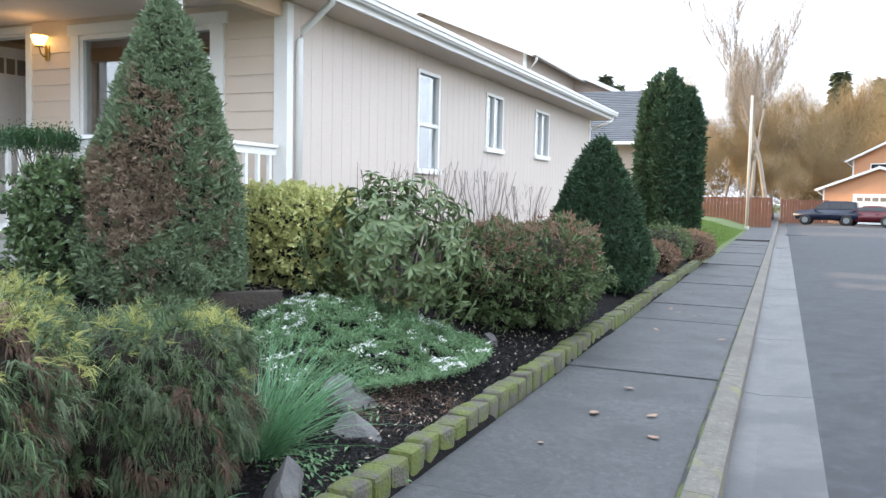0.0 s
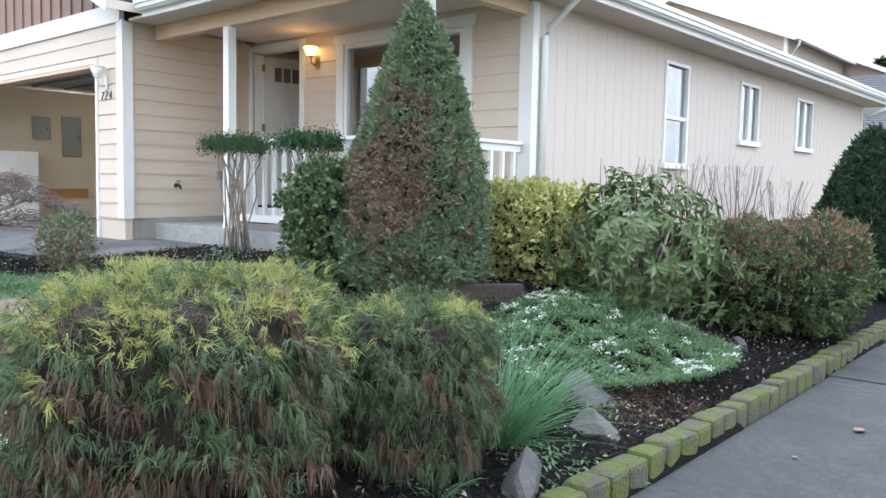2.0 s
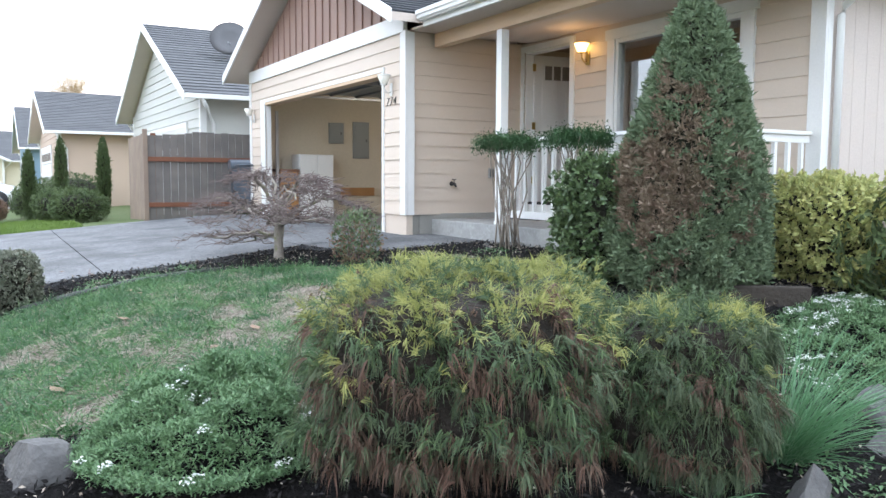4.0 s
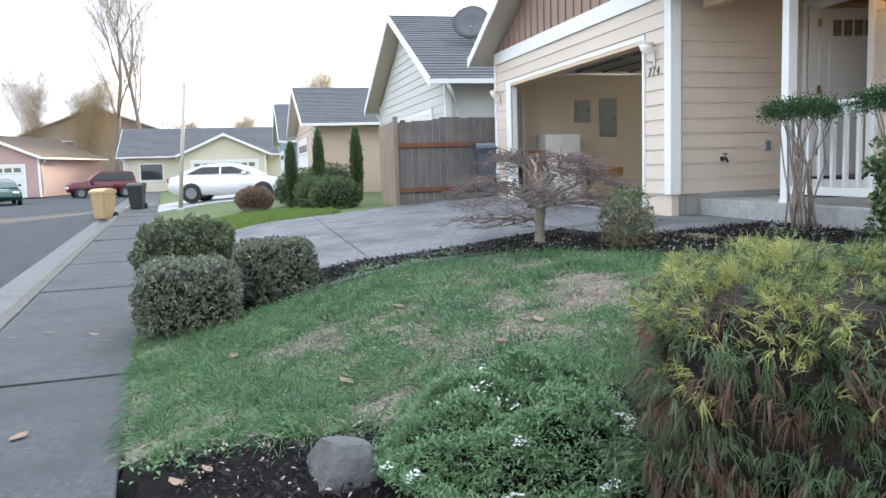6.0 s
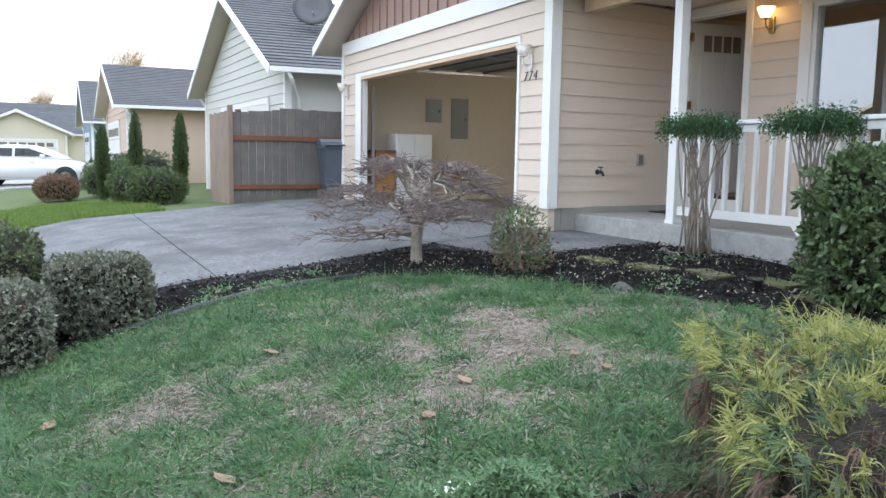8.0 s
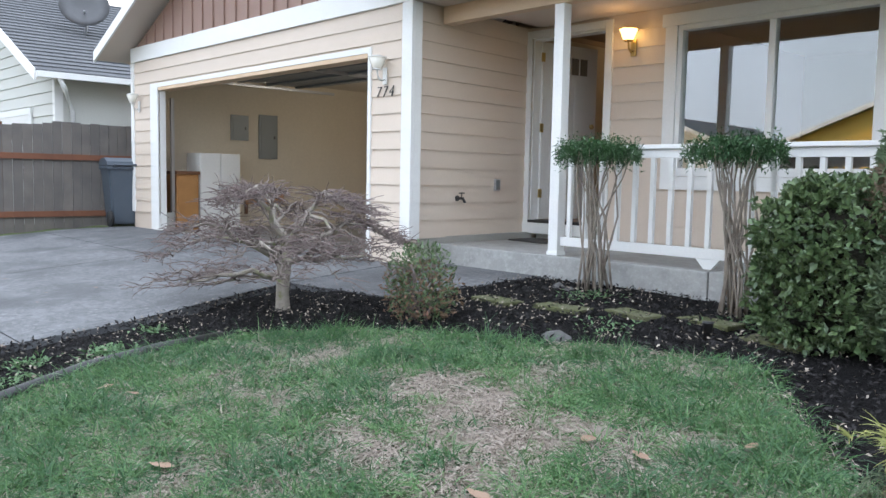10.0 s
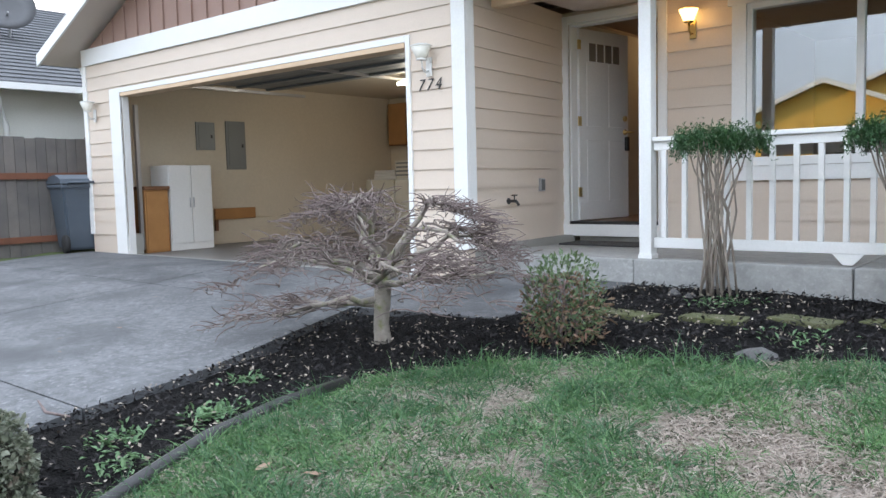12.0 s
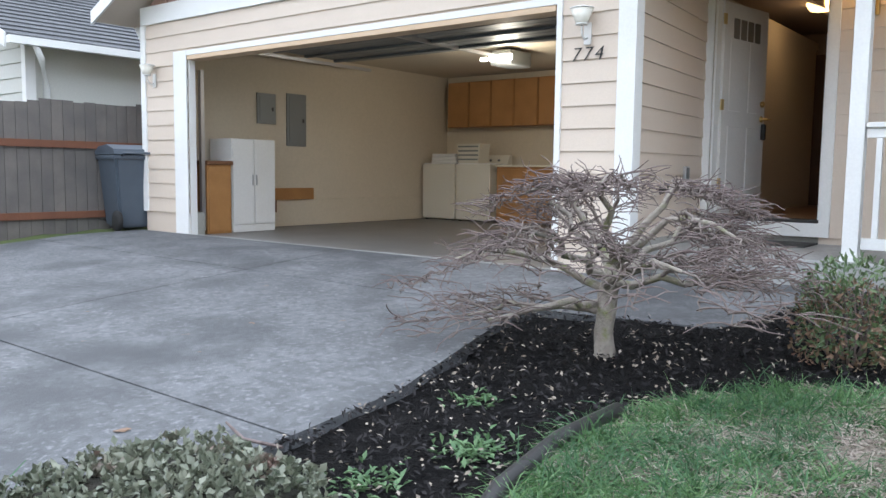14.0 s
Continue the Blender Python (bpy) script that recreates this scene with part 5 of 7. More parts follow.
def leafy(ob, name, n, kind, size, mat, length, width, power=2.4, seed=1.0, spread=0.8, out=1.0, depth=0.3, bump=0.08, rise=0.15, low=0.0, pick=None, label=""):
    p, nor = shell(n, kind, size, power, seed, depth, bump, low)
    if pick is not None:
        k = pick(p, nor)
        p, nor = p[k], nor[k]
    d = unit(nor * out + rng.normal(size=p.shape) * spread + [0, 0, rise])
    ln = length * rng.uniform(0.6, 1.25, len(p))
    return part(name, leaf_mesh(name, p, d, unit(nor + rng.normal(size=p.shape) * 0.6), ln, ln * width / length), mat, ob, label)


def stem_cluster(ob, name, n, r, h, mat, thick=0.012, lean=0.25):
    for i in range(n):
        a = rng.random() * 2 * math.pi
        q = r * math.sqrt(rng.random())
        pts = [(q * 0.4 * math.cos(a), q * 0.4 * math.sin(a), 0.0)]
        for j in range(1, 5):
            k = j / 4
            pts.append((q * (0.4 + lean * 2.4 * k) * math.cos(a) + rng.normal() * 0.02, q * (0.4 + lean * 2.4 * k) * math.sin(a) + rng.normal() * 0.02, h * k))
        part(name, tube(bmesh.new(), pts, [thick * (1 - 0.12 * j) for j in range(5)], 6), mat, ob)


# golden and green thread cypress at the corner
def sprays(ob, name, n, size, mat, power, seed, pick, length, droop, fan, width, up=0.2, out=0.8, label=""):
    """Sprays of long hanging threads that spring from one point each."""
    p, nor = shell(n, "dome", size, power, seed, 0.16, 0.2)
    k = pick(p, nor)
    p, nor = p[k], nor[k]
    lead = nor * out + rng.normal(size=p.shape) * 0.62 + [0, 0, up]
    ln = length * rng.uniform(0.65, 1.3, len(p))
    p = p - nor * 0.035
    p, lead, ln = np.repeat(p, fan, axis=0), np.repeat(unit(lead), fan, axis=0), np.repeat(ln, fan)
    p = p + rng.normal(size=p.shape) * 0.006
    d = unit(lead + rng.normal(size=p.shape) * 0.30)
    m = len(p)
    me = strand_mesh(name, p, d, ln * rng.uniform(0.45, 1.15, m), width * rng.uniform(0.7, 1.3, m), droop * rng.uniform(0.6, 1.4, m), 4)
    return part(name, me, mat, ob, label)


def cypress(label, x, y, size, seed, golden, group, turn):
    ob = plant("thread_cypress", label, "shrub", x, y, group)
    ob.rotation_euler.z = radians(turn)
    pw = 4.2
    # added dark fill; its colour makes the shaded gaps between sprays
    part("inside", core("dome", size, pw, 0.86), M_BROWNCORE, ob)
    h = size[2]

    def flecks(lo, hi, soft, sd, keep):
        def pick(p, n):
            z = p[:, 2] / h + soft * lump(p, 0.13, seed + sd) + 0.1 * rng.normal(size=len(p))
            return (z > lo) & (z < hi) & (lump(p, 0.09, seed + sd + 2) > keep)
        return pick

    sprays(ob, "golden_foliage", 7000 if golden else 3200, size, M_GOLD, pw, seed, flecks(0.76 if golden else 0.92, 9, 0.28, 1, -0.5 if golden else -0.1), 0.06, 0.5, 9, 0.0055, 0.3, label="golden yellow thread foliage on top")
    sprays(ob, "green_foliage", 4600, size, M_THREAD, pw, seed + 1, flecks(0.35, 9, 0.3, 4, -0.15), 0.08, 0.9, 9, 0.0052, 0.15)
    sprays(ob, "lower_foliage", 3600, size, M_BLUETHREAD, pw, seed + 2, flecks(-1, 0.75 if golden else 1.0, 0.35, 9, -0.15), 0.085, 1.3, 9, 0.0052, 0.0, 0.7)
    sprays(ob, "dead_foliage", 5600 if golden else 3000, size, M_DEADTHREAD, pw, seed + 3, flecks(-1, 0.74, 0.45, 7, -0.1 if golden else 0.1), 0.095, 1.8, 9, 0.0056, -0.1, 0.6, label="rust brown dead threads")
    return ob


cypress("golden thread cypress clipped into a rounded block, brown below", -3.10, 2.62, (0.76, 0.60, 0.77), 2.0, True, "thread cypresses at the corner", 142)
cypress("greener thread cypress clipped into a block", -2.66, 3.50, (0.45, 0.39, 0.73), 5.0, False, "thread cypresses at the corner", 132)


def tufted(ob, name, n, kind, size, mat, seed, needles, length, width, power=2.0, bump=0.10, depth=0.10, rise=0.3, pick=None, label=""):
    """Foliage in small rounded tufts of needles or leaves that stand proud of the plant."""
    p, nor = shell(n, kind, size, power, seed, depth, bump)
    if pick is not None:
        k = pick(p, nor)
        p, nor = p[k], nor[k]
    big = np.repeat(rng.uniform(0.65, 1.3, len(p)), needles)
    lead = unit(nor + rng.normal(size=p.shape) * 0.3 + [0, 0, rise])
    p, lead = np.repeat(p, needles, axis=0), np.repeat(lead, needles, axis=0)
    p = p + rng.normal(size=p.shape) * length * 0.22 * big[:, None]
    d = unit(lead * 0.8 + rng.normal(size=p.shape) * 0.6)
    ln = length * big * rng.uniform(0.6, 1.2, len(p))
    return part(name, leaf_mesh(name, p, d, unit(lead + rng.normal(size=p.shape) * 0.7), ln, ln * width / length), mat, ob, label)


# tall clipped cone, browned on one side
ob = plant("cone_conifer", "tall dense conical spruce, partly browned, by the porch", "conifer", -4.42, 5.42)
# dark solid fill behind the tufts, shade put into its colour
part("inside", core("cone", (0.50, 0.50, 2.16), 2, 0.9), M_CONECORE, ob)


def browned(p, n):
    v = n @ np.array([0.2, -0.9, 0.0]) * 0.5 + 0.45 * lump(p, 0.22, 2.0) + 0.3 * lump(p, 0.08, 5.0) - 1.6 * np.abs(p[:, 2] / 2.2 - 0.38) - 0.08
    return v + 0.12 * rng.normal(size=len(p)) > 0.0


for nm, mt, pk, lb in (("foliage", M_SPRUCE, lambda p, n: ~browned(p, n), ""), ("browned_foliage", M_SPRUCEBROWN, browned, "red brown dying needles")):
    tufted(ob, nm, 7000, "cone", (0.555, 0.555, 2.2), mt, 3.0, 15, 0.05, 0.013, bump=0.13, pick=pk, label=lb)
# second small cone along the side bed
ob = plant("cone_conifer", "smaller dense green conical spruce in the side bed", "conifer", -2.85, 12.4)
part("inside", core("cone", (0.66, 0.66, 2.08), 2, 0.9), M_CONECORE, ob)
tufted(ob, "foliage", 3600, "cone", (0.72, 0.72, 2.12), M_ARBOR, 6.0, 12, 0.085, 0.024, bump=0.10, rise=0.5)
for i, (x, y, h) in enumerate(((-3.95, 23.2, 4.2), (-3.5, 22.9, 4.4), (-3.1, 23.3, 4.15))):
    ob = plant("arborvitae", "tall dark green arborvitae in a tight group", "conifer", x, y, "arborvitae group")
    part("inside", core("dome", (0.36, 0.36, h * 0.98), 2.2, 0.9), M_CONECORE, ob)
    tufted(ob, "foliage", 1500, "dome", (0.40, 0.40, h), M_ARBOR, 8.0 + i, 10, 0.15, 0.045, power=2.2, bump=0.12, rise=1.2)
# glossy clipped holly by the railing
ob = plant("holly_hedge", "glossy dark green clipped hedge block by the railing", "hedge", -5.08, 5.25)
# dark solid fill, here and below, painted as shade behind the leaves
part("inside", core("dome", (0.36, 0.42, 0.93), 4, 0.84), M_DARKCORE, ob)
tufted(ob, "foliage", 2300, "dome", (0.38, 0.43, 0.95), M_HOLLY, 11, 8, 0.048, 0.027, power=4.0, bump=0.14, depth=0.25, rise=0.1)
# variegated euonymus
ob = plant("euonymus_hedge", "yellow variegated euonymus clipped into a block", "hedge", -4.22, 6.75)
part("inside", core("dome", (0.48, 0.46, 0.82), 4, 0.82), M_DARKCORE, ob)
tufted(ob, "foliage", 2500, "dome", (0.50, 0.47, 0.85), M_EUON, 13, 8, 0.048, 0.026, power=4.0, bump=0.16, depth=0.25, rise=0.3)
# rhododendron
ob = plant("rhododendron", "open rhododendron with drooping whorls of leaves", "shrub", -3.2, 6.75)
stem_cluster(ob, "stem", 16, 0.4, 0.85, M_CANE, 0.014, 0.35)
p, nor = shell(430, "dome", (0.62, 0.60, 1.24), 2.2, 15, 0.5, 0.32, 0.15)
c = np.repeat(p, 9, axis=0)
cn = np.repeat(nor, 9, axis=0)
ang = np.tile(np.arange(9) * 2 * math.pi / 9, len(p)) + rng.random(len(c)) * 0.5
t1 = unit(np.cross(cn, [0.3, 0.2, 1.0]))
t2 = np.cross(cn, t1)
d = unit(t1 * np.cos(ang)[:, None] + t2 * np.sin(ang)[:, None] + cn * 0.25 + rng.normal(size=cn.shape) * 0.3 + [0, 0, -0.5])
part("foliage", leaf_mesh("foliage", c, d, cn, rng.uniform(0.07, 0.125, len(c)), rng.uniform(0.026, 0.042, len(c))), M_RHODO, ob)
for i in range(7):
    x, y = rng.normal(0, 0.2), rng.normal(0, 0.2)
    part("bare_twig", tube(bmesh.new(), [(x, y, 0.9), (x * 1.2, y * 1.1, 1.15), (x * 1.3 + 0.03, y * 1.2, 1.4)], [0.008, 0.006, 0.003], 5), M_CANE, ob)
# azalea mound, red above
ob = plant("azalea", "rounded azalea, dull green with red brown top growth", "shrub", -2.72, 8.75)
sz = (0.80, 1.15, 1.05)
part("inside", core("dome", sz, 2.4, 0.8), M_DARKCORE, ob)
tufted(ob, "foliage", 3600, "dome", (0.76, 1.1, 1.0), M_AZALEA, 17, 9, 0.055, 0.018, power=2.4, bump=0.24, depth=0.25, rise=0.4)
tufted(ob, "red_foliage", 2600, "dome", (0.78, 1.12, 1.03), M_AZRED, 17, 8, 0.055, 0.013, power=2.4, bump=0.24, depth=0.2, rise=0.8, pick=lambda p, n: p[:, 2] > 0.60 + 0.2 * lump(p, 0.3, 3) + 0.1 * rng.normal(size=len(p)), label="red brown leaves on top")
# bare and small shrubs under the side windows
for i, (x, y, n, h) in enumerate(((-4.2, 9.9, 14, 1.15), (-4.15, 11.3, 18, 1.2), (-4.1, 12.7, 16, 1.1), (-4.0, 8.3, 10, 1.1))):
    ob = plant("bare_shrub", "leafless upright shrub with thin red brown twigs", "shrub", x, y, "bare shrubs under the side windows")
    stem_cluster(ob, "twig", n, 0.3, h, M_TWIG, 0.006, 0.5)
    p, nor = shell(190, "dome", (0.42, 0.42, h), 2.0, 19 + i, 0.6, 0.1)
    part("twig_mass", strand_mesh("twig_mass", p, unit(rng.normal(size=p.shape) * 0.4 + [0, 0, 1]), 0.18, 0.005, -0.1), M_TWIG, ob)["kind"] = "stuff"
for i, (x, y, s) in enumerate(((-2.9, 14.6, 0.55), (-2.7, 16.2, 0.5), (-2.9, 18.0, 0.7), (-2.6, 20.3, 0.6), (-3.6, 15.4, 0.6))):
    ob = plant("low_shrub", "low rounded dull green shrub in the side bed", "shrub", x, y, "low shrubs of the side bed")
    part("inside", core("dome", (s, s, s * 1.1), 2.2, 0.8), M_BROWNCORE, ob)
    leafy(ob, "foliage", 3500, "dome", (s, s, s * 1.15), M_AZRED if i % 2 else M_AZALEA, 0.07, 0.026, seed=23 + i)


# candytuft mats
def candytuft(x, y, sx, sy, h, n, flowers, label):
    ob = plant("candytuft", label, "ground cover", x, y, "candytuft mats")
    a, q = rng.random(n) * 2 * math.pi, np.sqrt(rng.random(n))
    px, py = q * sx * np.cos(a), q * sy * np.sin(a)
    pz = h * (1 - q ** 3) * (0.85 + 0.3 * lump(np.stack([px, py, 0 * px], 1), 0.1, x)) + land(x + px, y + py) - ground_at(x, y)
    p = np.stack([px, py, np.maximum(pz, 0.02)], 1)
    nn = np.repeat(p, 7, axis=0) + rng.normal(size=(n * 7, 3)) * [0.015, 0.015, 0.012]
    d = unit(rng.normal(size=nn.shape) * [1, 1, 0.5] + [0, 0, 0.7])
    part("foliage", leaf_mesh("foliage", nn, d, np.broadcast_to([0, 0, 1.0], nn.shape), rng.uniform(0.018, 0.034, len(nn)), 0.008), M_CANDY, ob)
    k = rng.choice(n, flowers, replace=False)
    k = k[lump(p[k], 0.16, 2.0) > 0.12]
    f = np.repeat(p[k] + [0, 0, 0.03], 12, axis=0) + rng.normal(size=(len(k) * 12, 3)) * [0.014, 0.014, 0.006]
    d = unit(rng.normal(size=f.shape) * [1, 1, 0.3] + [0, 0, 0.3])
    part("flower_mass", leaf_mesh("flowers", f, d, np.broadcast_to([0, 0, 1.0], f.shape), 0.017, 0.013), M_FLOWER, ob, "clusters of small white flowers")["kind"] = "stuff"
    return ob


candytuft(-2.95, 6.0, 0.8, 1.15, 0.32, 6500, 800, "spreading green candytuft dotted with white flowers")
candytuft(-3.62, 1.58, 0.58, 0.52, 0.32, 4200, 130, "green candytuft mound with few white flowers by the lawn")
# low dead growth beside the mat
ob = plant("dead_ground_cover", "brown matted dead stems beside the candytuft", "ground cover", -2.35, 5.35)
n = 2200
a, q = rng.random(n) * 6.28, np.sqrt(rng.random(n))
px, py = q * 0.42 * np.cos(a), q * 0.75 * np.sin(a)
p = np.stack([px, py, land(-2.35 + px, 5.35 + py) - ground_at(-2.35, 5.35) + 0.09 * (1 - q) * rng.random(n)], 1)
part("stem_mass", strand_mesh("stem_mass", p, unit(rng.normal(size=p.shape) * [1, 1, 0.5] + [0, 0, 0.5]), 0.11, 0.005, 0.9), M_DEADTHREAD, ob)["kind"] = "stuff"


def tuft(x, y, n, length, r, label, mat, droop=0.8, width=0.011):
    ob = plant("grass_tuft", label, "grass tuft", x, y, "grass tufts")
    a = rng.random(n) * 2 * math.pi
    q = r * np.sqrt(rng.random(n))
    p = np.stack([q * np.cos(a), q * np.sin(a), 0 * q], 1)
    d = unit(np.stack([np.cos(a) * 0.55, np.sin(a) * 0.55, np.full(n, 1.0)], 1) + rng.normal(size=(n, 3)) * 0.22)
    part("blade_mass", strand_mesh("blade_mass", p, d, length * rng.uniform(0.5, 1.2, n), width, droop, 5), mat, ob)["kind"] = "stuff"
    return ob


tuft(-2.54, 4.02, 620, 0.66, 0.14, "arching bluish green grass clump beside the cypress", M_TUFT, 0.5, 0.009)
tuft(-2.35, 3.35, 60, 0.18, 0.10, "small arching grass clump in the mulch", M_TUFT)
tuft(-8.95, 0.55, 150, 0.45, 0.14, "long leaved green clump behind the clipped hedge", M_TUFT, 0.9, 0.02)


# clipped boxes by the driveway
def clipped(x, y, sx, sy, h, seed, n, label, pw=4.6, mat=None):
    ob = plant("clipped_shrub", label, "shrub", x, y, "clipped shrubs by the driveway")
    # dark fill gives painted shade in the gaps of the clipped leaves
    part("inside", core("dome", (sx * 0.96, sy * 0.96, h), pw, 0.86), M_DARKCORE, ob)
    tufted(ob, "foliage", n // 7, "dome", (sx * 0.96, sy * 0.96, h * 0.98), mat or M_BOX, seed, 7, 0.028 if mat is None else 0.04, 0.017 if mat is None else 0.02, power=pw, bump=0.07 if mat is None else 0.13, depth=0.2, rise=0.2)
    return ob


clipped(-7.72, 0.12, 0.47, 0.43, 0.60, 31, 24000, "small leaved olive shrub clipped into a rounded block")
clipped(-8.25, 0.86, 0.37, 0.37, 0.54, 33, 22000, "small leaved olive shrub clipped into a rounded block")
clipped(-8.75, 0.05, 0.62, 0.45, 0.88, 35, 15000, "taller green clipped shrub behind the low ones", 4.0, M_HEDGE)
ob = plant("small_shrub", "small upright shrub with thinning red and olive leaves", "shrub", -7.36, 3.98)
stem_cluster(ob, "stem", 14, 0.16, 0.42, M_TWIG, 0.007, 0.3)
leafy(ob, "foliage", 1300, "dome", (0.23, 0.22, 0.54), M_HOLLY, 0.042, 0.015, seed=37, depth=0.55, spread=1.0, rise=0.5)
leafy(ob, "red_foliage", 700, "dome", (0.26, 0.25, 0.42), M_AZRED, 0.04, 0.016, seed=38, depth=0.55)


# nandina clumps, bare below with a flat dark top
def nandina(x, y, seed, label):
    ob = plant("nandina", label, "shrub", x, y, "nandinas by the railing")
    h = 1.98 - ground_at(x, y)
    for i in range(20):
        a = rng.random() * 6.28
        q = 0.30 * math.sqrt(rng.random()) + 0.03
        b0 = 0.15 * math.sqrt(rng.random())
        a0 = rng.random() * 6.28
        bx, by = b0 * math.cos(a0), b0 * math.sin(a0)
        pts = [(bx, by, 0)]
        for k in (0.25, 0.5, 0.75, 0.93):
            e = q * (k ** 1.6)
            pts.append((bx * (1 - k) + e * math.cos(a) + rng.normal() * 0.028, by * (1 - k) + e * math.sin(a) + rng.normal() * 0.028, h * k))
        part("cane", tube(bmesh.new(), pts, [0.009, 0.0085, 0.0075, 0.006, 0.004], 6), M_CANE, ob)
    n = 5200
    a, q = rng.random(n) * 6.28, np.sqrt(rng.random(n))
    rr = 0.33 * (1 + 0.12 * np.sin(a * 3 + seed) + 0.08 * np.sin(a * 7 + 2 * seed))
    p = np.stack([q * rr * np.cos(a), q * rr * np.sin(a), h - 0.09 + 0.05 * lump(np.stack([q * np.cos(a), q * np.sin(a), 0 * q], 1), 0.12, seed) + 0.042 * rng.normal(size=n) - 0.05 * q ** 4], 1)
    d = unit(rng.normal(size=p.shape) + [0, 0, 0.1])
    part("foliage", leaf_mesh("foliage", p, d, np.broadcast_to([0, 0, 1.0], p.shape), rng.uniform(0.02, 0.045, n), 0.011), M_NANDINA, ob)
    return ob


nandina(-7.05, 5.55, 1.0, "leggy nandina with bare canes and a flat dark green top")
nandina(-5.9, 5.55, 2.0, "leggy nandina with bare canes and a flat dark green top")


# weeping laceleaf maple, bare
def maple(x, y):
    """A short pale trunk, zigzag limbs in tiers and a flat dome of fine drooping twigs."""
    ob = plant("japanese_maple", "bare weeping laceleaf maple with pale mossy trunk", "tree", x, y)
    trunk, mid, fine = bmesh.new(), bmesh.new(), bmesh.new()
    tube(trunk, [(0, 0, -0.03), (0.012, 0, 0.03), (-0.004, 0.005, 0.14), (0.016, 0.0, 0.25), (0.012, 0.01, 0.34), (0.035, 0.01, 0.43), (0.02, 0.0, 0.5)], [0.07, 0.056, 0.049, 0.05, 0.054, 0.042, 0.03], 12)
    r = random.Random(23)

    def roof(px, py, cap):
        return cap - 0.30 * cap * min((math.hypot(px, py) / 0.84) ** 2, 1.4)

    def twig(p, ang):
        d = Vector((math.cos(ang), math.sin(ang), r.uniform(0.15, 0.6)))
        pts = [tuple(p)]
        q = Vector(p)
        ln = r.uniform(0.08, 0.22)
        for _ in range(4):
            d = (d + Vector((r.uniform(-0.5, 0.5), r.uniform(-0.5, 0.5), r.uniform(-0.4, 0.1)))).normalized()
            q = q + d * ln / 4
            pts.append(tuple(q))
        tube(fine, pts, [0.0036, 0.0032, 0.0028, 0.0024, 0.0018], 4, False)

    def branch(bm, start, ang, climb, length, rad, level, low):
        pts, radii = [start], [rad]
        p = Vector(start)
        n = 6
        bend = r.choice((-1, 1))
        for i in range(n):
            bend = -bend
            a = ang + bend * r.uniform(0.25, 0.75)
            c = climb + bend * r.uniform(0.0, 0.35) - (0.08 * i if level else 0.05 * i)
            p = p + Vector((math.cos(a), math.sin(a), c)).normalized() * (length / n)
            top = roof(p.x, p.y, low)
            if p.z > top:
                p.z = top - r.uniform(0.0, 0.05)
            p.z = max(p.z, 0.12)
            pts.append(tuple(p))
            radii.append(rad * (1 - 0.62 * (i + 1) / n))
            if level < 2 and i >= 1 and (level or i >= 2 or r.random() < 0.6):
                for sgn in ((-1, 1) if r.random() < (0.35 if level == 0 else 0.1) else (bend,)):
                    branch(mid, tuple(p), ang + sgn * r.uniform(0.4, 1.1), climb + r.uniform(-0.1, 0.35), length * r.uniform(0.34, 0.52), radii[-1] * 0.62, level + 1, low)
            if (level == 2 and r.random() < (0.3 if low < 0.5 else 0.62)) or (level == 1 and i >= 3 and low > 0.5):
                for _ in range(1):
                    twig(p, ang + r.uniform(-1.3, 1.3))
        tube(bm, pts, [max(q, 0.003) for q in radii], (9, 6, 5)[level], False)

    for a, c, ln, z, low in ((3.4, 0.02, 0.95, 0.24, 0.38), (4.2, 0.1, 0.85, 0.3, 0.42), (3.7, 0.35, 0.95, 0.36, 0.68), (2.5, 0.7, 0.9, 0.40, 0.95), (0.2, 0.3, 0.9, 0.40, 0.7), (5.6, 0.35, 0.9, 0.38, 0.72), (1.2, 0.5, 0.85, 0.42, 0.84), (4.7, 0.6, 0.85, 0.42, 0.85), (3.1, 1.2, 0.85, 0.48, 0.98), (0.6, 1.3, 0.85, 0.48, 0.98), (5.1, 1.3, 0.75, 0.48, 1.0), (0.0, 0.8, 0.9, 0.45, 0.86)):
        bm = bmesh.new()
        branch(bm, (0.015, 0.005, z), a, c, ln, 0.024, 0, low)
        part("limb", bm, M_BARK, ob)
    part("trunk", trunk, M_BARK, ob)
    part("limb_mass", mid, M_LIMB, ob)["kind"] = "stuff"
    part("twig_mass", fine, M_TWIG, ob)["kind"] = "stuff"
    return ob


maple(-8.42, 3.53)


# rocks, pavers, edging
def rock(x, y, s, seed, label, turn=0, mat=None):
    ob = plant("rock", label, "rock", x, y, "garden rocks", -0.03)
    bm = bmesh.new()
    bmesh.ops.create_icosphere(bm, subdivisions=3, radius=1)
    r = random.Random(seed)
    planes = [(Vector((r.uniform(-1, 1), r.uniform(-1, 1), r.uniform(-0.3, 1))).normalized(), r.uniform(0.5, 0.8)) for _ in range(9)]
    for v in bm.verts:
        for nrm, off in planes:
            k = v.co.dot(nrm) - off
            if k > 0:
                v.co -= nrm * k
        v.co += v.co * 0.06 * noise.noise(v.co * 3 + Vector((seed, 0, 0)))
        v.co = Vector((v.co.x * s[0], v.co.y * s[1], max(v.co.z * s[2], -0.03) + 0.03))
    part("stone", bm, mat or M_STONE, ob)
    ob.rotation_euler.z = radians(turn)
    return ob


rock(-2.33, 4.64, (0.17, 0.13, 0.12), 3, "grey angular rock in the mulch", 20)
rock(-2.60, 5.02, (0.20, 0.17, 0.19), 5, "grey angular rock in the mulch", 60)
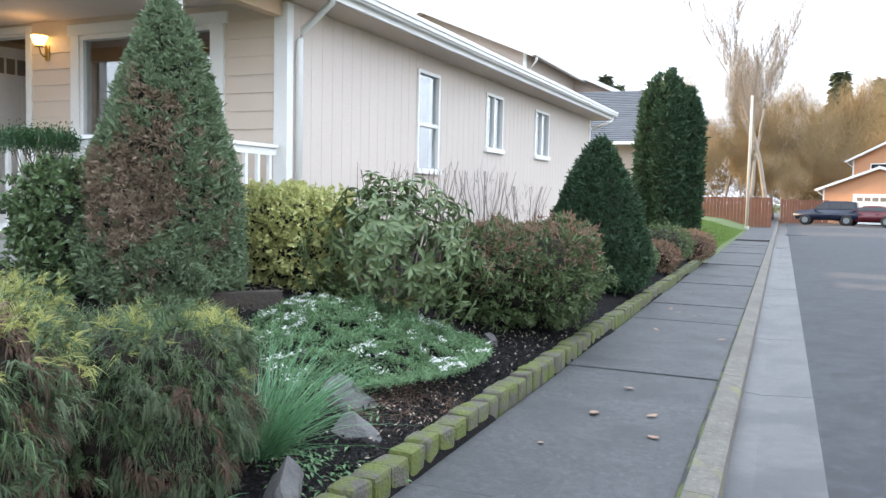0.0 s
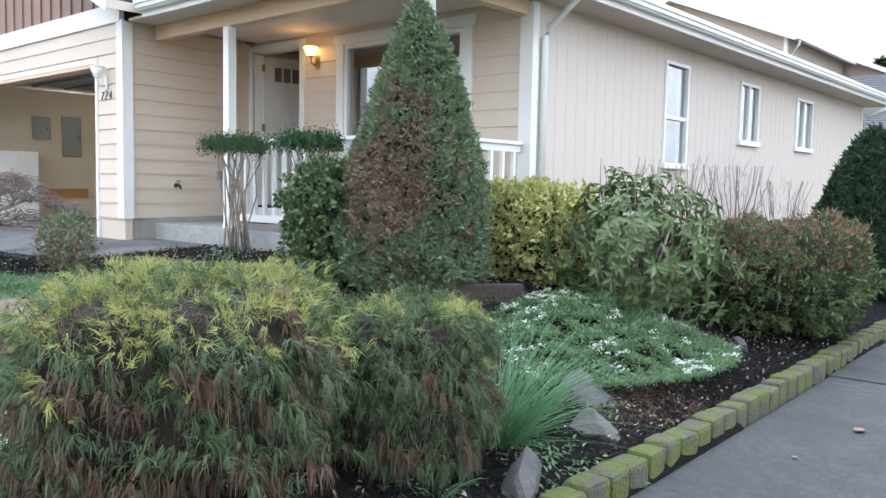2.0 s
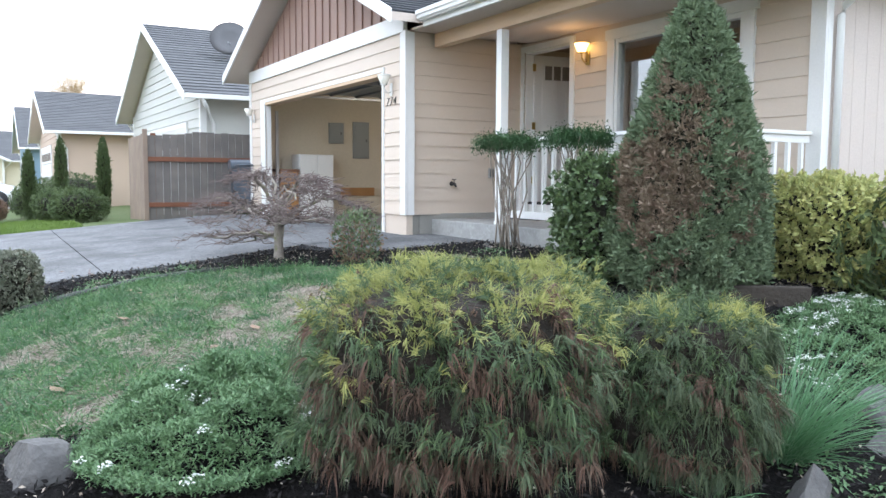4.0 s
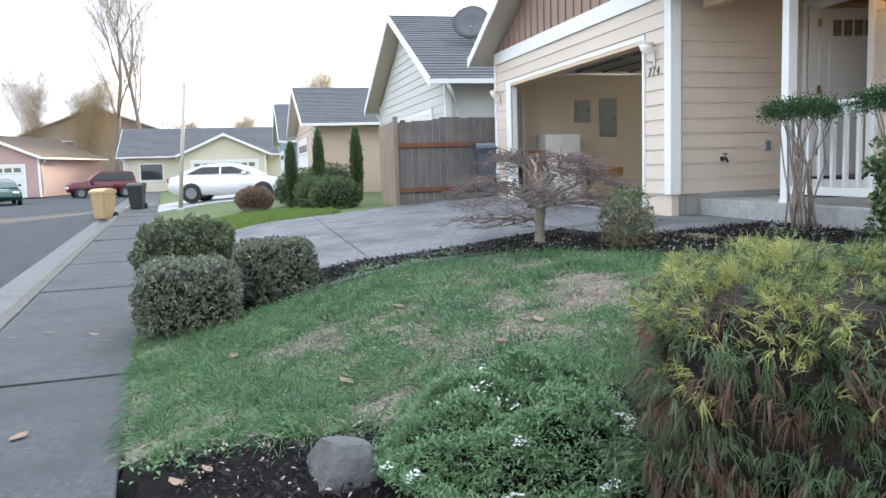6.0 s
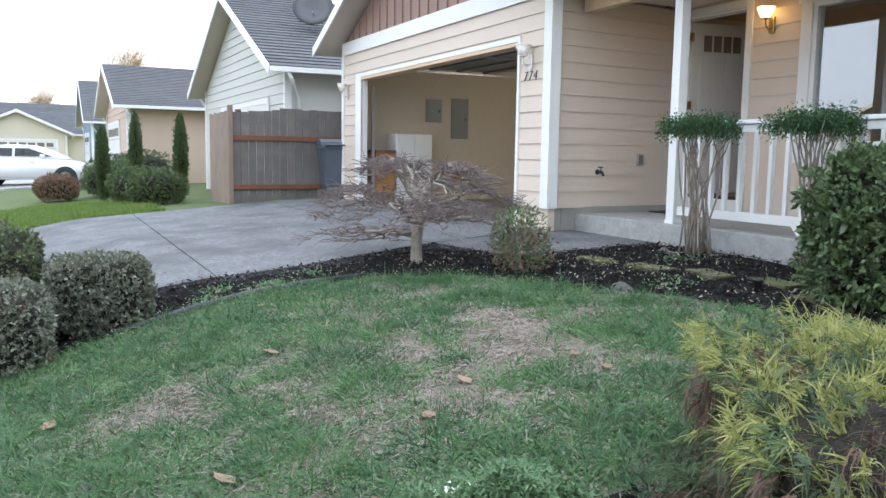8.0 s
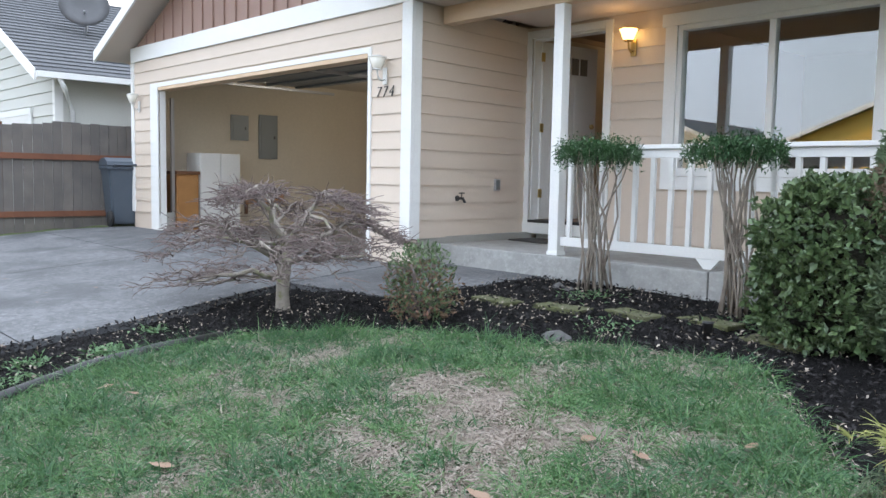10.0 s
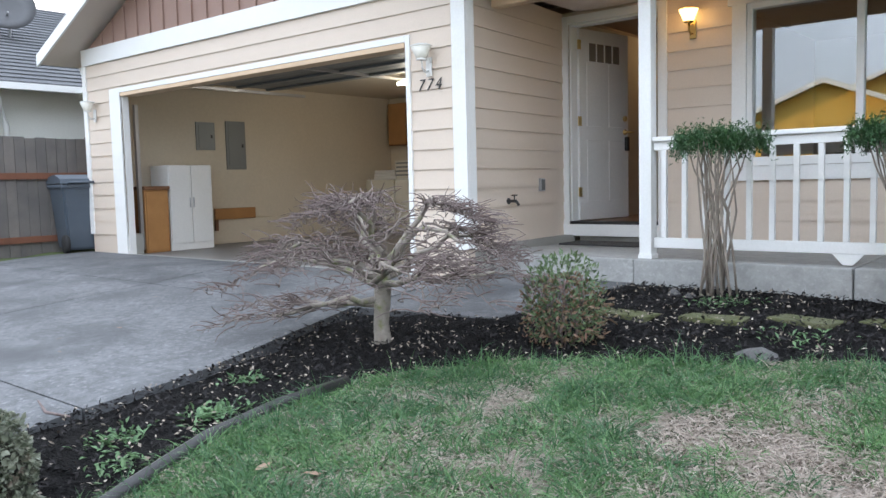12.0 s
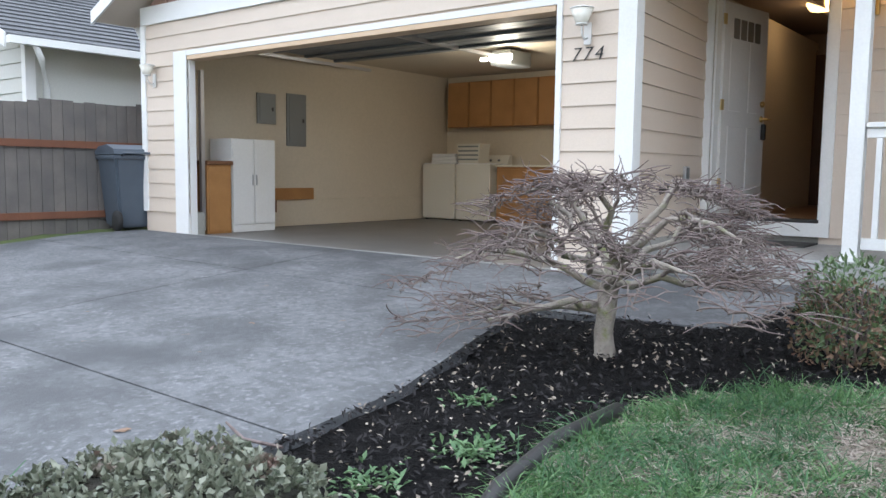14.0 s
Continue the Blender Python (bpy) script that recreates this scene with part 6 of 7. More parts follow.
rock(-2.12, 3.68, (0.13, 0.11, 0.22), 8, "pointed brownish grey rock by the edging", 10)
rock(-3.9, 0.95, (0.24, 0.20, 0.20), 11, "large pale grey rock at the lawn's corner", 40)
rock(-6.32, 4.16, (0.13, 0.10, 0.07), 13, "grey rounded rock in the mulch bed", 15)
rock(-7.35, 5.5, (0.07, 0.06, 0.06), 17, "small pale stone by the walkway", 0)
rock(-7.2, 5.42, (0.05, 0.05, 0.04), 19, "small pale stone by the walkway", 30)
rock(-7.86, 0.52, (0.12, 0.08, 0.07), 23, "flat pale stone at the hedge's foot", 50)
rock(-2.62, 7.5, (0.1, 0.1, 0.1), 29, "small dark rock by the azalea", 50)
pav = bpy.data.meshes.new("stepping_stone")
b_ = boxed(-0.20, 0.20, -0.10, 0.10, -0.04, 0.022, bevel=0.01)
b_.to_mesh(pav)
b_.free()
pav.materials.append(M_MOSSSTONE)
for x, y, a in ((-7.35, 4.75, -8), (-6.80, 4.85, 5), (-6.30, 5.0, -14), (-5.82, 5.15, -8), (-5.3, 5.0, -4)):
    o = new("stepping_stone", pav)
    o.matrix_basis = pose(x, y, ground_at(x, y) + 0.0, 0, 0, a)
    tagged(o, "mossy rectangular stepping stone set in mulch", "paver", group="stepping stones")
# scalloped edging blocks along the bed
edging = tagged(new("bed_edging"), "row of mossy concrete edging blocks along the bed", "edging")
def block_mesh(k):
    bm = bmesh.new()
    box(bm, -0.092, 0.092, -0.075, 0.075, -0.05, 0.15, bevel=0.03)
    for v in bm.verts:
        v.co += Vector((noise.noise(v.co * 9 + Vector((k, 0, 0))), noise.noise(v.co * 9 + Vector((0, k, 5))), 0.6 * noise.noise(v.co * 9 + Vector((9, 0, k))))) * 0.011
    me = bpy.data.meshes.new("edging_block")
    bm.to_mesh(me)
    bm.free()
    me.materials.append(M_MOSSBLOCK)
    return me


blocks = [block_mesh(k * 3.7) for k in range(5)]
s = 0.5
k = 0
while s > -22:
    x, y = edge_point(s, 0.09)
    x2, y2 = edge_point(s - 0.02, 0.09)
    o = new("edging_block", blocks[k % 5])
    o.parent = edging
    o.matrix_basis = pose(x, y, -0.01 + 0.008 * math.sin(k * 1.9), 2 * math.sin(k * 2.7), 2 * math.sin(k * 1.3), math.degrees(math.atan2(y2 - y, x2 - x)) + 3 * math.sin(k * 4.1))
    s -= 0.203
    k += 1
tim = thing("timber_edging", "dark weathered timber edging of the raised tier", "edging", (0, 0, 0))
for (x0, y0), (x1, y1) in (((-4.25, 5.0), (-3.62, 5.75)), ((-3.62, 5.77), (-3.5, 7.6))):
    L, a = math.hypot(x1 - x0, y1 - y0), math.degrees(math.atan2(y1 - y0, x1 - x0))
    part("timber", boxed(0, L, -0.05, 0.05, 0, 0.14, bevel=0.01), M_TIMBER, tim).matrix_basis = pose(x0, y0, ground_at((x0 + x1) / 2, (y0 + y1) / 2) - 0.03, 0, 0, a)
# black plastic lawn edging between mulch and grass
pts = [(-7.74, 1.0), (-7.86, 1.5), (-7.98, 1.95), (-8.02, 2.4), (-7.97, 2.8)]
le = part("lawn_edging", tube(bmesh.new(), [(x, y, ground_at(x, y) + 0.02) for x, y in pts], [0.035] * len(pts), 10), M_BLACK, None)
tagged(le, "black tubular plastic edging round the lawn", "edging")
sl = thing("sprinkler_head", "black pop up sprinkler in the mulch", "sprinkler", (-5.62, 4.75, ground_at(-5.62, 4.75)))
part("body", lathe(bmesh.new(), [(0.028, -0.02), (0.028, 0.09), (0.034, 0.092), (0.034, 0.105), (0.01, 0.108)], 14), M_BLACK, sl)
tw = part("fallen_twig", tube(bmesh.new(), [(-8.85, 1.75, ground_at(-8.85, 1.75) + 0.02), (-9.05, 1.72, 0.49), (-9.2, 1.75, 0.52)], [0.006, 0.008, 0.005], 6), M_TWIG, None)
tagged(tw, "thin dark twig lying on the driveway's edge", "twig")

# mulch chips and grass
n = 52000
x, y = rng.uniform(-9.2, -1.9, n), rng.uniform(-0.1, 9.5, n)
d = inside(x, y)[0]
ok = (d > 0.2) & ~in_poly(x, y, LAWN) & ~in_poly(x, y, [(-16, -1), (-8.92, -0.5), (-8.92, 2.5), (-9.3, 4.15), (-8.1, 4.3), (-7.85, 5.1), (-7.85, 5.86), (-4.6, 5.86), (-4.7, 20), (-16, 20)])
x, y = x[ok], y[ok]
p = np.stack([x, y, land(x, y) + 0.012 + 0.012 * rng.random(len(x))], 1)
dirs = unit(rng.normal(size=p.shape) * [1, 1, 0.55])
chips = part("mulch_chips", leaf_mesh("mulch_chips", p, dirs, unit(rng.normal(size=p.shape) * 0.6 + [0, 0, 1]), rng.uniform(0.02, 0.06, len(p)), rng.uniform(0.008, 0.02, len(p)), 0.1), M_CHIP, None)
k = rng.random(len(p)) < 0.13 + 0.14 * (lump(p, 0.3, 5.0) > 0.1)
litter = part("leaf_litter", leaf_mesh("leaf_litter", p[k] + [0, 0, 0.018], dirs[k], unit(rng.normal(size=p[k].shape) * 0.5 + [0, 0, 1]), rng.uniform(0.014, 0.036, k.sum()), rng.uniform(0.008, 0.018, k.sum()), 0.1), M_LITTER, None)
tagged(litter, "scattered pale leaf bits on the mulch", "leaf litter", kind="stuff")
tagged(chips, "loose dark bark mulch chips on the beds", "mulch", kind="stuff")


def patch(x, y):
    """Where the lawn has gone to straw: above 0 mostly dead."""
    q = np.stack([x, y, 0 * x], 1)
    v = 0.35 * lump(q, 0.5, 1.3) + 0.4 * lump(q, 0.2, 4.0) + 0.35 * lump(q, 0.08, 7.0) - 0.34
    for cx, cy, a, b, k in ((-5.4, 2.0, 0.65, 0.55, 0.55), (-6.3, 3.1, 0.55, 0.4, 0.5), (-6.8, 2.0, 0.6, 0.5, 0.45), (-6.2, 1.0, 0.5, 0.35, 0.3), (-4.75, 0.35, 0.4, 0.3, 0.4), (-4.3, 1.2, 0.3, 0.4, 0.4), (-5.6, 2.9, 0.6, 0.45, 0.5), (-7.2, 2.9, 0.4, 0.5, 0.35), (-6.1, 3.7, 0.5, 0.25, 0.3)):
        v = v + k * np.exp(-(((x - cx) / a) ** 2 + ((y - cy) / b) ** 2))
    return v


# turf: separate tussocks, darker and lighter, over a thin short sward
for nm, mt, n, big in (("lawn_grass", M_GRASS, 2300, 1.0), ("dark_lawn_grass", M_GRASSDARK, 1700, 1.2), ("pale_lawn_grass", M_GRASSPALE, 1100, 0.95)):
    tx, ty = rng.uniform(-8.3, -3.7, n), rng.uniform(-0.4, 4.6, n)
    tv = patch(tx, ty)
    ok = in_poly(tx, ty, LAWN) & (inside(tx, ty)[0] > 0.05) & (rng.random(n) < np.clip(0.66 - 1.9 * tv, 0.03, 1))
    tx, ty, tv = tx[ok], ty[ok], tv[ok]
    size_ = big * rng.uniform(0.45, 1.4, len(tx)) * np.clip(1.0 - 0.6 * tv, 0.5, 1.2)
    k = np.repeat(np.arange(len(tx)), 85)
    off = rng.normal(size=(len(k), 2)) * 0.048 * size_[k][:, None]
    gx, gy = tx[k] + off[:, 0], ty[k] + off[:, 1]
    lean = rng.normal(size=(len(tx), 2)) * 0.4
    p = np.stack([gx, gy, land(gx, gy) - 0.004], 1)
    d = unit(np.stack([off[:, 0] * 7 + lean[k][:, 0], off[:, 1] * 7 + lean[k][:, 1], np.full(len(k), 0.75)], 1) + rng.normal(size=(len(k), 3)) * [0.3, 0.3, 0.1])
    me = strand_mesh(nm, p, d, 0.10 * size_[k] * rng.uniform(0.5, 1.25, len(k)), 0.0062, 1.0, 3)
    tagged(part(nm, me, mt, None), "patchy green front lawn in uneven tussocks", "lawn", kind="stuff")
n = 280000
x, y = rng.uniform(-8.3, -3.7, n), rng.uniform(-0.4, 4.6, n)
jx, jy = rng.normal(0, 0.05, n), rng.normal(0, 0.05, n)
ok = in_poly(x + jx, y + jy, LAWN) & (inside(x, y)[0] > 0.03)
x, y = x[ok], y[ok]
v = patch(x, y)
green = rng.random(len(x)) < np.clip(0.16 - 1.4 * v, 0.02, 0.6)
xg, yg = x[green], y[green]
p = np.stack([xg, yg, land(xg, yg) - 0.004], 1)
d = unit(rng.normal(size=p.shape) * [0.7, 0.7, 0.1] + [0, 0, 0.7])
tagged(part("short_grass", strand_mesh("short_grass", p, d, 0.04 * rng.uniform(0.5, 1.4, len(p)), 0.0055, 0.7, 2), M_GRASS, None), "thin short green sward between the tussocks", "lawn", kind="stuff")
xs_, ys_ = x[~green], y[~green]
p = np.stack([xs_, ys_, land(xs_, ys_) + 0.004 + 0.012 * rng.random(len(xs_))], 1)
d = unit(rng.normal(size=p.shape) * [1, 1, 0.22] + [0, 0, 0.12])
straw = part("dead_grass", strand_mesh("dead_grass", p, d, 0.065 * rng.uniform(0.5, 1.4, len(p)), 0.0052, 0.6, 2), M_STRAW, None)
tagged(straw, "flattened straw coloured dead grass in bare patches", "dead grass", kind="stuff")
# weeds in the mulch by the driveway and along the pavement
for wx, wy, wn_, sp_ in ((-8.25, 2.15, 160, 0.13), (-8.4, 1.75, 120, 0.12), (-8.1, 1.6, 60, 0.1), (-8.55, 2.6, 60, 0.1), (-2.2, 4.1, 200, 0.3), (-2.75, 4.9, 160, 0.25), (-6.9, 5.3, 90, 0.2), (-5.6, 5.35, 120, 0.25), (-6.2, 4.6, 60, 0.2), (-4.6, 0.25, 160, 0.25)):
    ob = plant("weed", "small bright green weed in the mulch", "weed", wx, wy, "weeds in the beds", 0)
    q = rng.normal(size=(wn_, 2)) * sp_ * 0.6
    p = np.stack([q[:, 0], q[:, 1], land(wx + q[:, 0], wy + q[:, 1]) - ground_at(wx, wy) + 0.005], 1)
    part("leaves", leaf_mesh("leaves", p, unit(rng.normal(size=p.shape) * [1, 1, 0.3] + [0, 0, 0.5]), np.broadcast_to([0, 0, 1.0], p.shape), rng.uniform(0.03, 0.06, wn_), 0.02), M_CANDY, ob)
# fallen leaves
for i in range(46):
    if i < 16:
        fx, fy = rng.uniform(-7.5, -3.2), rng.uniform(0.2, 3.4)
        fz = ground_at(fx, fy) + 0.03
    elif i < 36:
        fx, fy = edge_point(rng.uniform(-9, 9), -rng.uniform(0.05, 1.2))
        fz = 0.008
    else:
        fx, fy = rng.uniform(-12, -9.5), rng.uniform(0.5, 4)
        fz = ground_at(fx, fy) + 0.006
    bm = bmesh.new()
    L = rng.uniform(0.03, 0.07)
    vs = [bm.verts.new(q) for q in ((-L, 0, 0), (-L * 0.3, -L * 0.5, 0.006), (L * 0.4, -L * 0.42, 0.002), (L, 0, 0.012), (L * 0.35, L * 0.45, 0.01), (-L * 0.4, L * 0.45, 0.003))]
    bm.faces.new(vs)
    o = part("fallen_leaf", bm, M_DEADLEAF, None)
    o.matrix_basis = pose(fx, fy, fz, 0, 0, rng.uniform(0, 360))
    tagged(o, "pale dry fallen leaf", "leaf", group="fallen leaves")

# ---- fence and bin beside the garage ----
fence = tagged(new("fence"), "weathered grey wooden fence beside the garage", "fence")
r_ = random.Random(4)
y = 3.65
while y < 9.0:
    h = 1.68 + r_.uniform(-0.02, 0.02)
    g0 = ground_at(-16.6, y) - 0.05
    part("fence_board", boxed(-16.63, -16.61, y, y + 0.138, g0, g0 + h, bevel=0.003), M_FENCE, fence)
    y += 0.144
for z in (1.25, 0.36):
    part("fence_rail", boxed(-16.609, -16.57, 3.65, 9.0, 0.55 + z, 0.55 + z + 0.09, bevel=0.004), M_RAILWOOD, fence)
for y in (3.72, 6.1, 8.5):
    part("fence_post", boxed(-16.72, -16.635, y, y + 0.09, 0.3, 2.35, bevel=0.005), M_RAILWOOD, fence)
x = -16.66
i = 0
while x > -18.3:
    h = 1.9 + r_.uniform(-0.02, 0.02)
    part("fence_board", boxed(x - 0.14, x, 3.58, 3.6, 0.38, 0.42 + h, bevel=0.003), M_FENCELIGHT, fence)
    x -= 0.146
fp = [part("fence_post", boxed(-16.655, -16.56, 3.56, 3.645, 0.4, 2.42, bevel=0.006), M_FENCELIGHT, fence)]


def wheelie_bin(at, turn, mat, label):
    ob = thing("wheeled_bin", label, "bin", at, turn)
    bm = bmesh.new()
    lo, hi = [(-0.22, -0.25), (0.22, -0.25), (0.22, 0.25), (-0.22, 0.25)], [(-0.29, -0.33), (0.29, -0.33), (0.29, 0.33), (-0.29, 0.33)]
    a = [bm.verts.new((*p, 0.04)) for p in lo]
    b = [bm.verts.new((*p, 0.95)) for p in hi]
    bm.faces.new(a[::-1])
    bm.faces.new(b)
    for i in range(4):
        bm.faces.new((a[i], a[(i + 1) % 4], b[(i + 1) % 4], b[i]))
    bmesh.ops.bevel(bm, geom=bm.edges[:], offset=0.03, segments=2, affect="EDGES")
    part("tub", bm, mat, ob)
    part("rim", boxed(-0.31, 0.31, -0.35, 0.35, 0.90, 0.96, bevel=0.02), mat, ob)
    part("lid", prism(bmesh.new(), [(-0.36, 0.965), (0.36, 0.965), (0.33, 1.03), (0.1, 1.09), (-0.2, 1.07), (-0.35, 1.0)], "x", -0.31, 0.31), mat, ob)
    part("handle", tube(bmesh.new(), [(-0.22, 0.38, 0.95), (-0.22, 0.43, 0.98), (0.22, 0.43, 0.98), (0.22, 0.38, 0.95)], [0.016] * 4, 8), mat, ob)
    for s in (-1, 1):
        w = part("wheel", lathe(bmesh.new(), [(0.05, -0.03), (0.12, -0.03), (0.13, -0.015), (0.13, 0.015), (0.12, 0.03), (0.05, 0.03)], 18), M_RUBBER, ob)
        w.matrix_basis = pose(s * 0.26, 0.27, 0.13, 0, 90, 0)
    return ob


wheelie_bin((-16.22, 5.45, ground_at(-16.22, 5.45)), 260, M_BINBLUE, "blue grey wheeled bin between fence and garage")
wheelie_bin((-30.8, -4.15, -0.128), 60, M_BINTAN, "tan wheeled bin standing at the roadside")
wheelie_bin((-35.5, -3.6, -0.02), 80, M_BLACK, "black wheeled bin at the kerb")


# ---- houses along the street ----
def house(name_label, at, turn, w, depth, wall_h, pitch, wall, roofm, garage=None, windows=(), side_windows=(), over=0.45, gutter_on=True, base=0.0):
    """A gabled house. Its front faces -y, gable to the front; origin at the front wall's middle on the ground."""
    ob = thing("house", name_label, "house", at, turn, group="houses of the street")
    hw = w / 2
    ridge = wall_h + pitch * hw
    part("wall", prism(bmesh.new(), [(-hw, 0), (hw, 0), (hw, wall_h), (0, ridge), (-hw, wall_h)], "y", 0, depth), wall, ob)
    z = 0.3
    me = None
    while z < ridge - 0.3:
        half_w = hw if z + 0.2 < wall_h else max((ridge - z - 0.2) / pitch, 0.05)
        part("siding_board", prism(bmesh.new(), [(-0.001, z), (-0.03, z), (-0.012, z + 0.2), (-0.001, z + 0.2)], "x", -half_w + 0.02, half_w - 0.02), wall, ob)
        z += 0.205
    deck, sh = bmesh.new(), bmesh.new()
    for sg in (-1, 1):
        ex, ez_ = sg * (hw + over), wall_h - pitch * over + 0.12
        q = [(ex, -over, ez_), (ex, depth + over, ez_), (0, depth + over, ridge + 0.12), (0, -over, ridge + 0.12)]
        slab_under(deck, q, 0.1)
        courses(sh, *q, rise=0.2, t=0.018)
        part("barge_board", prism(bmesh.new(), [(0, ridge + 0.15), (ex, ez_ + 0.03), (ex, ez_ - 0.15), (0, ridge - 0.05)], "y", -over - 0.03, -over - 0.002), M_TRIM, ob)
        bm = bmesh.new()
        box(bm, min(ex, ex + sg * 0.11), max(ex, ex + sg * 0.11), -over, depth + over, ez_ - 0.1, ez_ + 0.0)
        part("gutter", bm, M_TRIM, ob)
        part("corner_board", boxed(sg * hw - 0.06, sg * hw + 0.06, -0.04, 0.1, 0, wall_h, bevel=0.004), M_TRIM, ob)
        part("downpipe", tube(bmesh.new(), [(ex + sg * 0.05, -0.1, ez_ - 0.08), (ex, 0.0, ez_ - 0.25), (sg * (hw + 0.05), 0.25, ez_ - 0.6), (sg * (hw + 0.05), 0.25, 0.1)], [0.045] * 4, 8), M_TRIM, ob)
    rf = part("roof", deck, M_SOFFIT, ob)
    part("shingles", sh, roofm, rf, "grey asphalt shingle courses")
    if garage:
        gx, gw, gh = garage
        d = part("garage_door", boxed(gx - gw / 2, gx + gw / 2, -0.06, -0.032, 0, gh, bevel=0.004), M_WHITE, ob, "white sectional garage door")
        for k in range(1, 4):
            part("section_joint", boxed(gx - gw / 2, gx + gw / 2, -0.064, -0.0605, gh * k / 4 - 0.008, gh * k / 4 + 0.008), M_PANELGREY, d)
        nl = 8
        for k in range(nl):
            x0 = gx - gw / 2 + 0.12 + k * (gw - 0.24) / nl
            part("light", boxed(x0 + 0.07, x0 + (gw - 0.24) / nl - 0.07, -0.068, -0.0605, gh * 0.80, gh * 0.93), M_ROOMDARK, d)
        for a in ((gx - gw / 2 - 0.12, gx - gw / 2, 0, gh + 0.12), (gx + gw / 2, gx + gw / 2 + 0.12, 0, gh + 0.12), (gx - gw / 2, gx + gw / 2, gh, gh + 0.12)):
            part("casing", boxed(a[0], a[1], -0.07, -0.031, a[2], a[3]), M_TRIM, ob)
    for wx, wz, ww, wh in windows:
        wd = part("window", boxed(wx - ww / 2 - 0.09, wx + ww / 2 + 0.09, -0.065, -0.031, wz - 0.09, wz + wh + 0.09, bevel=0.004), M_TRIM, ob)
        part("pane", boxed(wx - ww / 2, wx - 0.02, -0.072, -0.066, wz, wz + wh), M_GLASSDARK, wd)
        part("pane", boxed(wx + 0.02, wx + ww / 2, -0.072, -0.066, wz, wz + wh), M_GLASSDARK, wd)
    for sg, wy, wz, ww, wh in side_windows:
        x0 = sg * hw
        wd = part("window", boxed(min(x0, x0 + sg * 0.03), max(x0, x0 + sg * 0.03), wy - ww / 2 - 0.08, wy + ww / 2 + 0.08, wz - 0.08, wz + wh + 0.08), M_TRIM, ob)
        part("pane", boxed(min(x0 + sg * 0.031, x0 + sg * 0.036), max(x0 + sg * 0.031, x0 + sg * 0.036), wy - ww / 2, wy + ww / 2, wz, wz + wh), M_GLASSDARK, wd)
    return ob


M_GLASSDARK = material("dark_window_glass", (0.03, 0.035, 0.04), 0.06, (0.05, 0.055, 0.06), 2, 20, 0.3, 0, spec=1.0)
M_NB1 = material("pale_grey_siding", (0.58, 0.58, 0.54), 0.7, (0.52, 0.52, 0.48), 1, 40, 0.4, 0.1)
M_NB2 = material("peach_siding", (0.56, 0.43, 0.33), 0.7, (0.49, 0.38, 0.29), 1, 40, 0.4, 0.1)
M_NB3 = material("blue_siding", (0.20, 0.30, 0.38), 0.7, (0.17, 0.26, 0.33), 1, 40, 0.4, 0.1)
M_NB4 = material("cream_siding", (0.66, 0.60, 0.46), 0.7, (0.58, 0.53, 0.41), 1, 40, 0.4, 0.1)
M_NB5 = material("rose_siding", (0.50, 0.33, 0.30), 0.7, (0.44, 0.29, 0.27), 1, 40, 0.4, 0.1)
M_NB6 = material("brown_siding", (0.27, 0.20, 0.15), 0.7, (0.23, 0.17, 0.13), 1, 40, 0.4, 0.1)
M_NB7 = material("orange_siding", (0.55, 0.27, 0.14), 0.7, (0.48, 0.23, 0.12), 1, 40, 0.4, 0.1)
M_NB8 = material("tan_siding", (0.48, 0.40, 0.34), 0.7, (0.42, 0.35, 0.30), 1, 40, 0.4, 0.1)
M_NB9 = material("yellow_siding", (0.80, 0.50, 0.10), 0.7, (0.72, 0.44, 0.09), 1, 40, 0.4, 0.1)
M_ROOF2 = material("grey_shingle", (0.14, 0.143, 0.15), 0.9, (0.09, 0.093, 0.10), 2.0, 60, 0.8, 0.5, 80, island=0.5)
M_ROOF3 = material("brown_shingle", (0.14, 0.105, 0.075), 0.9, (0.10, 0.075, 0.055), 2.0, 60, 0.8, 0.5, 80, island=0.5)

nb = house("pale grey house with gable and grey roof behind the fence", (-22.4, 5.05, 0.45), 0, 8.6, 13, 2.9, 0.46, M_NB1, M_ROOF2, (0.6, 4.8, 2.2))
M_DISH = material("dark_dish_paint", (0.10, 0.10, 0.105), 0.6, (0.07, 0.07, 0.075), 4, 60, 0.4, 0.05)
dish = thing("satellite_dish", "dark satellite dish on the neighbour's roof", "satellite dish", (-19.9, 6.2, 4.27))
bm = lathe(bmesh.new(), [(0.02, 0.0), (0.25, 0.05), (0.45, 0.16), (0.46, 0.17), (0.25, 0.075), (0.01, 0.03)], 24)
part("reflector", bm, M_DISH, dish).matrix_basis = pose(0, 0, 0.5, 65, 0, 69)
part("mast", tube(bmesh.new(), [(0, 0, -0.1), (0, 0.05, 0.35), (0, 0, 0.5)], [0.025] * 3, 8), M_STEEL, dish)
part("arm", tube(bmesh.new(), [(0, 0, 0.45), (0.42, -0.16, 0.42)], [0.015] * 2, 6), M_STEEL, dish)
house("peach coloured house with grey roof along the street", (-34.9, 3.2, 0.35), 0, 8.6, 12, 2.75, 0.36, M_NB2, M_ROOF2, (-0.6, 4.8, 2.2))
house("blue house with grey roof along the street", (-56.0, 3.3, 0.3), 0, 8.5, 12, 3.0, 0.55, M_NB3, M_ROOF2, (0, 4.8, 2.2))
house("cream house with a gabled garage at the street's end", (-66, -0.7, 0.0), 90, 6.2, 5, 2.8, 0.45, M_NB4, M_ROOF2, (0, 4.9, 2.2))
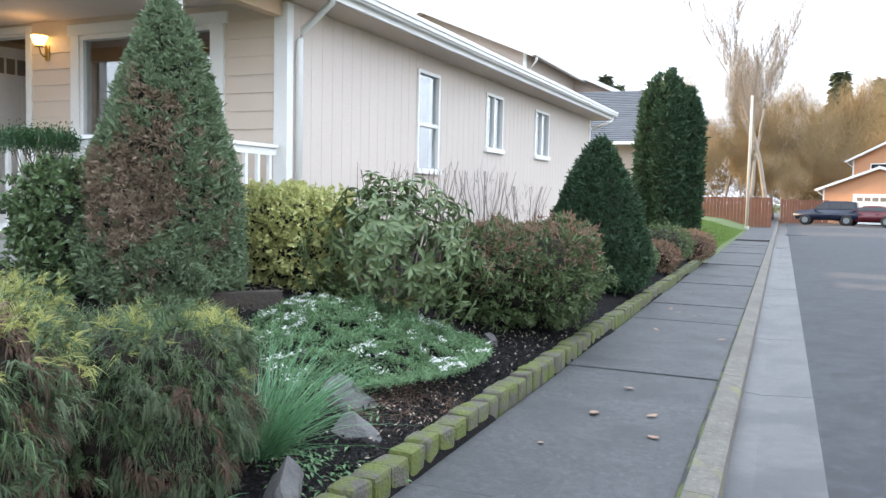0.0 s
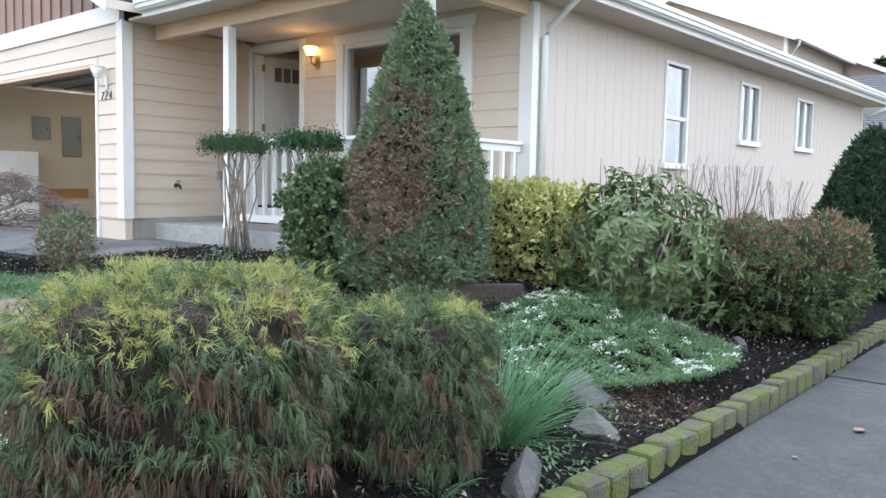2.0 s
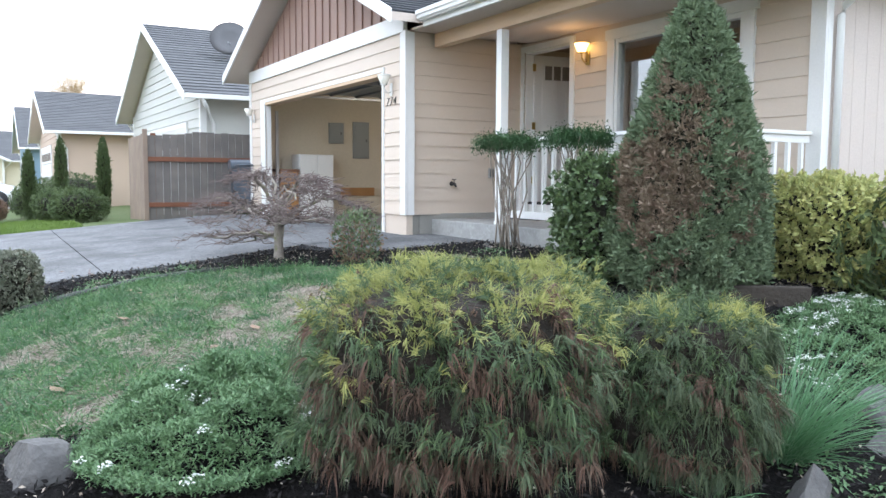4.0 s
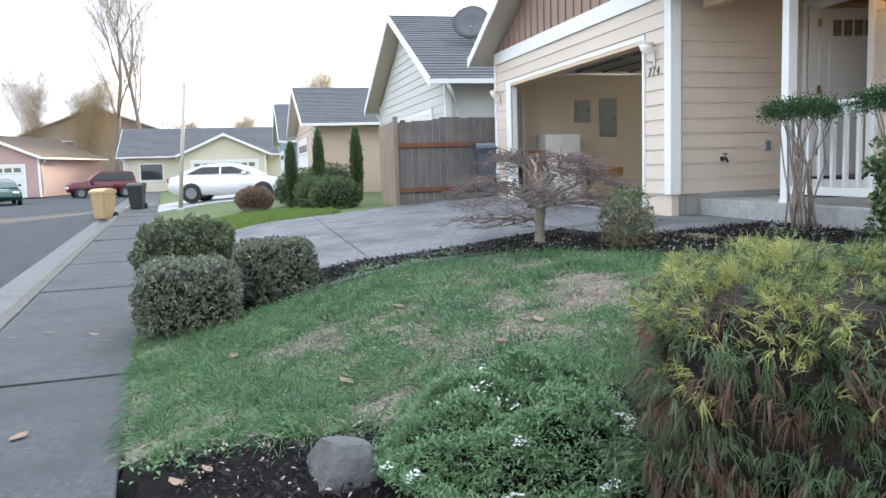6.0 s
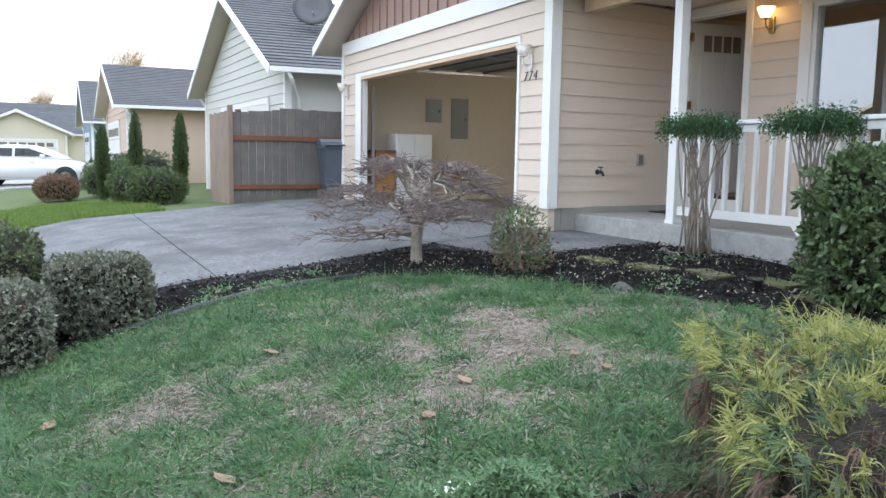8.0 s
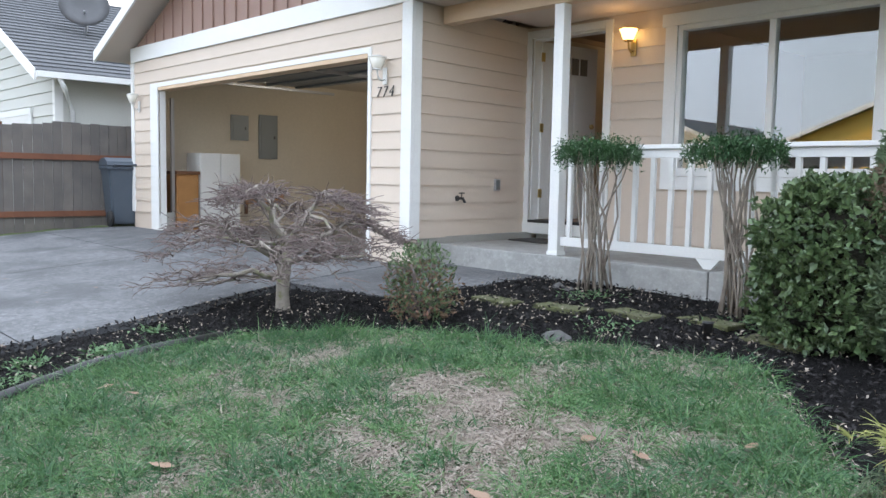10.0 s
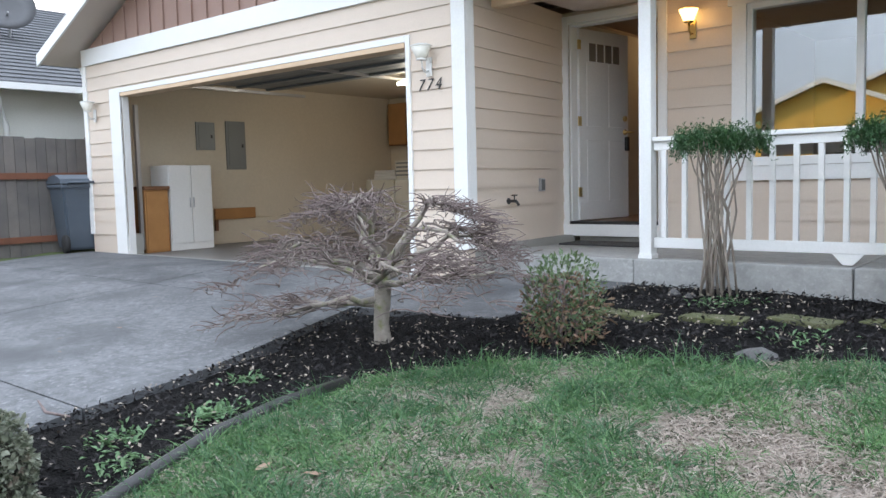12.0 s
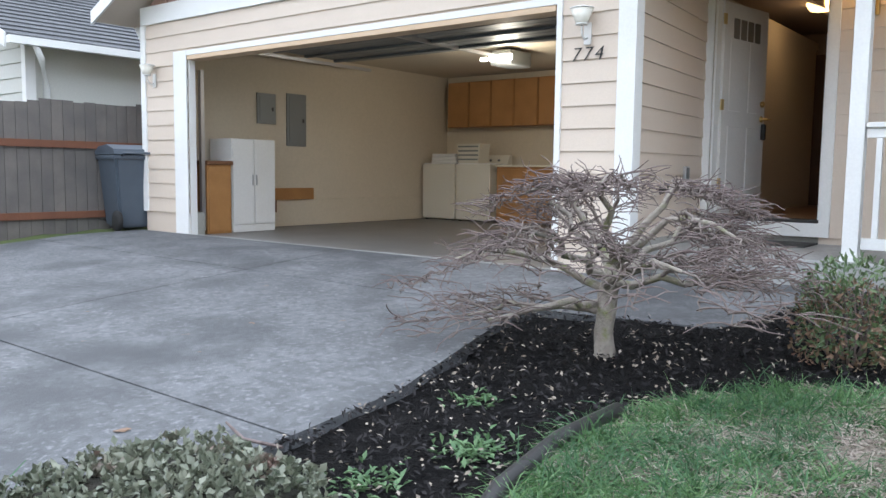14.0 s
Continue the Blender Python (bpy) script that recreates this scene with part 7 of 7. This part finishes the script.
house("long cream house with grey roof at the street's end", (-71, -8.2, 0.0), 0, 8.4, 12.5, 2.8, 0.5, M_NB4, M_ROOF2, None, (), ((1, 2.0, 0.9, 1.6, 1.2), (1, 4.6, 0.9, 1.0, 1.2)))
house("rose coloured house with a white garage door", (-62.4, -16.6, 0.0), 80, 7.2, 12, 2.8, 0.42, M_NB5, M_ROOF3, (0, 5.2, 2.2))
house("large brown two storey house behind", (-92, -14.0, 0.0), 90, 15, 12, 5.6, 0.38, M_NB6, M_ROOF3, None, ((-3, 3.6, 1.6, 1.3), (3, 3.6, 1.6, 1.3)))
house("orange two storey house with a wide garage", (7.2, 74, 0.0), -30, 9.0, 10, 5.2, 0.45, M_NB7, M_ROOF3, None, ((-2.4, 3.3, 1.2, 1.5), (1.5, 3.3, 1.6, 1.4)))
house("orange garage wing under a brown roof", (5.0, 70, 0.0), -30, 9.0, 8, 2.7, 0.35, M_NB7, M_ROOF3, (0.5, 5.0, 2.2))
house("tan two storey house behind the garden", (-14.2, 30.0, 0.2), 0, 8.4, 10, 6.7, 0.42, M_NB8, M_ROOF2, None, ((2.2, 5.6, 0.3, 0.9),))
house("tan two storey house further behind the garden", (-12.0, 37.0, 0.2), 0, 8.0, 10, 6.0, 0.45, M_NB8, M_ROOF2)
house("tan house with a broad grey roof", (-4.8, 31.5, 0.2), 90, 9.0, 12, 3.2, 0.45, M_NB8, M_ROOF2)
# houses across the street, behind the walker and seen in the windows
house("yellow garage wing across the street under a brown roof", (-13.7, -19.5, 0.0), 180, 8.6, 7, 3.5, 0.40, M_NB9, M_ROOF3, (0.5, 4.9, 2.2))
house("yellow two storey house across the street", (-10.4, -26.6, 0.0), 180, 8.0, 9, 5.5, 0.42, M_NB9, M_ROOF3, None, ((-2.4, 3.4, 1.3, 1.3),))
house("tan house across the street", (5.5, -18.0, 0.0), 176, 9.0, 11, 3.0, 0.42, M_NB8, M_ROOF2, (0.5, 4.9, 2.2), ((-3.0, 1.0, 1.2, 1.2),))
house("pale house across the street", (-25.0, -20.5, 0.0), 176, 8.5, 11, 3.0, 0.42, M_NB1, M_ROOF2, (0.5, 4.9, 2.2), ((-3.0, 1.0, 1.2, 1.2),))
house("cream house across the street", (-38.0, -22.0, 0.0), 176, 9.0, 11, 3.0, 0.42, M_NB4, M_ROOF2, (0.5, 4.9, 2.2))
house("tan house on the far side of the side street", (17, 12, 0.0), -88, 9.0, 11, 3.0, 0.42, M_NB8, M_ROOF2, (0.5, 4.9, 2.2), ((-3.0, 1.0, 1.2, 1.2),))
house("sage house on the far side of the side street", (18, 28, 0.0), -88, 9.0, 11, 3.0, 0.42, M_NB1, M_ROOF2, (0.5, 4.9, 2.2))


# ---- vehicles ----
def car(at, turn, paint, label, kind_="sedan", scale=1.0):
    """A car along its x axis, nose to +x, built from side profiles, with wheels, glass and lights."""
    ob = thing("car", label, "car", at, turn, group="parked cars")
    suv = kind_ == "suv"
    H = 1.72 if suv else 1.45
    body = [(-2.2, 0.35), (-2.28, 0.62), (-2.22, 0.95), (-1.6, 1.02), (1.0, 0.98), (1.9, 0.82), (2.22, 0.62), (2.25, 0.35), (1.75, 0.26), (-1.7, 0.26)] if not suv else [(-2.1, 0.4), (-2.15, 0.7), (-2.1, 1.05), (-1.6, 1.1), (0.9, 1.1), (1.95, 1.0), (2.1, 0.75), (2.12, 0.42), (1.7, 0.34), (-1.7, 0.34)]
    bm = prism(bmesh.new(), body, "y", -0.88, 0.88)
    bmesh.ops.bevel(bm, geom=bm.edges[:], offset=0.07, segments=2, affect="EDGES")
    for f in bm.faces:
        f.smooth = True
    part("body", bm, paint, ob)
    cab = [(-2.0, 0.98), (-1.5, 1.22), (-1.0, H - 0.06), (-0.4, H), (0.15, H - 0.03), (0.7, 1.24), (1.3, 0.95)] if not suv else [(-2.08, 1.08), (-1.9, H - 0.06), (-1.4, H), (0.1, H - 0.02), (0.95, 1.08)]
    bm = bmesh.new()
    lo = [(x, z) for x, z in cab]
    tuck = [0.82 - 0.16 * max(0.0, (z - 0.98) / (H - 0.98)) for x, z in lo]
    vsl = [bm.verts.new((x, -w, z)) for (x, z), w in zip(lo, tuck)]
    vsr = [bm.verts.new((x, w, z)) for (x, z), w in zip(lo, tuck)]
    bm.faces.new(vsl[::-1])
    bm.faces.new(vsr)
    for i in range(len(lo)):
        j = (i + 1) % len(lo)
        bm.faces.new((vsl[i], vsl[j], vsr[j], vsr[i]))
    bmesh.ops.recalc_face_normals(bm, faces=bm.faces[:])
    bmesh.ops.bevel(bm, geom=bm.edges[:], offset=0.05, segments=2, affect="EDGES")
    part("cabin", bm, paint, ob)
    zt = H - 0.13
    for s in (-1, 1):
        for x0, x1, x2, x3 in (((-1.55, -0.28, -0.28, -0.98),) if not suv else ((-1.85, -0.95, -0.95, -1.75),)) + (((-0.2, 0.98, 0.22, -0.2),) if not suv else ((-0.88, -0.22, -0.22, -0.88), (-0.15, 0.78, 0.08, -0.15))):
            bm = bmesh.new()
            zb = 1.05 if not suv else 1.14
            def yy(z):
                return s * (0.83 - 0.16 * (z - 0.98) / (H - 0.98) + 0.006)
            q = [(x0, yy(zb), zb), (x1, yy(zb), zb), (x2, yy(zt), zt), (x3, yy(zt), zt)]
            vs = [bm.verts.new(p) for p in q] 
            bm.faces.new(vs)
            bmesh.ops.solidify(bm, geom=bm.faces[:], thickness=0.012)
            part("side_window", bm, M_GLASSDARK, ob, "dark side glass")
    for x in (-1.35, 1.38):
        for s in (-1, 1):
            wh = part("wheel", lathe(bmesh.new(), [(0.2, -0.1), (0.31, -0.1), (0.335, -0.07), (0.335, 0.07), (0.31, 0.1), (0.2, 0.1)], 24), M_RUBBER, ob)
            wh.matrix_basis = pose(x, s * 0.82, 0.335, 90, 0, 0)
            rim = part("rim", lathe(bmesh.new(), [(0.21, -0.105), (0.2, -0.06), (0.05, -0.05), (0.05, 0.05), (0.2, 0.06), (0.21, 0.105)], 20), M_PANELGREY, wh)
            for q in range(5):
                part("spoke", boxed(-0.022, 0.022, 0.04, 0.2, -0.085, 0.085), M_STEEL, rim).matrix_basis = pose(0, 0, 0, 0, 0, q * 72)
            part("wheel_arch", lathe(bmesh.new(), [(0.385, -0.03), (0.395, 0.0), (0.385, 0.03)], 24), M_BLACK, ob).matrix_basis = pose(x, s * 0.855, 0.34, 90, 0, 0)
    for s in (-1, 1):
        part("headlight", boxed(2.02, 2.2, s * 0.6 - 0.16, s * 0.6 + 0.16, 0.64, 0.76, bevel=0.02), M_LAMPOFF, ob, "clear headlight")
        part("tail_light", boxed(-2.285, -2.15, s * 0.68 - 0.13, s * 0.68 + 0.13, 0.74, 0.92, bevel=0.02), M_TAIL, ob, "red tail light")
        part("mirror", boxed(0.62, 0.78, s * 0.95 - 0.08, s * 0.95 + 0.08, 1.0, 1.13, bevel=0.03), paint, ob)
    part("number_plate", boxed(-2.30, -2.285, -0.16, 0.16, 0.5, 0.62), M_WHITE, ob)
    for v in (-1, 1):
        for x in (0.35, -0.75):
            part("door_handle", boxed(x - 0.1, x + 0.1, v * 0.885 - 0.015, v * 0.885 + 0.015, 0.84, 0.87), paint, ob)
    ob.scale = (scale,) * 3
    return ob


M_TAIL = material("red_lens", (0.35, 0.02, 0.02), 0.2, (0.25, 0.015, 0.015), 3, 30, 0.3, 0)
M_CARWHITE = material("white_car_paint", (0.78, 0.79, 0.80), 0.2, (0.72, 0.73, 0.74), 1, 30, 0.2, 0)
M_CARGREEN = material("dark_green_car_paint", (0.02, 0.06, 0.045), 0.2, (0.03, 0.07, 0.05), 1, 30, 0.2, 0)
M_CARRED = material("maroon_car_paint", (0.10, 0.015, 0.02), 0.25, (0.08, 0.012, 0.017), 1, 30, 0.2, 0)
M_CARNAVY = material("navy_car_paint", (0.015, 0.02, 0.04), 0.2, (0.02, 0.026, 0.05), 1, 30, 0.2, 0)
M_CARSILVER = material("silver_car_paint", (0.5, 0.5, 0.5), 0.3, (0.42, 0.42, 0.42), 1, 30, 0.2, 0, metal=0.5)
car((-33.4, 0.2, 0.29), 76, M_CARWHITE, "white sedan parked nose in on a driveway")
car((-49.5, -12.4, -0.08), 20, M_CARGREEN, "dark green sedan parked in the street")
car((-58.0, -8.5, -0.08), -72, M_CARRED, "maroon sport utility car parked at the street's end", "suv")
car((-56.0, -17.5, 0.0), 10, M_CARSILVER, "silver pickup parked by the rose house", "suv")
car((1.3, 66, 0.0), 172, M_CARNAVY, "dark blue sport utility car on the far driveway", "suv")
car((4.0, 65.5, 0.0), 160, M_CARRED, "dark red sedan on the far driveway")


# ---- poles, far fences, trees ----
def pole(x, y, h, r, lean, label, mat):
    ob = thing("utility_pole", label, "pole", (x, y, -0.05))
    part("shaft", tube(bmesh.new(), [(0, 0, 0), (lean * 0.5, 0, h * 0.5), (lean, 0, h)], [r, r * 0.9, r * 0.75], 12), mat, ob)
    part("base_collar", lathe(bmesh.new(), [(r * 1.5, 0), (r * 1.5, 0.2), (r * 1.1, 0.25)], 12), mat, ob)
    return ob


M_POLE = material("pale_pole", (0.50, 0.46, 0.40), 0.8, (0.38, 0.34, 0.29), 3, 60, 0.6, 0.3)
pole(-3.0, 47.0, 7.2, 0.085, 0.0, "pale street lamp pole at the far corner", M_POLE)
pole(-30.5, -1.6, 4.6, 0.075, 0.0, "leaning pale pole beside the sidewalk", M_POLE).rotation_euler = (radians(-5), 0, 0)
for (x0, y0, x1, y1, h) in ((-10.0, 53.5, -2.0, 53.5, 1.8), (-2.0, 72, 1.5, 72, 1.8)):
    f = tagged(new("fence"), "far red brown wooden fence", "fence")
    n = int(math.hypot(x1 - x0, y1 - y0) / 0.2)
    for i in range(n):
        k = i / n
        x, y = x0 + (x1 - x0) * k, y0 + (y1 - y0) * k
        part("fence_board", boxed(x, x + 0.185, y, y + 0.03, -0.1, h), M_RAILWOOD, f)


def bare_tree(x, y, h, seed, label, spread=0.35, mat=None, levels=4, name="bare_tree", golden=None, r0=None):
    ob = thing(name, label, "tree", (x, y, float(land(x, y)) - 0.1), group="bare trees")
    r = random.Random(seed)
    big, fine = bmesh.new(), bmesh.new()
    tips = []

    def grow(p, d, length, rad, level):
        pts, radii = [p], [rad]
        p = Vector(p)
        for i in range(4):
            d = (d + Vector((r.uniform(-1, 1), r.uniform(-1, 1), r.uniform(-0.2, 0.6))) * 0.16).normalized()
            p = p + d * length / 4
            pts.append(tuple(p))
            radii.append(rad * (1 - 0.14 * (i + 1)))
            if level < levels and (i >= 1 or level > 0):
                for _ in range(2):
                    a = r.uniform(0, 6.28)
                    side = Vector((math.cos(a), math.sin(a), r.uniform(0.4, 1.1))).normalized()
                    grow(tuple(p), (d * (1 - spread) + side * spread * 1.6).normalized(), length * r.uniform(0.42, 0.62), radii[-1] * 0.42, level + 1)
        tube(big if level < 2 else fine, pts, [max(q, 0.0075) for q in radii], 7 if level < 2 else 3)
        if level >= levels - 1:
            tips.extend(pts)

    grow((0, 0, 0), Vector((0, 0, 1)), h * 0.62, r0 or h * 0.012, 0)
    part("trunk", big, mat or M_FARBARK, ob)
    part("twig_mass", fine, mat or M_FARBARK, ob)["kind"] = "stuff"
    if golden:
        t = np.repeat(np.array(tips), golden, axis=0)
        t = t + rng.normal(size=t.shape) * h * 0.055
        part("fine_twig_mass", strand_mesh("fine_twig_mass", t, unit(rng.normal(size=t.shape) * 0.5 + [0, 0, 0.8]), h * 0.09, h * 0.0011, 0.1, 2), M_GOLDTWIG, ob)["kind"] = "stuff"
    return ob


M_FARBARK = material("grey_brown_bark", (0.30, 0.25, 0.20), 0.9, (0.20, 0.16, 0.13), 3, 40, 0.6, 0.3)
M_GOLDTWIG = material("golden_brown_twigs", (0.36, 0.25, 0.12), 0.9, (0.24, 0.17, 0.08), 0.5, 10, 0.6, 0, island=0.7)
M_FARCON = material("far_conifer", (0.15, 0.18, 0.10), 0.9, (0.09, 0.115, 0.07), 0.6, 10, 0.6, 0, island=0.5)
bare_tree(-2.6, 62, 15.5, 1, "tall bare poplar by the far corner", 0.24)
bare_tree(-4.5, 70, 15, 2, "tall bare poplar by the far corner", 0.24)
for i, (x, y, h) in enumerate(((-7, 78, 12), (-3, 84, 12), (0.5, 92, 13), (4.5, 98, 13), (9, 102, 14), (14, 100, 13), (-1, 80, 9), (3, 88, 10), (-10, 82, 12), (-5, 90, 9), (7, 94, 9), (11, 110, 13), (-3.5, 76, 6), (-1.5, 74, 5.5), (-5.5, 75, 6), (2.0, 79, 6), (-2.2, 79, 8), (-8, 74, 7))):
    bare_tree(x, y, h, 20 + i, "golden brown bare tree in the far wood", 0.5, levels=3, golden=7)
bare_tree(-85.8, -11.6, 23, 5, "tall bare poplar at the street's end", 0.36, r0=0.3)
bare_tree(-85.2, -9.2, 24, 6, "tall bare poplar at the street's end", 0.33, r0=0.28)
for i, (x, y, h) in enumerate(((-78, -13.5, 10.0), (-79, -16.5, 11), (-76, -11.5, 8), (-95, 7.5, 13), (-100, 10, 8), (-110, -4, 7), (-112, 2, 8))):
    bare_tree(x, y, h, 40 + i, "golden bare bushy tree at the street's end", 0.45, levels=3, golden=4)


def far_conifer(x, y, h, r, seed, label, mat=None):
    ob = thing("conifer", label, "tree", (x, y, float(land(x, y)) - 0.1), group="conifers")
    part("trunk", tube(bmesh.new(), [(0, 0, 0), (0, 0, h * 0.95)], [h * 0.02, 0.02], 7), M_FARBARK, ob)
    n = 2600
    u = rng.random(n) ** 0.8
    a = rng.random(n) * 6.28
    q = r * (1 - u) * (0.55 + 0.45 * np.sin(u * 34 + seed) ** 2) * np.sqrt(rng.random(n))
    p = np.stack([q * np.cos(a), q * np.sin(a), h * (0.08 + 0.92 * u)], 1)
    d = unit(np.stack([np.cos(a), np.sin(a), np.full(n, -0.25)], 1) + rng.normal(size=(n, 3)) * 0.35)
    part("foliage", leaf_mesh("foliage", p, d, np.broadcast_to([0, 0, 1.0], p.shape), h * rng.uniform(0.04, 0.09, n), h * 0.03), mat or M_FARCON, ob)
    return ob


for i, (x, y, h) in enumerate(((3.0, 112, 18), (5.2, 115, 15), (7.6, 112, 17), (1.0, 117, 13), (11, 114, 15), (-13.0, 60, 9), (-14.5, 62, 10), (-105, 14, 9), (-108, 18, 8))):
    far_conifer(x, y, h, h * 0.2, i, "dark conifer behind the houses")
for i, (x, y, h) in enumerate(((-22.3, 1.85, 1.75), (-22.0, 2.55, 2.0), (-20.6, 3.35, 1.85))):
    ob = plant("slim_cypress", "slim upright dark green cypress by the neighbour's path", "conifer", x, y, "slim cypresses")
    part("inside", core("dome", (0.09, 0.09, h), 2.0, 0.8), M_DARKCORE, ob)
    leafy(ob, "foliage", 2500, "dome", (0.12, 0.12, h), M_AZALEA, 0.10, 0.025, power=2.0, seed=50 + i, spread=0.5, rise=1.2, low=-1)
for i, (x, y, s) in enumerate(((-18.8, 2.6, 0.55), (-20.2, 2.4, 0.6), (-22.6, 2.4, 0.6), (-24.8, 2.2, 0.7), (-24.0, 0.9, 0.5), (-27.5, 2.5, 0.8), (-29.0, 3.5, 0.9))):
    ob = plant("low_shrub", "rounded dark shrub in the neighbour's bed", "shrub", x, y, "neighbour's shrubs")
    part("inside", core("dome", (s, s, s * 1.2), 2.2, 0.8), M_DARKCORE, ob)
    leafy(ob, "foliage", 3000, "dome", (s, s, s * 1.25), M_AZALEA if i != 4 else M_AZRED, 0.08, 0.03, seed=60 + i)
for i, (x, y, h) in enumerate(((-16, 92, 8), (-11, 88, 7), (-7, 95, 8), (-3, 88, 6), (1, 96, 7.5), (5, 104, 8), (9, 108, 8), (14, 110, 9), (19, 108, 9), (-104, -22, 7), (-106, -14, 6), (-112, -7, 7), (-115, 1, 7), (-112, 9, 7), (-108, 16, 6))):
    ob = thing("far_thicket", "brown leafless thicket of the far wood", "thicket", (x, y, float(land(x, y)) - 0.1), group="far thickets")
    leafy(ob, "twig_mass", 3000, "dome", (3.4, 3.0, h), M_GOLDTWIG, 0.7, 0.07, power=2.2, seed=80 + i, spread=0.5, depth=0.7, bump=0.3, rise=1.4)["kind"] = "stuff"
# neighbour's strip of lawn beyond the driveway, and the far verge
M_BRIGHT = material("bright_grass_blade", (0.11, 0.20, 0.03), 0.6, (0.16, 0.23, 0.05), 2.0, 30, 0.6, 0, island=0.7, sheet=0.3)
n = 40000
x, y = rng.uniform(-21.5, -16.0, n), rng.uniform(-1.5, 2.4, n)
ok = inside(x, y)[0] > 0.1
x, y = x[ok], y[ok]
p = np.stack([x, y, land(x, y)], 1)
nl = part("neighbour_grass", strand_mesh("neighbour_grass", p, unit(rng.normal(size=p.shape) * [0.5, 0.5, 0.1] + [0, 0, 1]), 0.08 * rng.uniform(0.6, 1.2, len(p)), 0.011, 0.6, 2), M_BRIGHT, None)
tagged(nl, "bright green neighbouring lawn beyond the driveway", "lawn", kind="stuff")
n = 50000
x, y = rng.uniform(-8, -2.2, n), rng.uniform(23.5, 44, n)
ok = inside(x, y)[0] > 0.1
x, y = x[ok], y[ok]
p = np.stack([x, y, land(x, y)], 1)
nl = part("verge_grass", strand_mesh("verge_grass", p, unit(rng.normal(size=p.shape) * [0.5, 0.5, 0.1] + [0, 0, 1]), 0.1 * rng.uniform(0.6, 1.2, len(p)), 0.018, 0.6, 2), M_BRIGHT, None)
tagged(nl, "bright green lawn along the far sidewalk", "lawn", kind="stuff")
